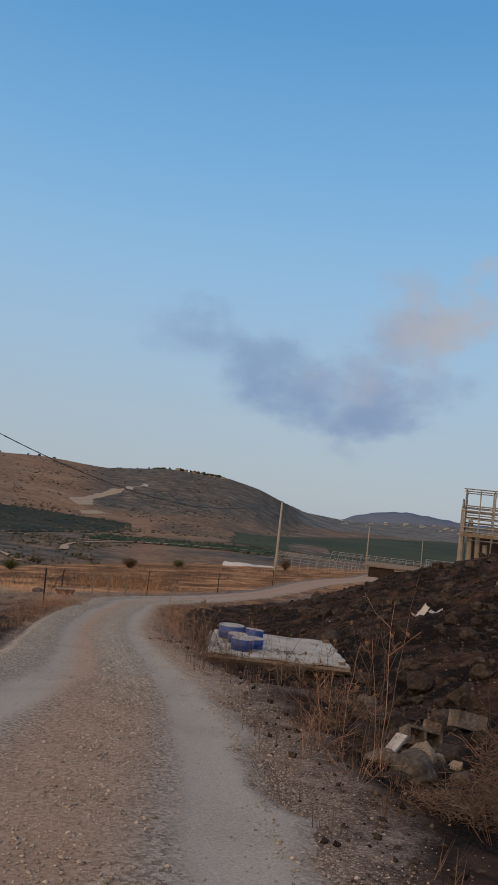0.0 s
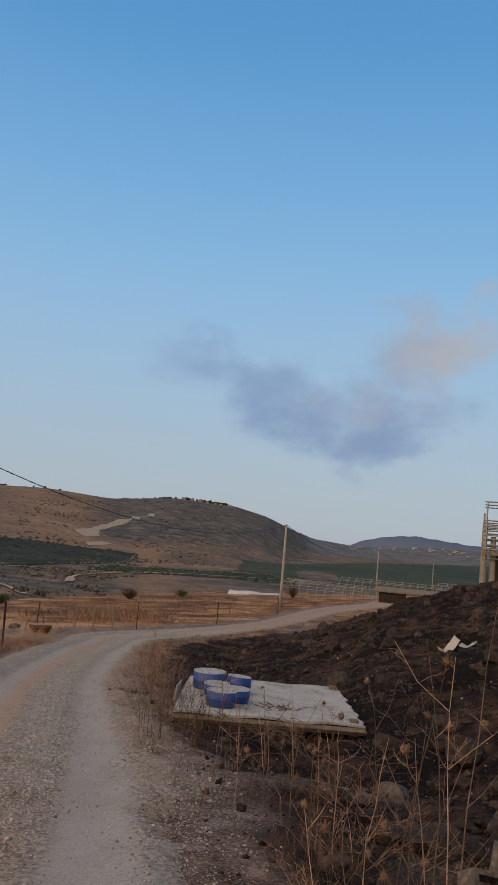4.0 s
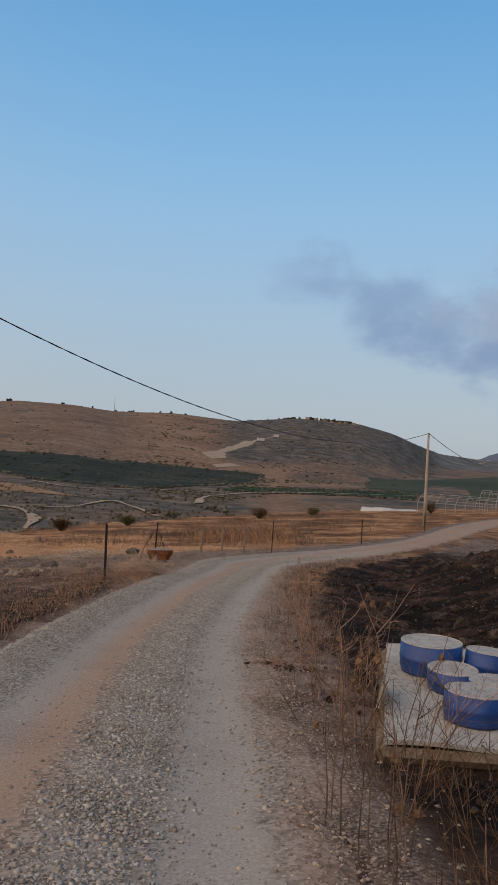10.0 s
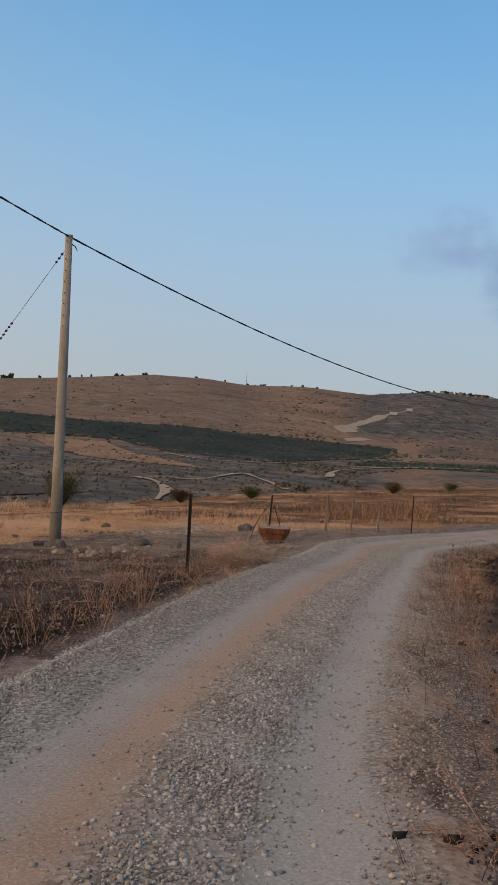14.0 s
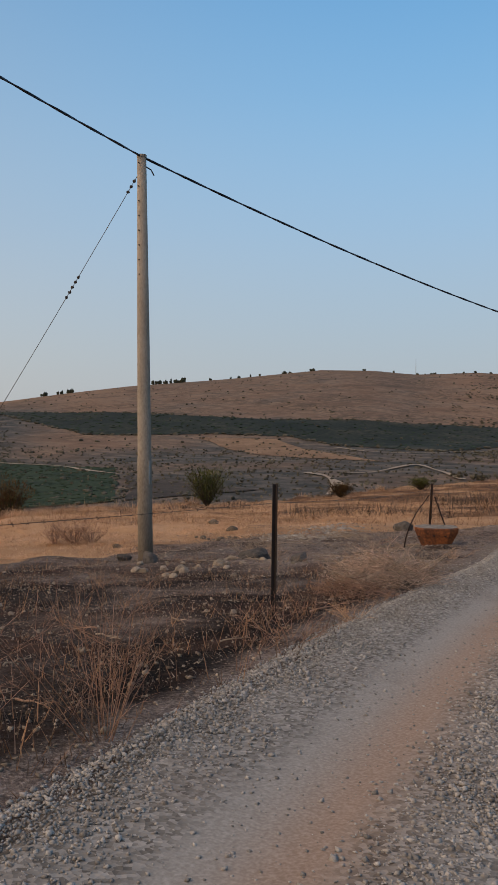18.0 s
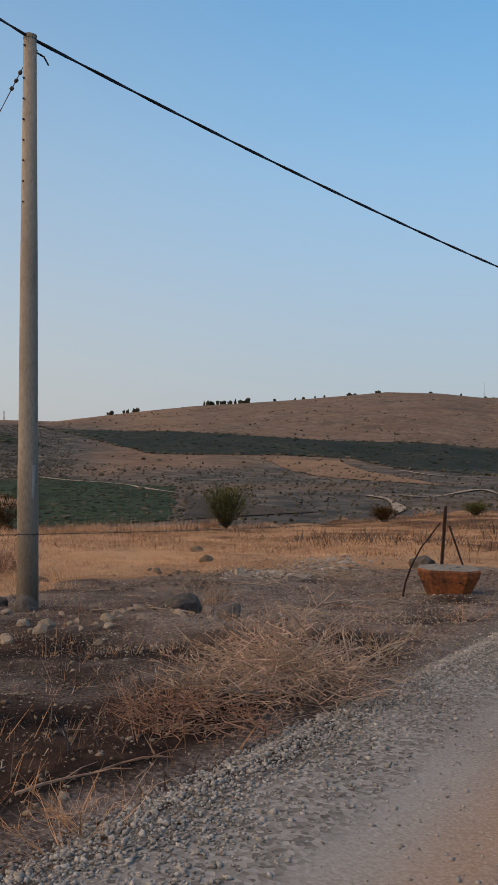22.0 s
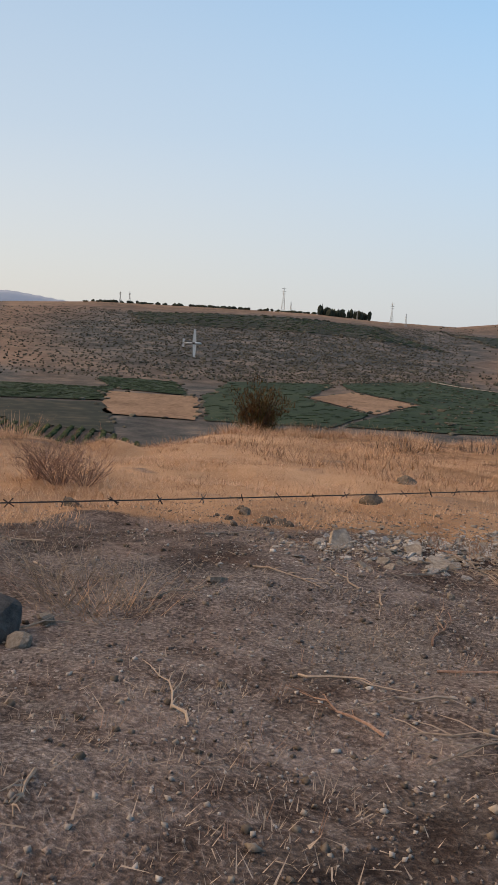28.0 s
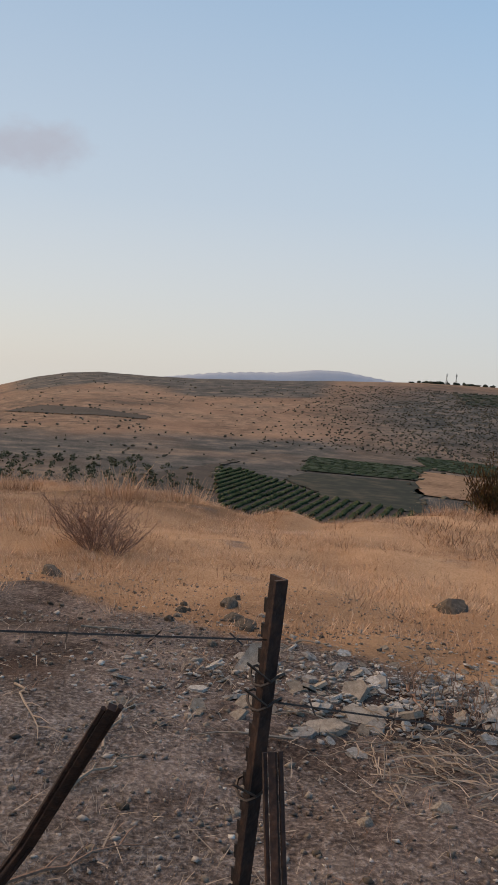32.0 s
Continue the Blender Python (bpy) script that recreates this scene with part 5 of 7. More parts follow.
# ---- painted anchor block ----
def build_block():
    t = thing("concrete_block", "concrete anchor block with chipped orange paint beside the corner post", "concrete block", (-8.315, 37.05, -2.06), (0, 0, 20))
    rng = random.Random(3)
    outline = ((-0.40, -0.10), (-0.24, -0.28), (0.24, -0.28), (0.40, -0.14), (0.40, 0.18), (0.26, 0.28), (-0.24, 0.28), (-0.40, 0.14))
    v, n = [], len(outline)
    for z, k in ((-0.06, 0.62), (0.10, 0.80), (0.24, 0.97), (0.31, 1.0), (0.333, 0.97)):
        for x, y in outline:
            v.append((x * k + rng.uniform(-0.008, 0.008), y * k + rng.uniform(-0.008, 0.008), z + rng.uniform(-0.006, 0.006)))
    f = [(i * n + k, i * n + (k + 1) % n, (i + 1) * n + (k + 1) % n, (i + 1) * n + k) for i in range(4) for k in range(n)]
    part("body", Shape().add(v, f), ORANGE_PAINT, t, "chipped orange paint")
    top = Shape()
    rings = []
    for k, z in ((0.97, 0.333), (0.8, 0.338), (0.5, 0.342), (0.2, 0.34)):
        rings += [(x * k, y * k, z + rng.uniform(-0.008, 0.008) * (k < 0.9)) for x, y in outline]
    f = [(i * n + k, i * n + (k + 1) % n, (i + 1) * n + (k + 1) % n, (i + 1) * n + k) for i in range(3) for k in range(n)]
    part("top", top.add(rings, f + [tuple(range(3 * n, 4 * n))]), BLOCK_TOP, t, "bare worn grey concrete top")
    # Pits and holes are flat dark blobs that imitate shade in recesses.
    for x, y, w in ((0.12, 0.05, 0.032), (-0.16, 0.12, 0.018), (0.02, -0.12, 0.014)):
        part("pit", Shape().blob((x, y, 0.341), (w, w * 0.7, 0.006), rng, 0.4), DARK_IRON, t, "dark blob imitating the shade in a pit")
    for x, y, z in ((-0.05, -0.285, 0.20), (0.16, -0.285, 0.19), (-0.33, -0.20, 0.17)):
        part("hole", Shape().blob((x * 0.97, y * 0.965, z), (0.022, 0.012, 0.013), rng, 0.3), DARK_IRON, t)


build_block()


# ---- white panel with the blue tubs ----
def build_panel():
    t = thing("fallen_panel", "weathered white panel lying on burnt ground", "panel", (0, 0, 0))
    near_l, near_r, far_r, far_l = Vector((-1.36, 16.38, -0.10)), Vector((1.23, 16.95, -0.20)), Vector((1.09, 19.98, -0.22)), Vector((-1.36, 19.1, -0.10))
    s = Shape()
    n = 24
    top, low = [], []
    for i in range(n + 1):
        for k in range(n + 1):
            p = near_l.lerp(near_r, i / n).lerp(far_l.lerp(far_r, i / n), k / n)
            p.z += 0.010 * math.sin(i * 0.7) * math.cos(k * 0.55)
            if i == n:
                p += Vector((0.018 * (math.sin(k * 1.3) + math.sin(k * 2.9 + 1) + math.sin(k * 4.3)), 0, 0))
            top.append(p)
            low.append(p - Vector((0, 0, 0.03)))
    m = (n + 1) ** 2
    q = [(i * (n + 1) + k, (i + 1) * (n + 1) + k, (i + 1) * (n + 1) + k + 1, i * (n + 1) + k + 1) for i in range(n) for k in range(n)]
    rim = [i * (n + 1) for i in range(n + 1)] + [n * (n + 1) + k for k in range(1, n + 1)] + [i * (n + 1) + n for i in range(n - 1, -1, -1)] + [k for k in range(n - 1, 0, -1)]
    f = q + [tuple(j + m for j in reversed(p)) for p in q] + [(rim[j], rim[j] + m, rim[(j + 1) % len(rim)] + m, rim[(j + 1) % len(rim)]) for j in range(len(rim))]
    part("sheet", s.add(top + low, f), BOARD_WHITE, t, "dirty white sheet")
    for a, b in ((near_l, near_r), (near_r, far_r), (near_l, far_l)):
        part("frame_rail", Shape().tube([a - Vector((0, 0, 0.09)), b - Vector((0, 0, 0.09))], 0.05, 4), BOARD_EDGE, t, "brown edge rail")
    part("end_board", Shape().box((-1.385, 17.25, 0.0), (0.025, 0.5, 0.2), (0, 8, -2)), BOARD_WHITE, t, "splintered pale end board")
    for x, y in ((-1.2, 16.6), (1.1, 17.1), (1.0, 19.7), (-1.2, 18.9)):
        g = ground_at(x, y)
        part("leg", Shape().box((x, y, (g - 0.1 - 0.2) / 2 - 0.02), (0.12, 0.12, max(0.1, -0.18 - g + 0.2))), BOARD_EDGE, t)
    rng = random.Random(5)
    litter = Shape()
    for _ in range(40):
        x, y = rng.gauss(0.05, 0.13), rng.gauss(17.25, 0.09)
        a = rng.uniform(0, 6.3)
        litter.tube([(x, y, -0.13), (x + 0.14 * math.cos(a), y + 0.14 * math.sin(a), -0.12 + rng.uniform(0, 0.05))], 0.004, 3)
    tagged(new("twig_litter", litter.mesh("twig_litter", BURNT_STALK)), "dry twigs lying on the white panel", "twigs", kind="stuff")


build_panel()


def tub(at, radius, tall, turn, tilt, label):
    """A cut-off blue plastic drum with a white cut rim."""
    t = thing("blue_tub", label, "plastic tub", at, (tilt, 0, turn), "blue tubs on the panel")
    n = 28
    wall, rim, floor = Shape(), Shape(), Shape()
    v = []
    for r, z in ((radius * 0.94, 0.0), (radius, 0.05), (radius, tall * 0.45), (radius * 1.03, tall * 0.5), (radius, tall * 0.55), (radius, tall), (radius - 0.012, tall), (radius - 0.014, 0.02)):
        v += [(r * math.cos(2 * math.pi * k / n), r * math.sin(2 * math.pi * k / n), z) for k in range(n)]
    wall.add(v, [(i * n + k, i * n + (k + 1) % n, (i + 1) * n + (k + 1) % n, (i + 1) * n + k) for i in range(7) for k in range(n)])
    part("wall", wall, BLUE_PLASTIC, t, smooth=True)
    ring = [((radius - 0.006) * math.cos(2 * math.pi * k / n), (radius - 0.006) * math.sin(2 * math.pi * k / n), tall + 0.002) for k in range(n + 1)]
    part("rim", rim.tube(ring, 0.007, 6), WHITE_RIM, t, "white cut rim")
    part("base", floor.tube([(0, 0, 0.0), (0, 0, 0.03)], radius * 0.95, n), BLUE_INSIDE, t)
    part("cover", Shape().tube([(0, 0, tall - 0.012), (0, 0, tall + 0.004)], radius - 0.010, n), LID_WHITE, t, "worn white lid")


tub((-1.0, 18.22, -0.10), 0.25, 0.24, 10, 1, "wide blue plastic drum cut low with a white lid")
tub((-0.56, 18.16, -0.11), 0.185, 0.22, 120, 5, "blue cut drum with a tilted white lid")
tub((-0.86, 17.74, -0.11), 0.19, 0.16, 200, -3, "small low blue tub with a white lid")
tub((-0.57, 17.45, -0.12), 0.20, 0.17, 60, 2, "low blue tub with a white lid beside another tub")
tub((-0.76, 17.03, -0.12), 0.21, 0.20, 300, -2, "blue cut drum with a worn white lid at the panel's edge")


# ---- stones ----
def rock_mesh(name, material, seed, flat=0.7, lumps=0.35, detail=2):
    """A lump with broken flat faces and a rough skin."""
    rng = random.Random(seed)
    s = Shape().blob((0, 0, 0), (1, 0.8 + 0.3 * rng.random(), flat), rng, lumps, detail=detail)
    cuts = [(Vector((rng.gauss(0, 1), rng.gauss(0, 1), rng.gauss(0.3, 0.7))).normalized(), rng.uniform(0.55, 0.8)) for _ in range(7)]
    out = []
    for p in s.v:
        p = Vector(p)
        for way, reach in cuts:
            over = p.dot(way) - reach
            if over > 0:
                p = p - way * over * 0.9
        out.append(tuple(p * (1 + 0.07 * noise.noise(p * 4.3 + Vector((seed, 0, 0))))))
    s.v = out
    return s.mesh(name, material)


def slab_mesh(name, material, seed):
    rng = random.Random(seed)
    n = rng.randint(5, 7)
    pts = [(math.cos(2 * math.pi * k / n) * rng.uniform(0.7, 1.1), math.sin(2 * math.pi * k / n) * rng.uniform(0.45, 0.8)) for k in range(n)]
    v = [(x, y, -0.12) for x, y in pts] + [(x * 0.93, y * 0.93, 0.12 + rng.uniform(-0.04, 0.04)) for x, y in pts]
    return Shape().add(v, [tuple(range(n))[::-1], tuple(range(n, 2 * n))] + [(k, (k + 1) % n, n + (k + 1) % n, n + k) for k in range(n)]).mesh(name, material)


DARK_ROCKS = [rock_mesh("rock", BASALT, s, 0.65, 0.55) for s in range(8)]
FIELD_ROCKS = [rock_mesh("rock", FIELD_ROCK, 80 + s, 0.62, 0.3) for s in range(5)]
BOULDERS = [rock_mesh("rock", GREY_ROCK, 110 + s, 0.66, 0.30) for s in range(4)]
BANK_ROCKS = [rock_mesh("rock", BANK_ROCK, 90 + s, 0.62, 0.4) for s in range(5)]
PALE_ROCKS = [rock_mesh("stone", LIMESTONE, 20 + s, 0.75, 0.3, 1) for s in range(4)]
SLABS = [slab_mesh("slab", SLATE, 40 + s) for s in range(6)]
PALE_SLABS = [slab_mesh("slab", LIMESTONE, 60 + s) for s in range(4)]


def set_stone(meshes, name, label, x, y, size, rng, group, sink=0.35, flat=False, z=None):
    ob = new(name, rng.choice(meshes))
    g = ground_at(x, y) if z is None else z
    tilt = 30 if flat else 25
    ob.matrix_basis = pose(x, y, g + size * (0.08 if flat else 0.7 * (0.5 - sink)), rng.uniform(-tilt, tilt), rng.uniform(-tilt, tilt), rng.uniform(0, 360)) @ Matrix.Diagonal((size, size, size, 1))
    return tagged(ob, label, "stone", group)


stones = random.Random(21)
# boulders beside the pole and the corner post
for x, y, s, label in ((-10.80, 34.58, 0.30, "smooth dark grey boulder in burnt soil"), (-9.66, 33.94, 0.17, "half-buried dark boulder in burnt soil"),
                       (-10.5, 41.6, 0.30, "brown boulder behind the corner post"),
                       (-12.25, 33.35, 0.20, "dark stones heaped at the foot of the pole"), (-12.9, 33.5, 0.16, "dark stones heaped at the foot of the pole")):
    set_stone(BOULDERS, "boulder", label, x, y, s, stones, "boulders left of the road", 0.3)
for x, y, s in ((-14.75, 40.5, 0.17), (-16.7, 42.8, 0.18), (-15.6, 36.8, 0.12)):
    set_stone(FIELD_ROCKS, "rock", "brown rock half sunk in dry golden grass", x, y, s, stones, "rocks at the grass edge", 0.42)
for _ in range(34):
    set_stone(PALE_ROCKS, "stone", "pale stone lying on burnt soil", stones.gauss(-10.9, 0.55), stones.gauss(33.1, 0.75), stones.uniform(0.035, 0.10), stones, "pale stones by the pole")
for _ in range(360):
    u = stones.gauss(0.2, 1.1)
    set_stone(SLABS if stones.random() < 0.65 else PALE_SLABS, "slab", "flat broken stone slab in a rubble heap", -12.0 + stones.gauss(0, 0.42) - 0.12 * u, 39.55 + u * 1.0, stones.choice((0.03, 0.04, 0.05, 0.06, 0.07, 0.085)), stones, "broken slabs in a heap", flat=True)
for x, y, s in ((-12.35, 38.2, 0.24), (-11.5, 38.6, 0.14), (-11.25, 38.35, 0.14), (-11.9, 38.7, 0.15), (-11.45, 36.4, 0.12), (-11.6, 38.9, 0.14)):
    set_stone(PALE_SLABS, "slab", "pale flat slab on burnt soil", x, y, s, stones, "broken slabs in a heap", flat=True)
for _ in range(10):
    set_stone(FIELD_ROCKS, "rock", "brown rock at the edge of the dry grass", stones.gauss(-14.0, 0.35), stones.gauss(38.2, 0.28), stones.uniform(0.03, 0.11), stones, "rocks at the grass edge", 0.38)
for _ in range(60):
    set_stone(PALE_ROCKS, "stone", "small pale stone on burnt soil", stones.uniform(-14, -7.5), stones.uniform(26, 41), stones.uniform(0.02, 0.045), stones, "small stones left of the road")
# burnt bank right of the road
for _ in range(210):
    y = stones.uniform(12, 46)
    d = stones.uniform(3.8, 13)
    x = float(np.interp(y, LINE[:, 1], LINE[:, 0])) + 1.4 + d
    set_stone(DARK_ROCKS, "rock", "sooty basalt rock on the burnt bank", x, y, stones.choice((0.08, 0.10, 0.13, 0.17, 0.24)) * stones.uniform(0.8, 1.2), stones, "rocks on the burnt bank", 0.36)
for _ in range(36):
    set_stone(DARK_ROCKS, "rock", "grey rubble rock beside the road", stones.gauss(1.5, 0.5), stones.gauss(10.6, 1.5), stones.choice((0.06, 0.08, 0.11, 0.15, 0.20)), stones, "rubble beside the road", 0.3)
for x, y, s in ((0.83, 8.42, 0.25), (0.62, 8.75, 0.14), (1.5, 9.7, 0.13), (1.15, 9.75, 0.12), (1.3, 8.7, 0.10), (1.0, 12.9, 0.16)):
    set_stone(BANK_ROCKS, "boulder", "grey-brown boulder in the rubble", x, y, s, stones, "rubble beside the road", 0.2)


def hollow_block(x, y, turn, tilt, label):
    """A broken concrete building block with its open cells."""
    t = thing("building_block", label, "concrete block", (x, y, ground_at(x, y) + 0.10), (tilt, 12, turn), "broken building blocks in the rubble")
    for yy in (-0.085, 0.085):
        part("face_shell", Shape().box((0, yy, 0), (0.40, 0.03, 0.19)), BANK_ROCK, t)
    for xx in (-0.185, 0.0, 0.185):
        part("web", Shape().box((xx, 0, 0), (0.03, 0.145, 0.185)), BANK_ROCK, t)


for x, y, size in ((1.05, 9.12, 0.17), (1.22, 9.35, 0.09), (1.35, 9.2, 0.08)):
    set_stone(PALE_ROCKS, "stone", "pale limestone lump in the rubble", x, y, size, stones, "rubble beside the road", 0.1)
for x, y, size in ((2.1, 15.0, 0.27), (2.4, 13.3, 0.22), (1.85, 19.5, 0.24), (2.9, 14.2, 0.2)):
    set_stone(DARK_ROCKS, "boulder", "large sooty boulder on the burnt bank", x, y, size, stones, "rocks on the burnt bank", 0.2)
hollow_block(1.45, 10.75, 75, 8, "grey hollow concrete block broken in the rubble")
hollow_block(1.18, 10.0, 15, 62, "grey hollow concrete block standing on end in the rubble")
hollow_block(1.95, 11.2, 20, -12, "grey hollow concrete block half buried in the rubble")
plank = thing("board", "pale broken board leaning on rubble beside the road", "board", (0.70, 8.85, ground_at(0.70, 8.85) + 0.12), (0, -32, 48))
part("plank", Shape().box((0, 0, 0), (0.34, 0.11, 0.025)), WHITE_RIM, plank)
def torn_sheet(x, y, turn, size, material, label, bend):
    """A bent piece of corrugated sheet with ragged edges."""
    t = thing("torn_sheet", label, "sheet metal", (x, y, ground_at(x, y) + 0.04), (10, 8, turn), "torn sheets on the burnt bank")
    rng = random.Random(int(x * 100))
    nx, ny = 15, 6
    top = []
    for i in range(nx):
        for k in range(ny):
            u, v = i / (nx - 1) - 0.5, k / (ny - 1) - 0.5
            rag = rng.uniform(-0.06, 0.06) if i in (0, nx - 1) or k in (0, ny - 1) else 0
            top.append(((u + rag) * size, (v * 0.6 + rag) * size, size * (bend * (u + 0.2) ** 2 * 2.2 + 0.02 * math.sin(i * 2.1) + 0.25 * max(0.0, v) * (u > 0))))
    m = nx * ny
    q = [(i * ny + k, (i + 1) * ny + k, (i + 1) * ny + k + 1, i * ny + k + 1) for i in range(nx - 1) for k in range(ny - 1)]
    rim = [i * ny for i in range(nx)] + [(nx - 1) * ny + k for k in range(1, ny)] + [i * ny + ny - 1 for i in range(nx - 2, -1, -1)] + list(range(ny - 2, 0, -1))
    f = q + [tuple(j + m for j in reversed(p)) for p in q] + [(rim[j], rim[j] + m, rim[(j + 1) % len(rim)] + m, rim[(j + 1) % len(rim)]) for j in range(len(rim))]
    part("sheet", Shape().add(top + [(p, r, c - 0.006) for p, r, c in top], f), material, t)


torn_sheet(3.35, 22.0, 30, 0.33, WHITE_RIM, "small torn white sheet bent on burnt soil", 0.9)
torn_sheet(3.7, 21.8, -30, 0.29, WHITE_RIM, "narrow torn white sheet lying on burnt soil", 0.4)
torn_sheet(5.2, 21.5, 60, 0.5, BEIGE_PANEL, "bent tan sheet standing among burnt rocks", 0.8)
torn_sheet(5.5, 21.2, 10, 0.44, WHITE_RIM, "torn white corrugated sheet among burnt rocks", 0.6)
torn_sheet(5.15, 20.9, -40, 0.40, BOARD_WHITE, "dirty torn sheet lying among burnt rocks", 0.3)


GX, GY = np.arange(-34, 14.01, 0.25), np.arange(-6, 66.01, 0.25)
GZ = height(*np.meshgrid(GX, GY, indexing="ij"))


def ground_at_fast(x, y):
    """The ground's height near the road, from a table."""
    i, k = (x + 34) / 0.25, (y + 6) / 0.25
    if not (0 <= i < len(GX) - 1 and 0 <= k < len(GY) - 1):
        return ground_at(x, y)
    a, b = int(i), int(k)
    u, v = i - a, k - b
    return float((GZ[a, b] * (1 - u) + GZ[a + 1, b] * u) * (1 - v) + (GZ[a, b + 1] * (1 - u) + GZ[a + 1, b + 1] * u) * v)


def table_heights(x, y):
    """Ground heights near the road, from a table."""
    i, k = np.clip((x + 34) / 0.25, 0, len(GX) - 1.001), np.clip((y + 6) / 0.25, 0, len(GY) - 1.001)
    a, b = i.astype(int), k.astype(int)
    u, v = i - a, k - b
    return (GZ[a, b] * (1 - u) + GZ[a + 1, b] * u) * (1 - v) + (GZ[a, b + 1] * (1 - u) + GZ[a + 1, b + 1] * u) * v


def pebbles(name, x, y, z, r, material, label, category, seed, squash=0.8):
    """Many small angular stones in one mesh."""
    rng = np.random.default_rng(seed)
    n = len(x)
    base = np.array([(1, 0, 0), (-1, 0, 0), (0, 1, 0), (0, -1, 0), (0, 0, 1), (0, 0, -1)], float)
    q = rng.normal(size=(n, 4))
    q /= np.linalg.norm(q, axis=1)[:, None]
    w, a, b, c = q.T
    rot = np.stack([1 - 2 * (b * b + c * c), 2 * (a * b - c * w), 2 * (a * c + b * w), 2 * (a * b + c * w), 1 - 2 * (a * a + c * c), 2 * (b * c - a * w),
                    2 * (a * c - b * w), 2 * (b * c + a * w), 1 - 2 * (a * a + b * b)], 1).reshape(n, 3, 3)
    pts = base[None] * rng.uniform(0.6, 1.25, (n, 6, 1)) * np.array([1.15, 0.95, 0.75]) * r[:, None, None]
    pts = np.einsum("nij,nkj->nki", rot, pts)
    pts[:, :, 2] *= squash
    pts += np.stack([x, y, z + r * 0.25], 1)[:, None]
    tri = np.array([(0, 2, 4), (2, 1, 4), (1, 3, 4), (3, 0, 4), (2, 0, 5), (1, 2, 5), (3, 1, 5), (0, 3, 5)])
    faces = (tri[None] + 6 * np.arange(n)[:, None, None]).reshape(-1)
    me = bpy.data.meshes.new(name)
    me.vertices.add(6 * n)
    me.vertices.foreach_set("co", pts.ravel())
    me.loops.add(len(faces))
    me.loops.foreach_set("vertex_index", faces)
    me.polygons.add(len(faces) // 3)
    me.polygons.foreach_set("loop_start", np.arange(len(faces) // 3) * 3)
    me.update(calc_edges=True)
    me.materials.append(material)
    tagged(new(name, me), label, category, kind="stuff")


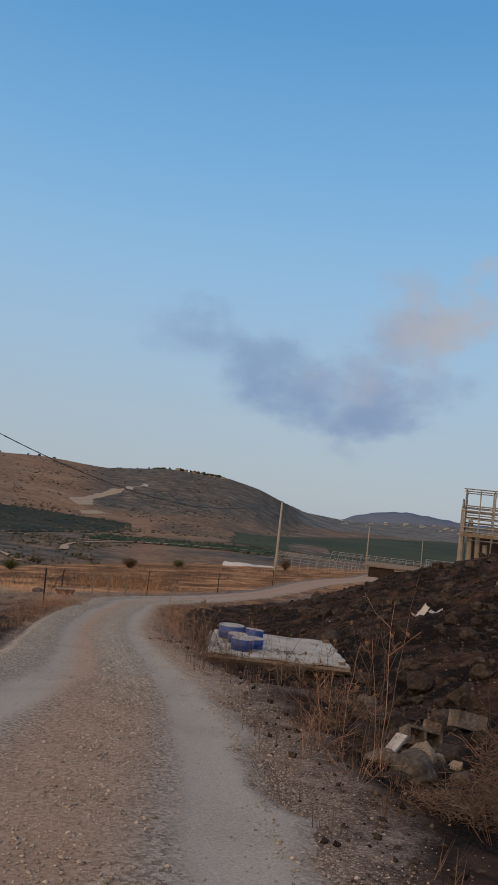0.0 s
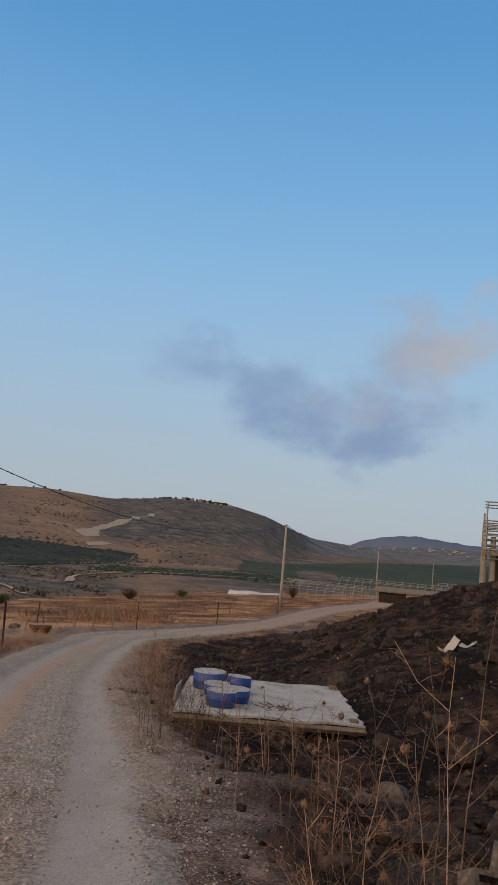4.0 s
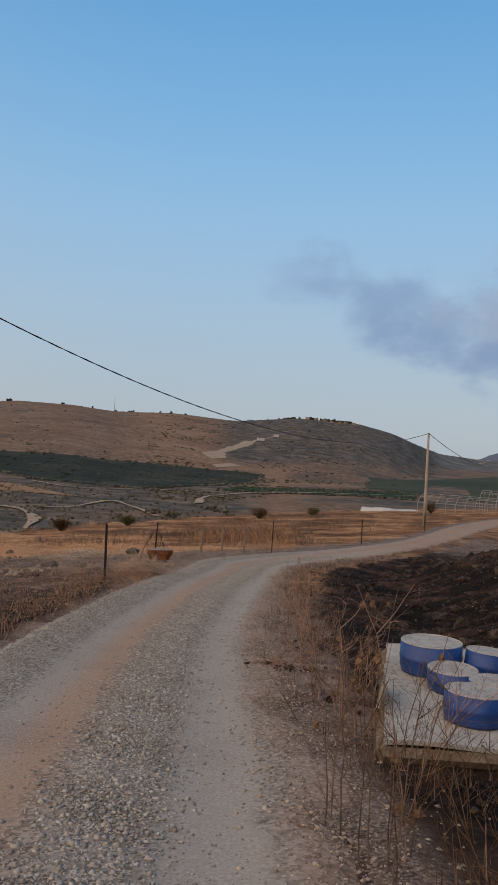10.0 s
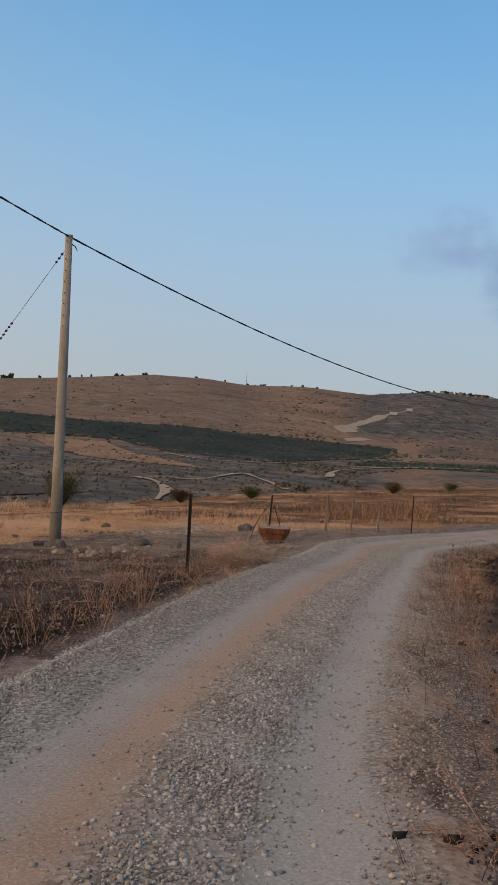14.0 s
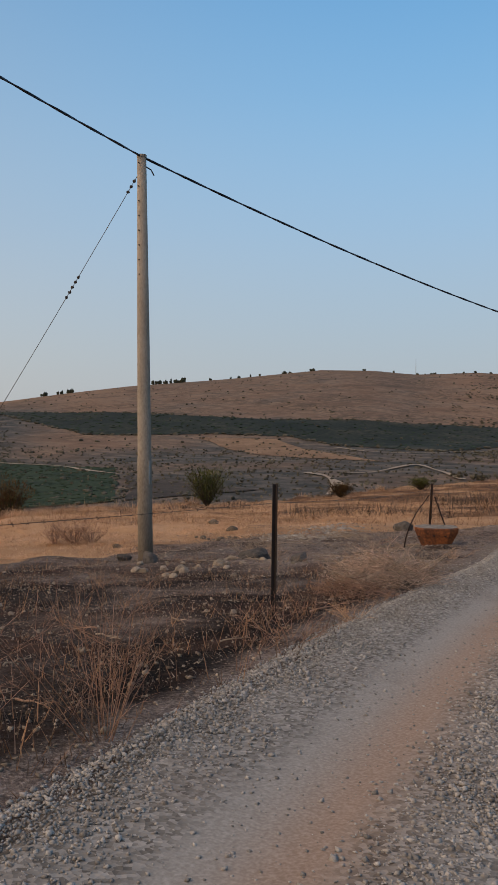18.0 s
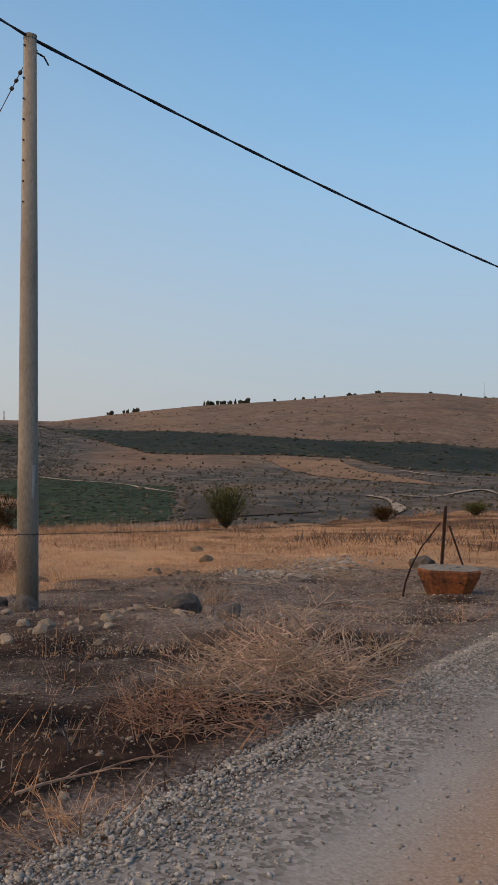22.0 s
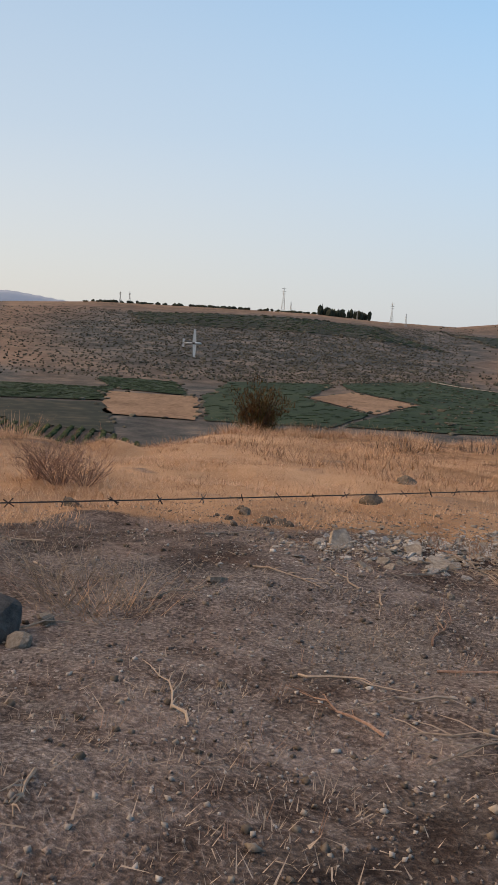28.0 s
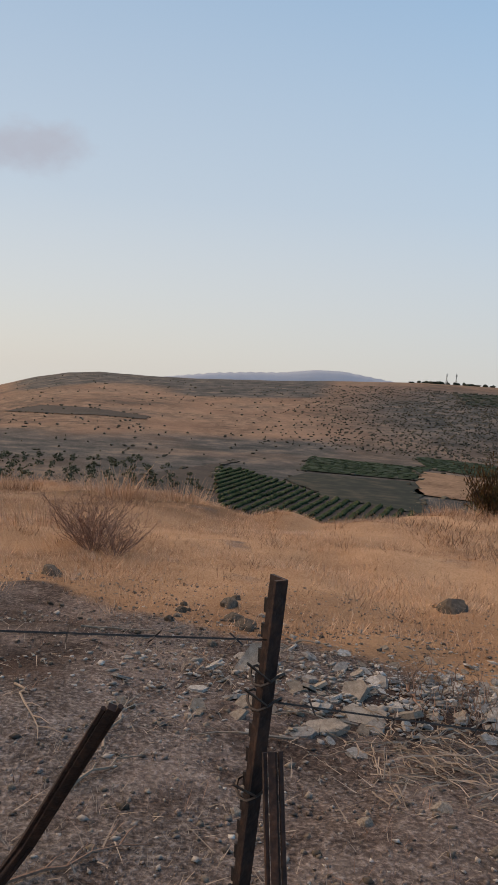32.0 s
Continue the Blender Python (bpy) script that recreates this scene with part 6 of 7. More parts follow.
def scatter_gravel():
    """Loose stones on the road's strips and edges, pebbles on the soil."""
    rng = np.random.default_rng(31)
    line = smooth_line(ROAD, 24)
    line = line[(line[:, 1] > 2) & (line[:, 1] < 44)]
    run = np.concatenate([[0], np.cumsum(np.hypot(*np.diff(line[:, :2], axis=0).T))])
    n = 240000
    s = rng.random(n) * run[-1]
    mid_x, mid_y, half_w = (np.interp(s, run, line[:, k]) for k in (0, 1, 3))
    kind = rng.random(n)                 # left edge, middle strip, right edge, strays
    a = np.where(kind < 0.44, np.abs(rng.normal(0, 0.29, n)) - 1.40 - 0.10 * rng.random(n), np.where(kind < 0.80, rng.normal(0.33, 0.19, n), np.where(kind < 0.92, rng.normal(1.44, 0.24, n), rng.uniform(-1.4, 1.5, n)))) * half_w / 1.33
    x, y = mid_x + a, mid_y + rng.normal(0, 0.05, n)
    side, zed, half, along = road_frame(x, y)
    c = side / (half + np.where(side < 0, 0.10, 0.3))
    rut = ruts(c, y)
    surface = zed + 0.035 - 0.03 * rut - 0.10 * np.clip(np.abs(side) / (half + 0.3) - 0.8, 0, 0.2) / 0.2
    z = np.maximum(surface, table_heights(x, y) - 0.1 * (np.abs(side) < half - 0.2))
    keep = ~((y > 32.2) & (side < -(half + 0.12)))
    near = np.clip((13.5 - y) / 4, 0, 1)
    keep &= ~((kind < 0.80) & (rng.random(n) < 0.72 * near)) & ~((rut > 0.6) & (rng.random(n) < 0.7 * near))
    sandy = ((kind >= 0.80) & (side > 0.9)) | ((kind >= 0.44) & (near > rng.random(n)))
    x, y, z, kind, sandy, n = x[keep], y[keep], z[keep], kind[keep], sandy[keep], int(keep.sum())
    r = np.minimum(0.026, 0.0076 * np.exp(rng.normal(0.12, 0.46, n))) * np.where(kind < 0.44, 0.86, np.where(kind < 0.80, 0.95, np.where(sandy & (y > 12), 0.86, 0.74)))
    pebbles("sandy_gravel", x[sandy], y[sandy], z[sandy] - 0.12 * r[sandy], r[sandy], SANDY_GRAVEL, "dusty tan gravel along the farm road", "gravel", 10, 0.7)
    x, y, z, r = x[~sandy], y[~sandy], z[~sandy], r[~sandy]
    pebbles("loose_gravel", x, y, z - 0.12 * r, r, GRAVEL, "loose pale gravel along the farm road", "gravel", 1, 0.7)
    n = 30000                            # clods of earth left of the road, of ash and rubble right of it
    y = rng.uniform(20, 43, n)
    x = np.interp(y, LINE[:, 1], LINE[:, 0]) - 1.55 - rng.random(n) ** 0.9 * 8.5
    pebbles("soil_clods", x, y, table_heights(x, y), np.minimum(0.022, 0.0055 * np.exp(rng.normal(0.1, 0.5, n))), SOIL_CLOD, "dry brown clods of earth", "earth clods", 5)
    n = 42000
    y = 3 + 44 * rng.random(n) ** 1.2
    x = np.interp(y, LINE[:, 1], LINE[:, 0]) + 1.75 + rng.random(n) ** 0.7 * 9
    pebbles("ash_clods", x, y, table_heights(x, y), np.minimum(0.06, 0.010 * np.exp(rng.normal(0.2, 0.65, n))), SOOT_CLOD, "sooty clods and small stones on the burnt bank", "rubble", 6)
    n = 3200
    u = rng.normal(0, 1, n)
    pebbles("slab_chips", -12.0 + rng.normal(0, 0.38, n) - 0.12 * u, 39.6 + 1.15 * u, table_heights(-12.0 + 0 * u, 39.6 + 1.15 * u), 0.011 * np.exp(rng.normal(0.2, 0.5, n)), SLATE, "chips of broken slab in the heap", "stone chips", 7, 0.35)
    n = 3600                             # larger clods and brown stones between them
    y = rng.uniform(20, 42.5, n)
    x = np.interp(y, LINE[:, 1], LINE[:, 0]) - 1.7 - rng.random(n) * 7.5
    pebbles("field_stones", x, y, table_heights(x, y), np.minimum(0.034, 0.012 * np.exp(rng.normal(0.1, 0.5, n))), FIELD_ROCK, "brown stones lying on burnt soil", "stones", 8, 0.6)
    for material, label, seed in ((SLATE, "grey stone chips on scorched soil", 11), (BANK_ROCK, "sooty stone chips on scorched soil", 12)):
        n = 1500
        x, y = rng.uniform(-14, -8.2, n), rng.normal(38.6, 1.8, n)
        pebbles("stone_chips", x, y, table_heights(x, y), np.minimum(0.032, 0.010 * np.exp(rng.normal(0.1, 0.5, n))), material, label, "stone chips", seed, 0.4)
    n = 9000
    left = rng.random(n) < 0.82
    y = np.where(left, rng.uniform(21, 43, n), rng.uniform(3, 40, n))
    mid = np.interp(y, LINE[:, 1], LINE[:, 0])
    x = np.where(left, mid - 1.5 - rng.random(n) ** 1.3 * 9, mid + rng.uniform(1.3, 8, n))
    r = np.minimum(0.05, 0.0085 * np.exp(rng.normal(0.1, 0.5, n)))
    m = 2600                             # pale pebbles on the scorched soil before the corner post
    px, py = -6.75 - 3.4 * rng.random(m) ** 1.3, rng.uniform(31.5, 37.5, m)
    pebbles("pale_pebbles", px, py, table_heights(px, py), np.minimum(0.018, 0.0062 * np.exp(rng.normal(0.1, 0.5, m))), PALE_PEBBLE, "pale pebbles on scorched soil beside the road", "pebbles", 9)
    pebbles("soil_pebbles", x, y, table_heights(x, y), r, LIMESTONE, "pale pebbles scattered on burnt soil", "pebbles", 2)


scatter_gravel()


def debris():
    """Dark clods dropped on the gravel beside the small heap of stems."""
    rng = np.random.default_rng(12)
    x, y = rng.normal(-2.42, 0.16, 60), rng.normal(19.5, 0.10, 60)
    pebbles("dropped_clods", x, y, table_heights(x, y) + 0.01, 0.018 * np.exp(rng.normal(0, 0.5, 60)), SOOT_CLOD, "dark clods dropped on the gravel edge", "earth clods", 13)


debris()


def bank_rubble():
    """Small rocks strewn over the burnt bank."""
    rng = random.Random(77)
    s = Shape()
    for _ in range(3000):
        y = 4 + 46 * rng.random() ** 1.1
        x = float(np.interp(y, LINE[:, 1], LINE[:, 0])) + 2.4 + rng.random() ** 0.8 * 10
        if -1.6 < x < 1.4 and 16 < y < 20.2:
            continue
        r = min(0.16, 0.045 * math.exp(rng.gauss(0.1, 0.5)))
        s.blob((x, y, ground_at_fast(x, y) + r * 0.15), (r * rng.uniform(0.8, 1.3), r * rng.uniform(0.7, 1.1), r * rng.uniform(0.5, 0.85)), rng, 0.6, detail=1)
    tagged(new("bank_rubble", s.mesh("bank_rubble", BASALT)), "sooty rubble strewn over the burnt bank", "rubble", kind="stuff")


bank_rubble()


# ---- dry grass ----
def tuft(shape, x, y, tall, spread, blades, rng, width=0.008, flop=0.0):
    z = ground_at_fast(x, y)
    one, v, f = rng.random, shape.v, shape.f
    for _ in range(blades):
        a, d = one() * 6.283, one() ** 0.5 * spread
        bx, by = x + d * math.cos(a), y + d * math.sin(a)
        h, lean = tall * (0.4 + 0.7 * one()), 0.1 + one() + flop
        c = a + 2.4 * one() - 1.2
        p, q, w = math.cos(c), math.sin(c), width * (0.35 + 0.4 * one())
        k = len(v)
        v.extend(((bx + q * w, by - p * w, z - 0.02), (bx - q * w, by + p * w, z - 0.02), (bx + h * lean * p, by + h * lean * q, z + h)))
        f.append((k, k + 1, k + 2))


def build_grass():
    rng = random.Random(41)
    gold, edge, farther, litter = Shape(), Shape(), Shape(), Shape()
    f = np.array(FAR)
    n = 0
    while n < 17000:                      # golden field left of the fence
        x, y = rng.uniform(-33, -11.5), rng.uniform(24, 62)
        az, r = math.degrees(math.atan2(HUB[0] - x, y - HUB[1])), math.hypot(x - HUB[0], y - HUB[1])
        brow = float(np.interp(az, f[:, 0], f[:, 1]))
        line = -13.3 - 0.55 * max(0, 37.5 - y) + (0.35 * (y - 40) if y > 40 else 0)
        if r > brow + 2 or x > line + rng.gauss(0, 0.25):
            continue
        if float(bare(x, y)) > 0.3 and rng.random() < 0.85:
            continue
        clump = 0.8 + 0.9 * max(0.0, float(rough(x, y, 1.4, 9)))
        if clump == 0.8 and rng.random() < 0.5:
            continue
        tuft(gold, x, y, rng.uniform(0.035, 0.10) * ((1.2 if 56 < az < 67 else 3.4 if rng.random() < 0.3 else 1.6) if r > brow - 2.0 else 1) * clump, 0.24, 18, rng, 0.0055, 0.6)
        n += 1
    for _ in range(4200):                # field past the bend
        x, y = rng.uniform(-30, 12), 43 + 107 * rng.random() ** 1.5
        side, half = x - float(np.interp(y, LINE[:, 1], LINE[:, 0])), 1.5
        if abs(side) < half + 0.5 or (side > 0 and y < 75):
            continue
        tuft(farther, x, y, rng.uniform(0.06, 0.22) * (1 + max(0.0, float(rough(x, y, 3.0, 4)))), 0.6, 12, rng, 0.018, 0.5)
    for _ in range(1700):                 # straw on the burnt soil left of the road
        x, y = rng.uniform(-13.5, -6.4), 42 - 20 * rng.random() ** 1.8
        z = ground_at_fast(x, y)
        for _ in range(4):
            a, d, u, v = rng.uniform(0, 6.283), 0.03 + 0.22 * rng.random() ** 3, rng.gauss(0, 0.15), rng.gauss(0, 0.15)
            litter.blade((x + u, y + v, z + 0.012), (x + u + d * math.cos(a), y + v + d * math.sin(a), z + rng.uniform(0.012, 0.05)), rng.uniform(0.004, 0.009))
    for _ in range(520):                 # straw along both edges
        y = rng.uniform(2, 44)
        side = rng.choice((-1, 1)) if y < 32 else 1
        i = int(np.argmin(np.abs(LINE[:, 1] - y)))
        x = LINE[i, 0] + side * (LINE[i, 3] + abs(rng.gauss(0.65, 0.4)))
        tuft(edge, x, y, rng.uniform(0.08, 0.3), 0.16, 9, rng, 0.007)
    for x, y, tall, spread, blades in ((-19.5, 36.4, 0.4, 0.6, 160), (-22, 46.5, 0.5, 0.5, 120), (-24.5, 49.8, 0.65, 0.5, 140),
                                       (-26, 39, 0.6, 0.6, 160), (-25, 37.6, 0.7, 0.6, 160), (-21.8, 35.0, 0.8, 0.7, 200)):
        tuft(gold, x, y, tall, spread, blades, rng, 0.010)
    for x, y, tall, spread, blades in ((-17.2, 37.2, 0.22, 0.7, 120), (-17.8, 37.0, 0.2, 0.5, 90), (-16.8, 37.6, 0.16, 0.5, 80)):
        tuft(gold, x, y, tall, spread, blades, rng, 0.006, 0.6)
    for x, y in ((-11.2, 35.3), (-11.0, 35.5)):
        tuft(gold, x, y, 0.26, 0.3, 50, rng, 0.004, 0.6)
    for _ in range(34):                  # ragged clumps along the brow
        az = rng.uniform(22, 92)
        if 56 < az < 67:
            continue
        brow = float(np.interp(az, f[:, 0], f[:, 1])) - rng.uniform(0.3, 2.2)
        x, y = HUB[0] - brow * math.sin(radians(az)), HUB[1] + brow * math.cos(radians(az))
        for _ in range(3):
            tuft(gold if rng.random() < 0.7 else farther, x + rng.gauss(0, 0.35), y + rng.gauss(0, 0.35), rng.uniform(0.2, 0.55), 0.30, 60, rng, 0.009, 0.2)
    for _ in range(420):                 # browner clumps among the gold
        x, y = rng.uniform(-27, -14), rng.uniform(33, 52)
        if x < -13.6 - 0.55 * max(0, 37.5 - y):
            tuft(farther, x, y, rng.uniform(0.04, 0.16), rng.uniform(0.12, 0.35), 22, rng, 0.006, 0.7)
    scrub = Shape()
    for _ in range(1300):                # dead red scrub in patches on that field
        x, y = rng.uniform(-26, 6), rng.uniform(46, 130)
        side = x - float(np.interp(y, LINE[:, 1], LINE[:, 0]))
        if side > -3.0 or float(rough(x, y, 7.0, 3)) < 0.05:
            continue
        tuft(scrub, x, y, rng.uniform(0.15, 0.55), 0.8, 30, rng, 0.02, 0.3)
    for _ in range(90):                  # the brush heap in the middle of it
        tuft(scrub, rng.gauss(-10.2, 2.6), rng.gauss(62, 2.0), rng.uniform(0.3, 0.85), 0.6, 34, rng, 0.02, 0.1)
    tagged(new("field_scrub", scrub.mesh("field_scrub", DRY_STALK)), "dead red-brown scrub in the dry field", "scrub", kind="stuff")
    for _ in range(900):                 # dry grass edging the road past the panel
        y = rng.uniform(22, 62)
        i = int(np.argmin(np.abs(LINE[:, 1] - y)))
        x = LINE[i, 0] + LINE[i, 3] + abs(rng.gauss(0.5, 0.35))
        tuft(edge, x, y, rng.uniform(0.04, 0.14), 0.25, 9, rng, 0.007, 0.3)
    for _ in range(520):                 # dry weeds on the dark soil along the fence
        y = rng.uniform(19, 33.5)
        x = float(np.interp(y, LINE[:, 1], LINE[:, 0])) - 1.5 - 7.5 * rng.random() ** 1.4
        tuft(farther, x, y, rng.uniform(0.05, 0.26), 0.2, 9, rng, 0.006, 0.4)
    matted, n = Shape(), 0
    while n < 800:                      # matted grey grass on the scorched soil before the corner post
        x, y = -6.9 - 6.2 * rng.random() ** 1.3, rng.uniform(31.5, 39.5)
        if float(rough(x, y, 1.2, 28)) < 0.05 + 0.25 * rng.random():
            continue
        tuft(matted, x, y, rng.uniform(0.015, 0.05), 0.09, 10, rng, 0.005, 1.2)
        n += 1
    tagged(new("matted_grass", matted.mesh("matted_grass", PALE_STRAW)), "matted pale dead grass on scorched soil", "dry grass", kind="stuff")
    sprig = Shape()
    for _ in range(900):                 # small dead sprigs on the soil
        x, y = rng.uniform(-13.6, -6.9), 41.5 - 14 * rng.random() ** 1.3
        tuft(sprig, x, y, rng.uniform(0.03, 0.11), 0.05, 7, rng, 0.004, 0.5)
    tagged(new("dead_sprigs", sprig.mesh("dead_sprigs", HEAP_STEM)), "small dead sprigs on burnt soil", "dry plants", kind="stuff")
    for _ in range(40):                  # reeds and dead stems before the far field
        tuft(farther, rng.gauss(-9.5, 2.0), rng.gauss(58, 2.5), rng.uniform(0.5, 1.1), 0.6, 26, rng, 0.025)
    tagged(new("golden_grass", gold.mesh("golden_grass", STRAW)), "dry golden grass on the slope past the fence", "dry grass", kind="stuff")
    tagged(new("field_grass", farther.mesh("field_grass", RED_STRAW)), "dry orange grass in the field past the bend", "dry grass", kind="stuff")
    tagged(new("straw_litter", litter.mesh("straw_litter", PALE_STRAW)), "pale straw lying on burnt soil", "straw", kind="stuff")
    tagged(new("straw", edge.mesh("straw", DRY_STALK)), "thin dry straw on burnt soil along the road", "straw", kind="stuff")


build_grass()


# ---- dry plants ----
def stem_path(root, tall, lean, turn, rng, n=6):
    x, y, z = root
    pts = []
    for i in range(n + 1):
        u = i / n
        pts.append((x + lean * u * u * math.cos(turn) + rng.uniform(-0.012, 0.012) * tall * (i > 0), y + lean * u * u * math.sin(turn) + rng.uniform(-0.012, 0.012) * tall * (i > 0), z + tall * u))
    return pts


def seed_head(tip, r, rng, stalk):
    """A round head bristling with dry spines."""
    b = Shape().blob(tip, (r * 0.6, r * 0.6, r * 0.6), rng, 0.3, detail=1)
    for _ in range(34):
        d = Vector((rng.gauss(0, 1), rng.gauss(0, 1), rng.gauss(0.2, 1))).normalized()
        b.blade(Vector(tip) + d * r * 0.4, Vector(tip) + d * r * rng.uniform(1.0, 1.4), r * 0.28)
    part("seed_head", b, SEED_HEAD, stalk, "round spiny seed head")


def grow(s, p, d, length, r, depth, rng):
    """A thin crooked twig with finer twigs along it."""
    bend = Vector((rng.gauss(0, 1), rng.gauss(0, 1), rng.gauss(0.2, 0.7))) * length * 0.10
    mid, tip = p + d * length * 0.5 + bend, p + d * length + bend * rng.uniform(-0.5, 1.2)
    s.tube([p, mid, tip], [r, r * 0.8, r * 0.4], 3, closed=False)
    if depth:
        for _ in range(4 if depth > 1 else 3):
            u = rng.uniform(0.25, 1.0)
            q = p.lerp(mid, u * 2) if u < 0.5 else mid.lerp(tip, u * 2 - 1)
            w = (d + Vector((rng.gauss(0, 0.75), rng.gauss(0, 0.75), rng.gauss(0.1, 0.5)))).normalized()
            grow(s, q, w, length * rng.uniform(0.22, 0.48), r * 0.62, depth - 1, rng)


def thistle(x, y, tall, stems, heads, rng, label, sprigs=4):
    """A dead thistle: branching stalks with round seed heads."""
    t = thing("dry_thistle", label, "dry plant", (x, y, ground_at(x, y) - 0.03), group="dry thistles beside the road")
    for _ in range(max(2, round(stems * 0.65))):
        a, h = rng.uniform(0, 6.283), tall * rng.uniform(0.6, 1.05)
        pts = stem_path((rng.gauss(0, 0.07), rng.gauss(0, 0.07), 0), h, rng.uniform(0.05, 0.35) * h, a, rng)
        wood = RED_TWIG if rng.random() < 0.35 else DRY_STALK
        stalk = part("stalk", Shape().tube(pts, [0.0042, 0.0037, 0.0032, 0.0028, 0.0024, 0.0019, 0.0012], 5), wood, t)
        tips = [pts[-1]]
        for _ in range(sprigs):
            k = rng.randint(1, 5)
            b, length = rng.uniform(0, 6.283), h * rng.uniform(0.10, 0.34)
            p = Vector(pts[k])
            tip = p + Vector((0.6 * math.cos(b), 0.6 * math.sin(b), rng.uniform(0.3, 0.9))) * length
            mid = (p + tip) / 2 + Vector((rng.uniform(-1, 1), rng.uniform(-1, 1), -1)) * length * 0.06
            s = Shape().tube([p, mid, tip], [0.0024, 0.0020, 0.0012], 4)
            for _ in range(4):
                q = mid.lerp(tip, rng.uniform(-0.6, 0.8))
                grow(s, q, Vector((rng.uniform(-1, 1), rng.uniform(-1, 1), rng.uniform(-0.2, 1))).normalized(), length * rng.uniform(0.2, 0.5), 0.0013, 1, rng)
            part("sprig", s, wood, stalk)
            tips.append(tuple(tip))
        for tip in tips:
            if rng.random() < heads * 0.42:
                seed_head(tip, rng.uniform(0.022, 0.036), rng, stalk)


plants = random.Random(51)
for x, y, tall, stems, heads in ((0.47, 8.35, 1.72, 6, 0.5), (0.40, 8.5, 1.5, 4, 0.6), (0.05, 8.8, 0.95, 5, 0.2), (0.15, 10.4, 0.9, 4, 0.35), (-0.28, 11.2, 0.95, 4, 0.3), (1.75, 9.3, 1.15, 2, 0.6), (0.62, 11.4, 1.3, 2, 1.0), (-0.05, 11.6, 0.9, 2, 0.9),
                                 (-1.33, 14.54, 1.15, 7, 0.25), (-1.28, 14.75, 1.2, 5, 0.4), (-0.74, 14.56, 1.25, 3, 0.9), (-0.45, 14.5, 1.3, 3, 0.9), (-0.05, 14.2, 1.2, 2, 0.9),
                                 (-1.5, 15.0, 0.95, 4, 0.6), (-1.45, 16.1, 1.05, 4, 0.8), (-1.6, 16.9, 0.9, 4, 0.6), (-1.85, 17.9, 0.8, 5, 0.4), (-2.2, 20.2, 0.75, 5, 0.4),
                                 (-2.3, 21.8, 0.7, 5, 0.5), (0.25, 12.0, 1.15, 2, 0.8), (0.55, 13.2, 1.15, 2, 0.8), (0.1, 13.6, 1.2, 2, 0.8), (-2.6, 24.0, 0.7, 5, 0.4), (-3.0, 28.5, 0.6, 5, 0.5), (-3.5, 33.0, 0.6, 5, 0.4)):
    thistle(x, y, tall, stems, heads, plants, "dead brown thistle with round seed heads beside the road", 2 if 13 < y < 14.9 and x > -1 else 4)


def weed(x, y, wide, tall, stems, rng, material, label, thick=0.0036):
    """A dead many-branched weed."""
    t = thing("dry_weed", label, "dry plant", (x, y, ground_at(x, y) - 0.02), group="dry weeds beside the road")
    for _ in range(stems):
        a, out = rng.uniform(0, 6.283), rng.random() ** 0.7
        root = Vector((0.18 * wide * out * math.cos(a), 0.18 * wide * out * math.sin(a), 0))
        h = tall * rng.uniform(0.55, 1.0)
        d = Vector((0.85 * wide * out * math.cos(a), 0.85 * wide * out * math.sin(a), h))
        s = Shape()
        grow(s, root, d.normalized(), d.length, thick, 2, rng)
        part("stem", s, material, t)


weeds = random.Random(57)
for k in range(24):                      # scorched weeds and grass round the rubble
    x, y = weeds.gauss(0.4, 0.45), weeds.uniform(6.4, 12.5)
    weed(x, y, weeds.uniform(0.3, 0.6), weeds.uniform(0.12, 0.42), weeds.randint(4, 8), weeds, RED_TWIG if k % 2 else BURNT_STALK, "scorched dry weed beside the rubble", 0.0024)
for x, y, wide, tall, stems in ((-6.15, 24.45, 0.60, 0.70, 30), (-6.35, 24.75, 0.5, 0.55, 16), (-6.07, 23.35, 0.5, 0.74, 20), (-6.3, 22.6, 0.5, 0.6, 12), (-6.42, 27.1, 0.6, 0.36, 22), (-6.55, 26.75, 0.5, 0.30, 9),
                                (-6.29, 26.04, 0.3, 0.50, 4), (-6.94, 25.3, 0.5, 0.45, 7), (-7.0, 29.3, 0.45, 0.34, 8), (-5.75, 20.4, 0.5, 0.45, 7), (-6.4, 19.6, 0.6, 0.5, 7), (-7.6, 22.3, 0.6, 0.45, 6), (-8.2, 25.6, 0.5, 0.4, 6),
                                (-12.9, 33.9, 0.5, 0.45, 8), (-13.2, 33.0, 0.5, 0.35, 7)):
    weed(x, y, wide, tall, max(4, stems * 2 // 3), weeds, RED_TWIG, "dead reddish many-branched weed on burnt soil", 0.0027)
for x, y, wide, tall in ((-11.15, 35.35, 0.6, 0.42), (-11.35, 35.2, 0.5, 0.5), (-11.0, 35.6, 0.4, 0.3)):
    weed(x, y, wide, tall, 14, weeds, PALE_STRAW, "pale dry weed on scorched soil", 0.003)
for x, y in ((-6.33, 28.15), (-6.39, 28.35), (-7.25, 34.55)):
    weed(x, y, 0.32, 0.16, 14, weeds, STRAW, "small tuft of orange dry grass at the road edge", 0.0016)
for x, y, wide, tall, stems in ((-17.2, 37.2, 0.62, 0.58, 60), (-17.7, 37.05, 0.5, 0.46, 40), (-16.85, 37.4, 0.45, 0.38, 30)):
    weed(x, y, wide, tall, stems, weeds, RED_TWIG, "round brown dead bush in dry golden grass", 0.004)
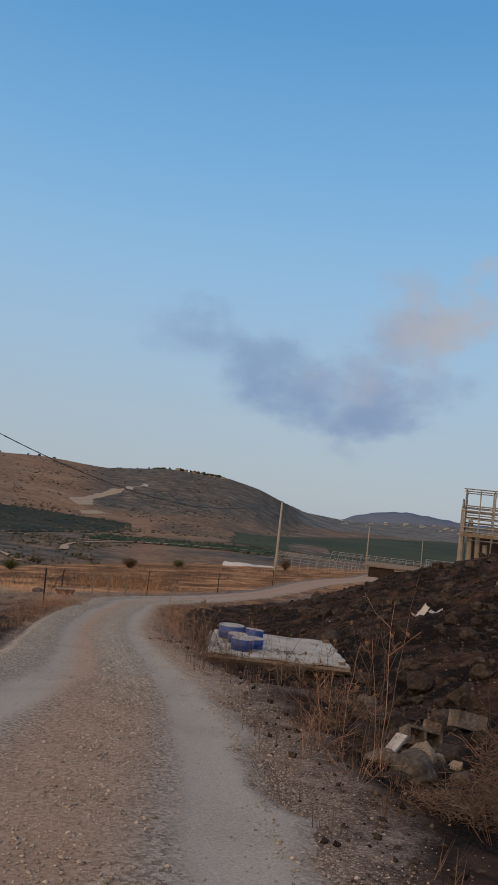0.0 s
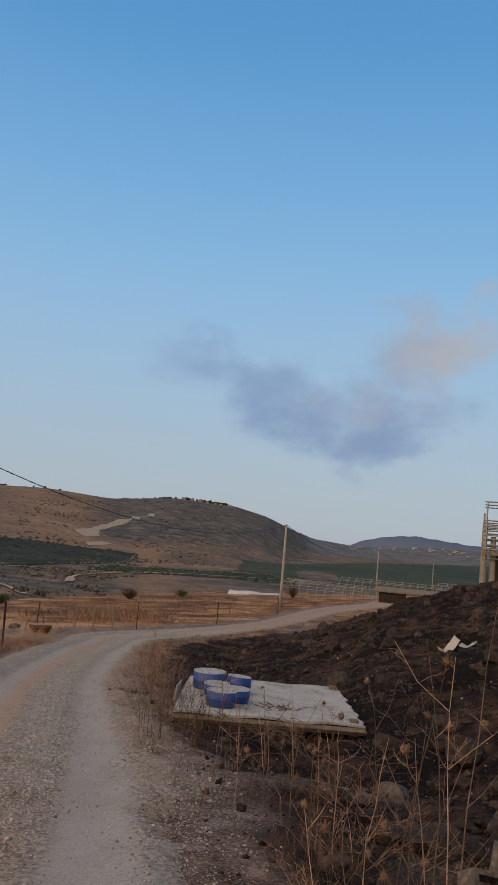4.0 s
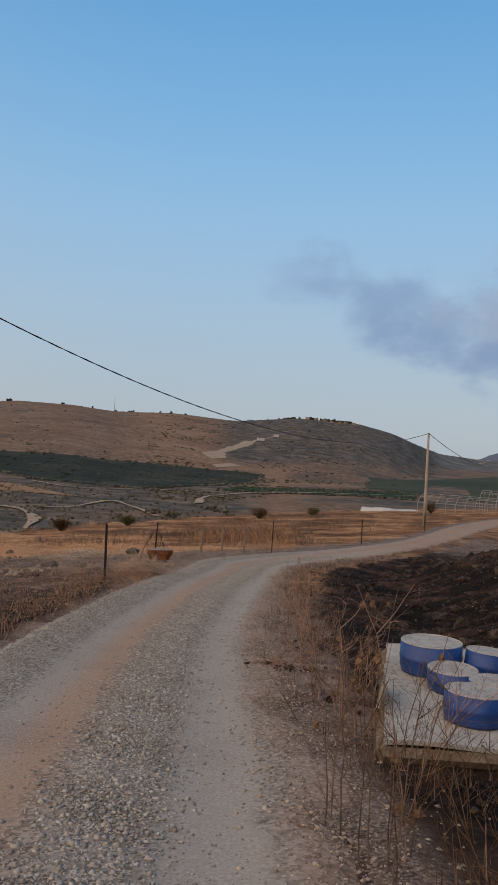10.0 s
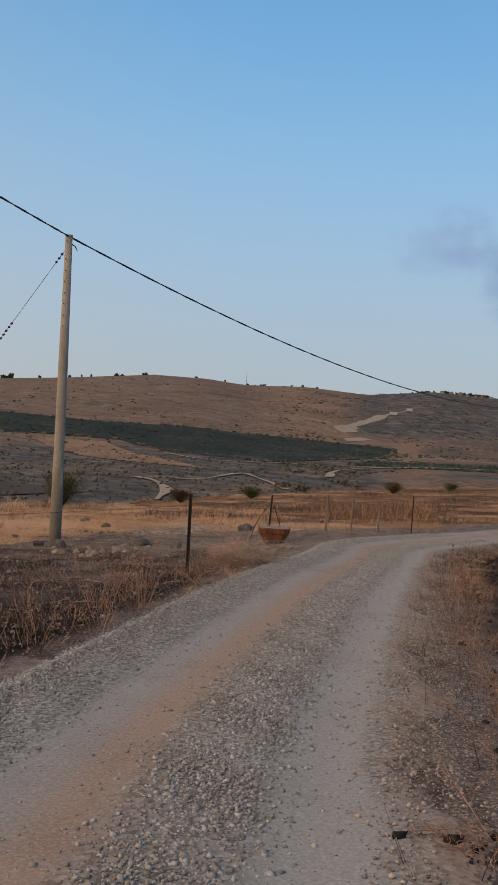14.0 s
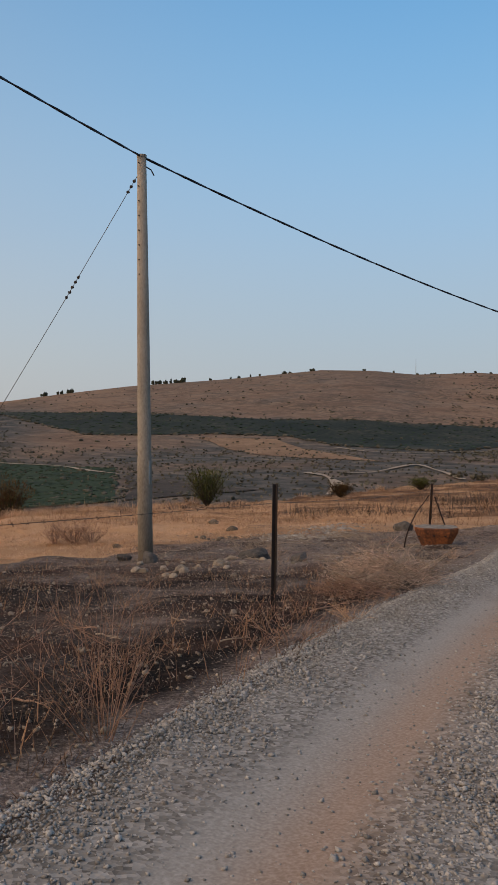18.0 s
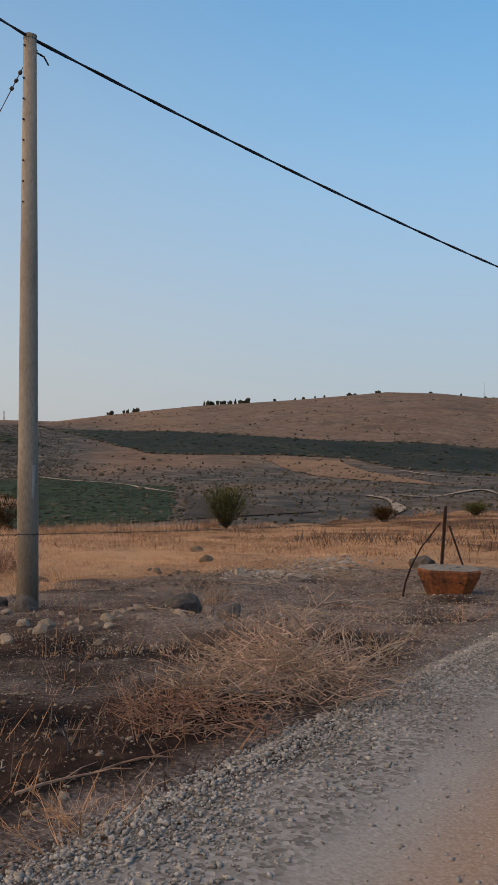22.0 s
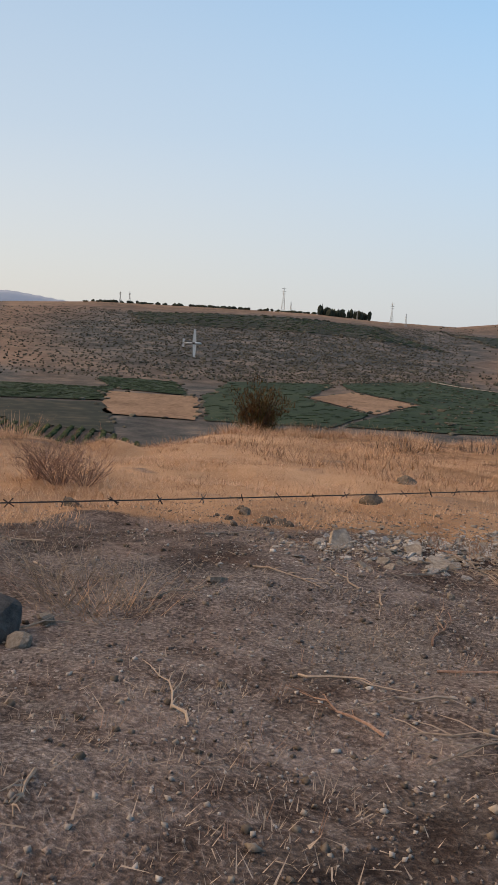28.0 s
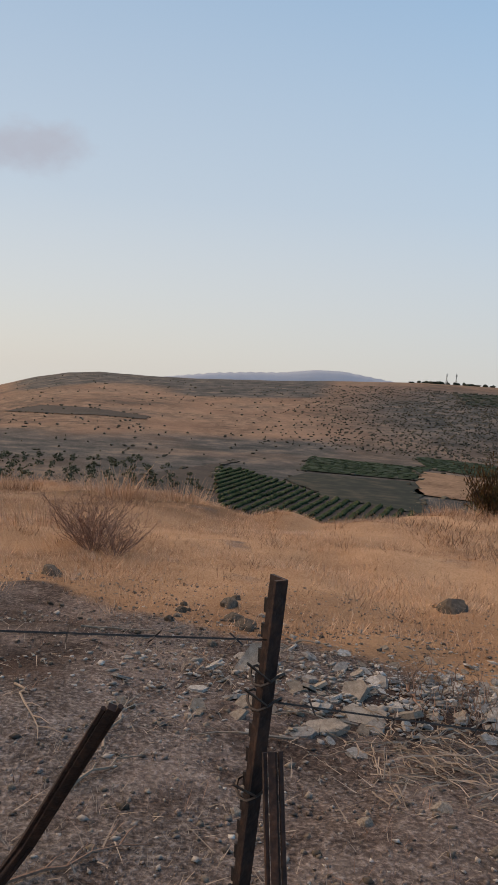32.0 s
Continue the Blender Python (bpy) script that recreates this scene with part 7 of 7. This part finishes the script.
for k in range(46):                      # belt of dead weeds along the right edge
    y = 13.6 + 19 * (k / 45) ** 1.25
    i = int(np.argmin(np.abs(LINE[:, 1] - y)))
    x = LINE[i, 0] + LINE[i, 3] + weeds.uniform(0.30, 0.85)
    if y < 15.4 and k % 2:
        continue
    weed(x, y, weeds.uniform(0.35, 0.6), weeds.uniform(0.45, 0.85) * (1 if y < 19 else 0.55), weeds.randint(4, 8), weeds, (RED_TWIG if weeds.random() < 0.75 else DRY_STALK) if y > 15.6 else BURNT_STALK, "dead weed at the gravel edge", 0.0026)


def brush(x, y, size, tall, count, rng, material, label, name="brush_heap", flat=0.6, second=None, upright=0.0, thick=1.0):
    """A heap of tangled dry stems."""
    t = thing(name, label, "dry brush", (x, y, ground_at(x, y)), group="heaps of dry brush")
    for k in range(3):
        s = Shape()
        for _ in range(count // 3):
            a, b = rng.uniform(0, 6.283), rng.uniform(0, 6.283)
            r = size * rng.random() ** 0.6
            p = Vector((r * math.cos(a), r * math.sin(a) * 0.7, rng.uniform(0.0, tall * (1 - 0.7 * r / size))))
            length = rng.uniform(0.15, 0.55) * size
            d = Vector((math.cos(b), math.sin(b), rng.uniform(-0.2, 0.5) * flat))
            if upright:
                d = Vector((0.4 * math.cos(b), 0.4 * math.sin(b), rng.uniform(0.3, 1.0)))
                p.z *= 0.4
                length = rng.uniform(0.3, 1.0) * upright
            e = p + d * length
            e.z = max(0.01, e.z)
            line = [p]
            for q in (0.3, 0.6, 0.85):
                w = p.lerp(e, q) + Vector((rng.uniform(-1, 1), rng.uniform(-1, 1), rng.uniform(-0.3, 1))) * length * 0.13 / thick
                w.z = max(0.005, w.z)
                line.append(w)
            s.tube(line + [e], [r * thick for r in (0.0026, 0.0024, 0.002, 0.0016, 0.0008)], 3 if thick < 2 else 5)
        tagged(part("tangle", s, material if k else second or material, t), kind="stuff")


brush(-7.0, 30.7, 0.60, 0.40, 750, plants, BLEACHED_TWIG, "tangled heap of dry straw stems at the road edge", flat=1.3, second=PALE_STRAW)
brush(-7.0, 29.75, 0.45, 0.20, 420, plants, RED_TWIG, "tangled dry stems at the road edge", flat=1.0)
brush(-10.75, 38.75, 0.6, 0.12, 150, plants, PALE_STRAW, "dry stems caught among broken slabs", flat=0.3, thick=1.4)
brush(-11.9, 39.3, 0.5, 0.2, 120, plants, HEAP_STEM, "reddish dry stems growing among broken slabs", upright=0.3)


def arching_stems(x, y, size, tall, count, rng, material=PALE_STRAW, label="long bleached stems arching over a straw heap"):
    """Long bleached stems that arch over the heap and back to the ground."""
    t = thing("arching_stems", label, "dry brush", (x, y, ground_at(x, y)), group="heaps of dry brush")
    for _ in range(count):
        a, b = rng.uniform(0, 6.283), rng.uniform(-1.2, 1.2)
        p = Vector((size * 0.5 * rng.gauss(0, 1) * 0.6, size * 0.4 * rng.gauss(0, 1), rng.uniform(0, tall * 0.5)))
        d = Vector((math.cos(a), math.sin(a), 0)) * size * rng.uniform(0.5, 1.3)
        side = Vector((-d.y, d.x, 0)) * b * 0.35
        top = tall * rng.uniform(0.5, 1.25)
        line = [p + d * u + side * math.sin(u * 3.1) + Vector((0, 0, top * 4 * u * (1 - u) * 0.8)) for u in (0, 0.17, 0.33, 0.5, 0.67, 0.83, 1.0)]
        line = [Vector((q.x, q.y, max(0.01, q.z))) for q in line]
        stem = part("stem", Shape().tube(line, [0.006, 0.0056, 0.005, 0.0044, 0.0038, 0.003, 0.002], 5), material, t)
        for k in (2, 3, 4, 5):
            w = line[k] + Vector((rng.gauss(0, 1), rng.gauss(0, 1), rng.gauss(0.2, 0.6))).normalized() * size * rng.uniform(0.12, 0.3)
            part("fork", Shape().tube([line[k], (line[k] + w) / 2 + Vector((0, 0, 0.02)), w], [0.003, 0.0025, 0.0012], 4), material, stem)


arching_stems(-6.95, 30.8, 0.52, 0.30, 7, plants)


def fallen_bush(x, y, wide, tall, stems, rng, label, material):
    """A dead bush lying on its side, its branches spread low."""
    t = thing("dead_bush", label, "dry brush", (x, y, ground_at(x, y)), group="heaps of dry brush")
    for k in range(stems):
        a = rng.uniform(0, 6.283)
        root = Vector((rng.gauss(0, 0.16) * wide, rng.gauss(0, 0.16) * wide, rng.uniform(0.02, 0.5 * tall)))
        d = Vector((math.cos(a), math.sin(a), rng.uniform(0.0, 0.7))).normalized()
        s = Shape()
        grow(s, root, d, wide * rng.uniform(0.35, 0.75), 0.0052 if k % 3 == 0 else 0.0034, 2, rng)
        part("branch", s, PALE_STRAW if k % 3 == 0 else material, t)


fallen_bush(-6.95, 30.85, 0.85, 0.42, 48, plants, "dead reddish bush lying in a heap at the road edge", BLEACHED_TWIG)
fallen_bush(-7.15, 30.2, 0.7, 0.34, 34, plants, "low dead brush trailing from the heap", BLEACHED_TWIG)
fallen_bush(-6.75, 31.25, 0.6, 0.26, 22, plants, "bleached dead stems at the end of the heap", PALE_STRAW)
arching_stems(0.2, 15.75, 0.8, 0.28, 16, plants, DRY_STALK, "dry stems bent over burnt ground before the panel")
brush(-2.45, 19.55, 0.22, 0.10, 160, plants, RED_TWIG, "small heap of brown dead stems on the gravel edge", flat=0.6)


def twig(x, y, length, turn, rng):
    """A forked dead twig lying on the soil."""
    t = thing("twig", "pale forked dead twig lying on burnt soil", "twig", group="twigs on the soil")
    a = radians(turn)
    pts = []
    for i in range(7):
        u = i / 6
        px, py = x + length * u * math.cos(a) + rng.gauss(0, 0.02) * length, y + length * u * math.sin(a) + rng.gauss(0, 0.02) * length
        pts.append((px, py, ground_at_fast(px, py) + 0.012 + 0.03 * math.sin(u * 3.1) * rng.random()))
    stem = part("stem", Shape().tube(pts, [0.008 * (1 - 0.12 * i) for i in range(7)], 5), PALE_STRAW if rng.random() < 0.6 else HEAP_STEM, t)
    for k in (2, 3, 4, 5):
        b, d = a + rng.choice((-1, 1)) * rng.uniform(0.25, 0.75), length * rng.uniform(0.08, 0.3)
        p = Vector(pts[k])
        q = p + Vector((math.cos(b) * d, math.sin(b) * d, rng.uniform(0, 0.02)))
        q.z = max(q.z, ground_at_fast(q.x, q.y) + 0.006)
        part("fork", Shape().tube([p, (p + q) / 2 + Vector((0, 0, 0.01)), q], [0.004, 0.003, 0.0015], 4), stem.data.materials[0], stem)


for _ in range(34):
    twig(plants.uniform(-13.2, -8.2), plants.uniform(33.0, 40.5), plants.uniform(0.2, 0.75), plants.uniform(0, 360), plants)
for _ in range(12):
    twig(plants.uniform(-8.5, -6.6), plants.uniform(22.0, 32.0), plants.uniform(0.2, 0.6), plants.uniform(0, 360), plants)
for x, y, length, turn in ((-9.35, 36.6, 0.75, 60), (-9.75, 36.9, 0.6, 120), (-10.4, 34.3, 0.9, 190), (-6.9, 28.4, 0.8, 75)):
    twig(x, y, length, turn, plants)
brush(0.0, 15.9, 0.7, 0.3, 140, plants, BURNT_STALK, "burnt brush under the white panel")
brush(1.95, 8.0, 0.75, 0.3, 620, plants, DRY_STALK, "dry brown grass and brush over rubble", upright=0.5, second=RED_TWIG)
brush(2.5, 9.4, 0.9, 0.6, 900, plants, DRY_STALK, "dry orange grass and brush over rubble", flat=1.8, second=RED_TWIG)
brush(1.1, 7.2, 0.5, 0.35, 700, plants, DRY_STALK, "low dry brush beside the road", flat=1.4)
brush(-9.5, 60.0, 1.6, 1.2, 160, plants, DRY_STALK, "heap of dry reeds in the field")


# ---- bushes on the brow ----
def bush(x, y, wide, tall, leaf, label, rng, thick=1.0, sunk=0.0):
    """Limbs that fan out from the ground and a ragged crown of small leaves."""
    t = thing("bush", label, "bush", (x, y, ground_at(x, y) - sunk), group="bushes on the brow")
    limbs, leaves = Shape(), Shape()
    for _ in range(48):
        a = rng.uniform(0, 6.283)
        e = Vector((wide * 0.48 * math.cos(a) * rng.uniform(0.2, 1), wide * 0.48 * math.sin(a) * rng.uniform(0.2, 1), tall * rng.uniform(0.35, 0.95)))
        m = e * 0.5 + Vector((0, 0, tall * 0.05))
        limbs.tube([(0, 0, 0), m * 0.5, m, e], [0.026, 0.018, 0.011, 0.004], 4)
    seed = rng.random() * 40
    for _ in range(int(2600 * thick)):
        d = Vector((rng.gauss(0, 1), rng.gauss(0, 1), rng.gauss(0, 1))).normalized()
        k = rng.random() ** 0.45 * (0.8 + 0.55 * noise.noise(d * 1.6 + Vector((seed, 0, 0))))
        up = max(0.03, 0.46 + 0.52 * d.z * k)
        flare = 0.62 + 0.5 * up
        p = Vector((d.x * k * flare * wide / 2, d.y * k * flare * wide / 2, tall * up))
        q = (Vector((p.x, p.y, p.z * 0.9)).normalized() * 1.4 + Vector((rng.gauss(0, 1), rng.gauss(0, 1), rng.gauss(0.3, 1))).normalized()).normalized() * rng.uniform(0.08, 0.20)
        leaves.blade(p, p + q, rng.uniform(0.025, 0.05))
    tagged(part("branchwork", limbs, BARK, t), kind="stuff")
    tagged(part("crown", leaves, leaf, t), kind="stuff")


bush(-25.9, 57.2, 2.9, 2.3, GREEN_LEAF, "green bush on the brow of the dry slope", plants, 1.2)
bush(-30.2, 48.2, 2.6, 2.1, DRY_LEAF, "half-bare brown-green bush on the brow", plants, 0.9)
bush(-30.6, 48.5, 2.0, 1.7, GREEN_LEAF, "half-bare brown-green bush on the brow", plants, 0.5)
bush(-24.5, 70.5, 2.4, 1.0, DRY_LEAF, "low dry bush past the fence corner", plants, 0.9)
bush(-22.5, 80.0, 2.6, 1.0, GREEN_LEAF, "low green bush in the far field", plants, 0.7)
bush(-14.5, 100, 2.8, 1.3, DRY_LEAF, "dark green bush in the far field", plants, 0.9)
bush(-10.5, 118, 2.6, 1.2, GREEN_LEAF, "dark green bush in the far field", plants, 0.9)
bush(4.0, 128, 2.6, 1.8, DRY_LEAF, "dry bush by the greenhouse frames", plants, 0.7)


# ---- steel barn skeleton on the bank ----
def build_barn():
    x0, y0 = 8.22, 39.0
    g = ground_at(x0 + 1, y0)
    t = thing("barn_frame", "unfinished barn of galvanised pipes with beige cladding on the bank", "barn", (x0, y0, g - 0.3), (0, 0, -14))
    tall, bays, step = 3.75, 16, 0.62
    for i in range(bays):
        part("post", Shape().tube([(i * step, 0, 1.5), (i * step, 0, tall)], 0.03, 6), GALVANISED, t)
    for z in (1.55, 1.72, 1.9, 2.08, 2.3, 2.45, 2.62, 2.8, 3.02, tall):
        part("rail", Shape().tube([(-0.1, 0, z), (bays * step, 0, z)], 0.028, 6), GALVANISED, t)
    for y in (2.4, 4.8):
        for z in (1.8, 2.05, 2.3, 2.55, 2.8, 3.0, tall):
            part("rail", Shape().tube([(-0.1, y, z), (bays * step, y, z)], 0.028, 6), GALVANISED, t)
        for i in range(0, bays, 2):
            part("post", Shape().tube([(i * step, y, 0), (i * step, y, tall)], 0.035, 6), GALVANISED, t)
    for i in range(0, bays, 2):
        part("purlin", Shape().tube([(i * step, 0, tall), (i * step, 4.8, tall)], 0.03, 6), GALVANISED, t)
    for k, x in enumerate((-0.05, 0.28, 0.62, 0.95)):
        part("column", Shape().tube([(x + 0.03 * k, 0.1 + k * 0.1, 0), (x, 0.1 + k * 0.1, 2.9 - 0.5 * k)], [0.13, 0.10], 8), BEIGE_PANEL, t, "beige column")
    part("column", Shape().box((4.2, 0.1, 1.3), (0.22, 0.22, 2.6)), BEIGE_PANEL, t, "beige column")
    part("gable", Shape().box((-0.1, 2.4, 2.55), (0.06, 4.6, 1.5)), BEIGE_PANEL, t, "beige end cladding")
    for k in range(9):
        part("sheet", Shape().box((1.4 + k * 0.95, 3.4 + 0.2 * (k % 3), 2.15 + 0.16 * (k % 4)), (0.8, 0.02, 0.10)), BEIGE_PANEL, t, "strip of torn pale cladding")
    # Dark sheet added behind the pipes in place of the interior's shade.
    part("back_wall", Shape().box((5.0, 4.2, 0.9), (9.6, 0.1, 1.8)), DARK_SHED, t, "dark sheet standing in for the dim interior")
    part("beam", Shape().box((5.0, -0.1, 1.75), (10.2, 0.1, 0.14)), OLD_WOOD, t)


build_barn()


# ---- greenhouse frames past the bend ----
def hoop_house(x, y, turn, length, width, tall, hoops, label):
    t = thing("greenhouse_frame", label, "greenhouse", (x, y, ground_at(x, y) - 0.3), (0, 0, turn), "greenhouse frames past the bend")
    for i in range(hoops + 1):
        px = length * i / hoops
        pts = [(px, 0, 0), (px, 0, tall * 0.62), (px, width * 0.2, tall * 0.88), (px, width * 0.5, tall), (px, width * 0.8, tall * 0.88), (px, width, tall * 0.62), (px, width, 0)]
        part("hoop", Shape().tube(pts, 0.036, 5), GALVANISED, t)
    for yy, z in ((0, 0.62), (0.2, 0.88), (0.5, 1.0), (0.8, 0.88), (1.0, 0.62)):
        part("purlin", Shape().tube([(0, width * yy, tall * z), (length, width * yy, tall * z)], 0.036, 5), GALVANISED, t)


hoop_house(2.6, 137, -14, 12, 7, 2.9, 9, "bare hoops of a pale greenhouse frame in dry grass")
hoop_house(11.0, 136, -12, 16, 7, 3.3, 14, "bare hoops of a pale greenhouse frame behind the shed")
hoop_house(26.5, 139, -8, 22, 7, 3.2, 16, "long bare greenhouse frame on the far slope")

film = thing("plastic_tunnel", "low plastic growing tunnel with torn white film", "tunnel", (-5.5, 150, ground_at(-5.5, 150)), (0, 0, -10))
v, n = [], 9
for i in range(10):
    for k in range(n):
        a = math.pi * k / (n - 1)
        v.append((i * 1.3, 1.6 * math.cos(a), 0.72 * math.sin(a) * (1 - 0.14 * math.sin(i * 1.9))))
part("film", Shape().add(v, [(i * n + k, (i + 1) * n + k, (i + 1) * n + k + 1, i * n + k + 1) for i in range(9) for k in range(n - 1)]), PLASTIC_FILM, film, smooth=True)
for i in range(0, 10, 2):
    part("hoop", Shape().tube([(i * 1.3, 1.62 * math.cos(math.pi * k / 8), 0.74 * math.sin(math.pi * k / 8)) for k in range(9)], 0.03, 5), GALVANISED, film)

shed = thing("shed", "dark low shed with pale concrete blocks and a brown roof", "shed", (15.2, 121, ground_at(15.2, 121) - 0.4), (0, 0, -12))
part("wall", Shape().box((1.6, 2, 1.0), (3.4, 4, 2.0)), DARK_SHED, shed)
part("wall", Shape().box((5.6, 1.7, 0.85), (4.4, 4, 1.7)), BEIGE_PANEL, shed, "pale block wall")
part("roof", Shape().box((6.6, 2, 2.05), (15.0, 4.8, 0.16), (4, 0, 0)), OLD_WOOD, shed, "rusty brown roof sheets")
# Openings are solid dark plates; their inner shade is only colour.
for x in (4.2, 5.6, 7.0):
    part("opening", Shape().box((x, -0.31, 1.15), (0.6, 0.03, 0.32)), DARK_SHED, shed, "dark plate imitating a shaded opening")

# ---- crop duster over the valley ----
plane = thing("crop_duster", "small white crop-dusting aircraft banking over the valley", "aircraft", (-398, 233, -15.8), (78, 0, 63))
part("fuselage", Shape().tube([(4.6, 0, 0), (3.9, 0, 0.1), (1.6, 0, 0.15), (-2.5, 0, 0.1), (-4.9, 0, 0.15)], [0.2, 0.55, 0.65, 0.4, 0.12], 10), AIRCRAFT, plane, smooth=True)
for s in (-1, 1):
    tip = [(1.9, s * 0.5, -0.30), (0.1, s * 0.5, -0.30), (0.45, s * 7.0, 0.05), (1.6, s * 7.0, 0.05)]
    part("wing", Shape().add(tip + [(x, y, z + 0.2) for x, y, z in tip], [(0, 1, 2, 3), (7, 6, 5, 4), (0, 4, 5, 1), (1, 5, 6, 2), (2, 6, 7, 3), (3, 7, 4, 0)]), AIRCRAFT, plane)
part("canopy", Shape().blob((0.6, 0, 0.75), (0.9, 0.42, 0.42), random.Random(2), 0.05), DARK_IRON, plane, "dark cockpit glass")
part("propeller", Shape().box((4.7, 0, 0.05), (0.06, 2.4, 0.16)), DARK_IRON, plane, "dark propeller at rest")
for s in (-1, 1):
    part("wheel", Shape().tube([(2.4, s * 1.0 - 0.1, -1.3), (2.4, s * 1.0 + 0.1, -1.3)], 0.33, 10), DARK_IRON, plane)
    part("gear_leg", Shape().tube([(2.3, s * 0.4, -0.4), (2.4, s * 1.0, -1.3)], 0.07, 5), AIRCRAFT, plane)
part("tailplane", Shape().box((-4.5, 0, 0.2), (1.0, 4.2, 0.1)), AIRCRAFT, plane)
part("fin", Shape().box((-4.6, 0, 0.95), (1.1, 0.1, 1.5)), AIRCRAFT, plane)
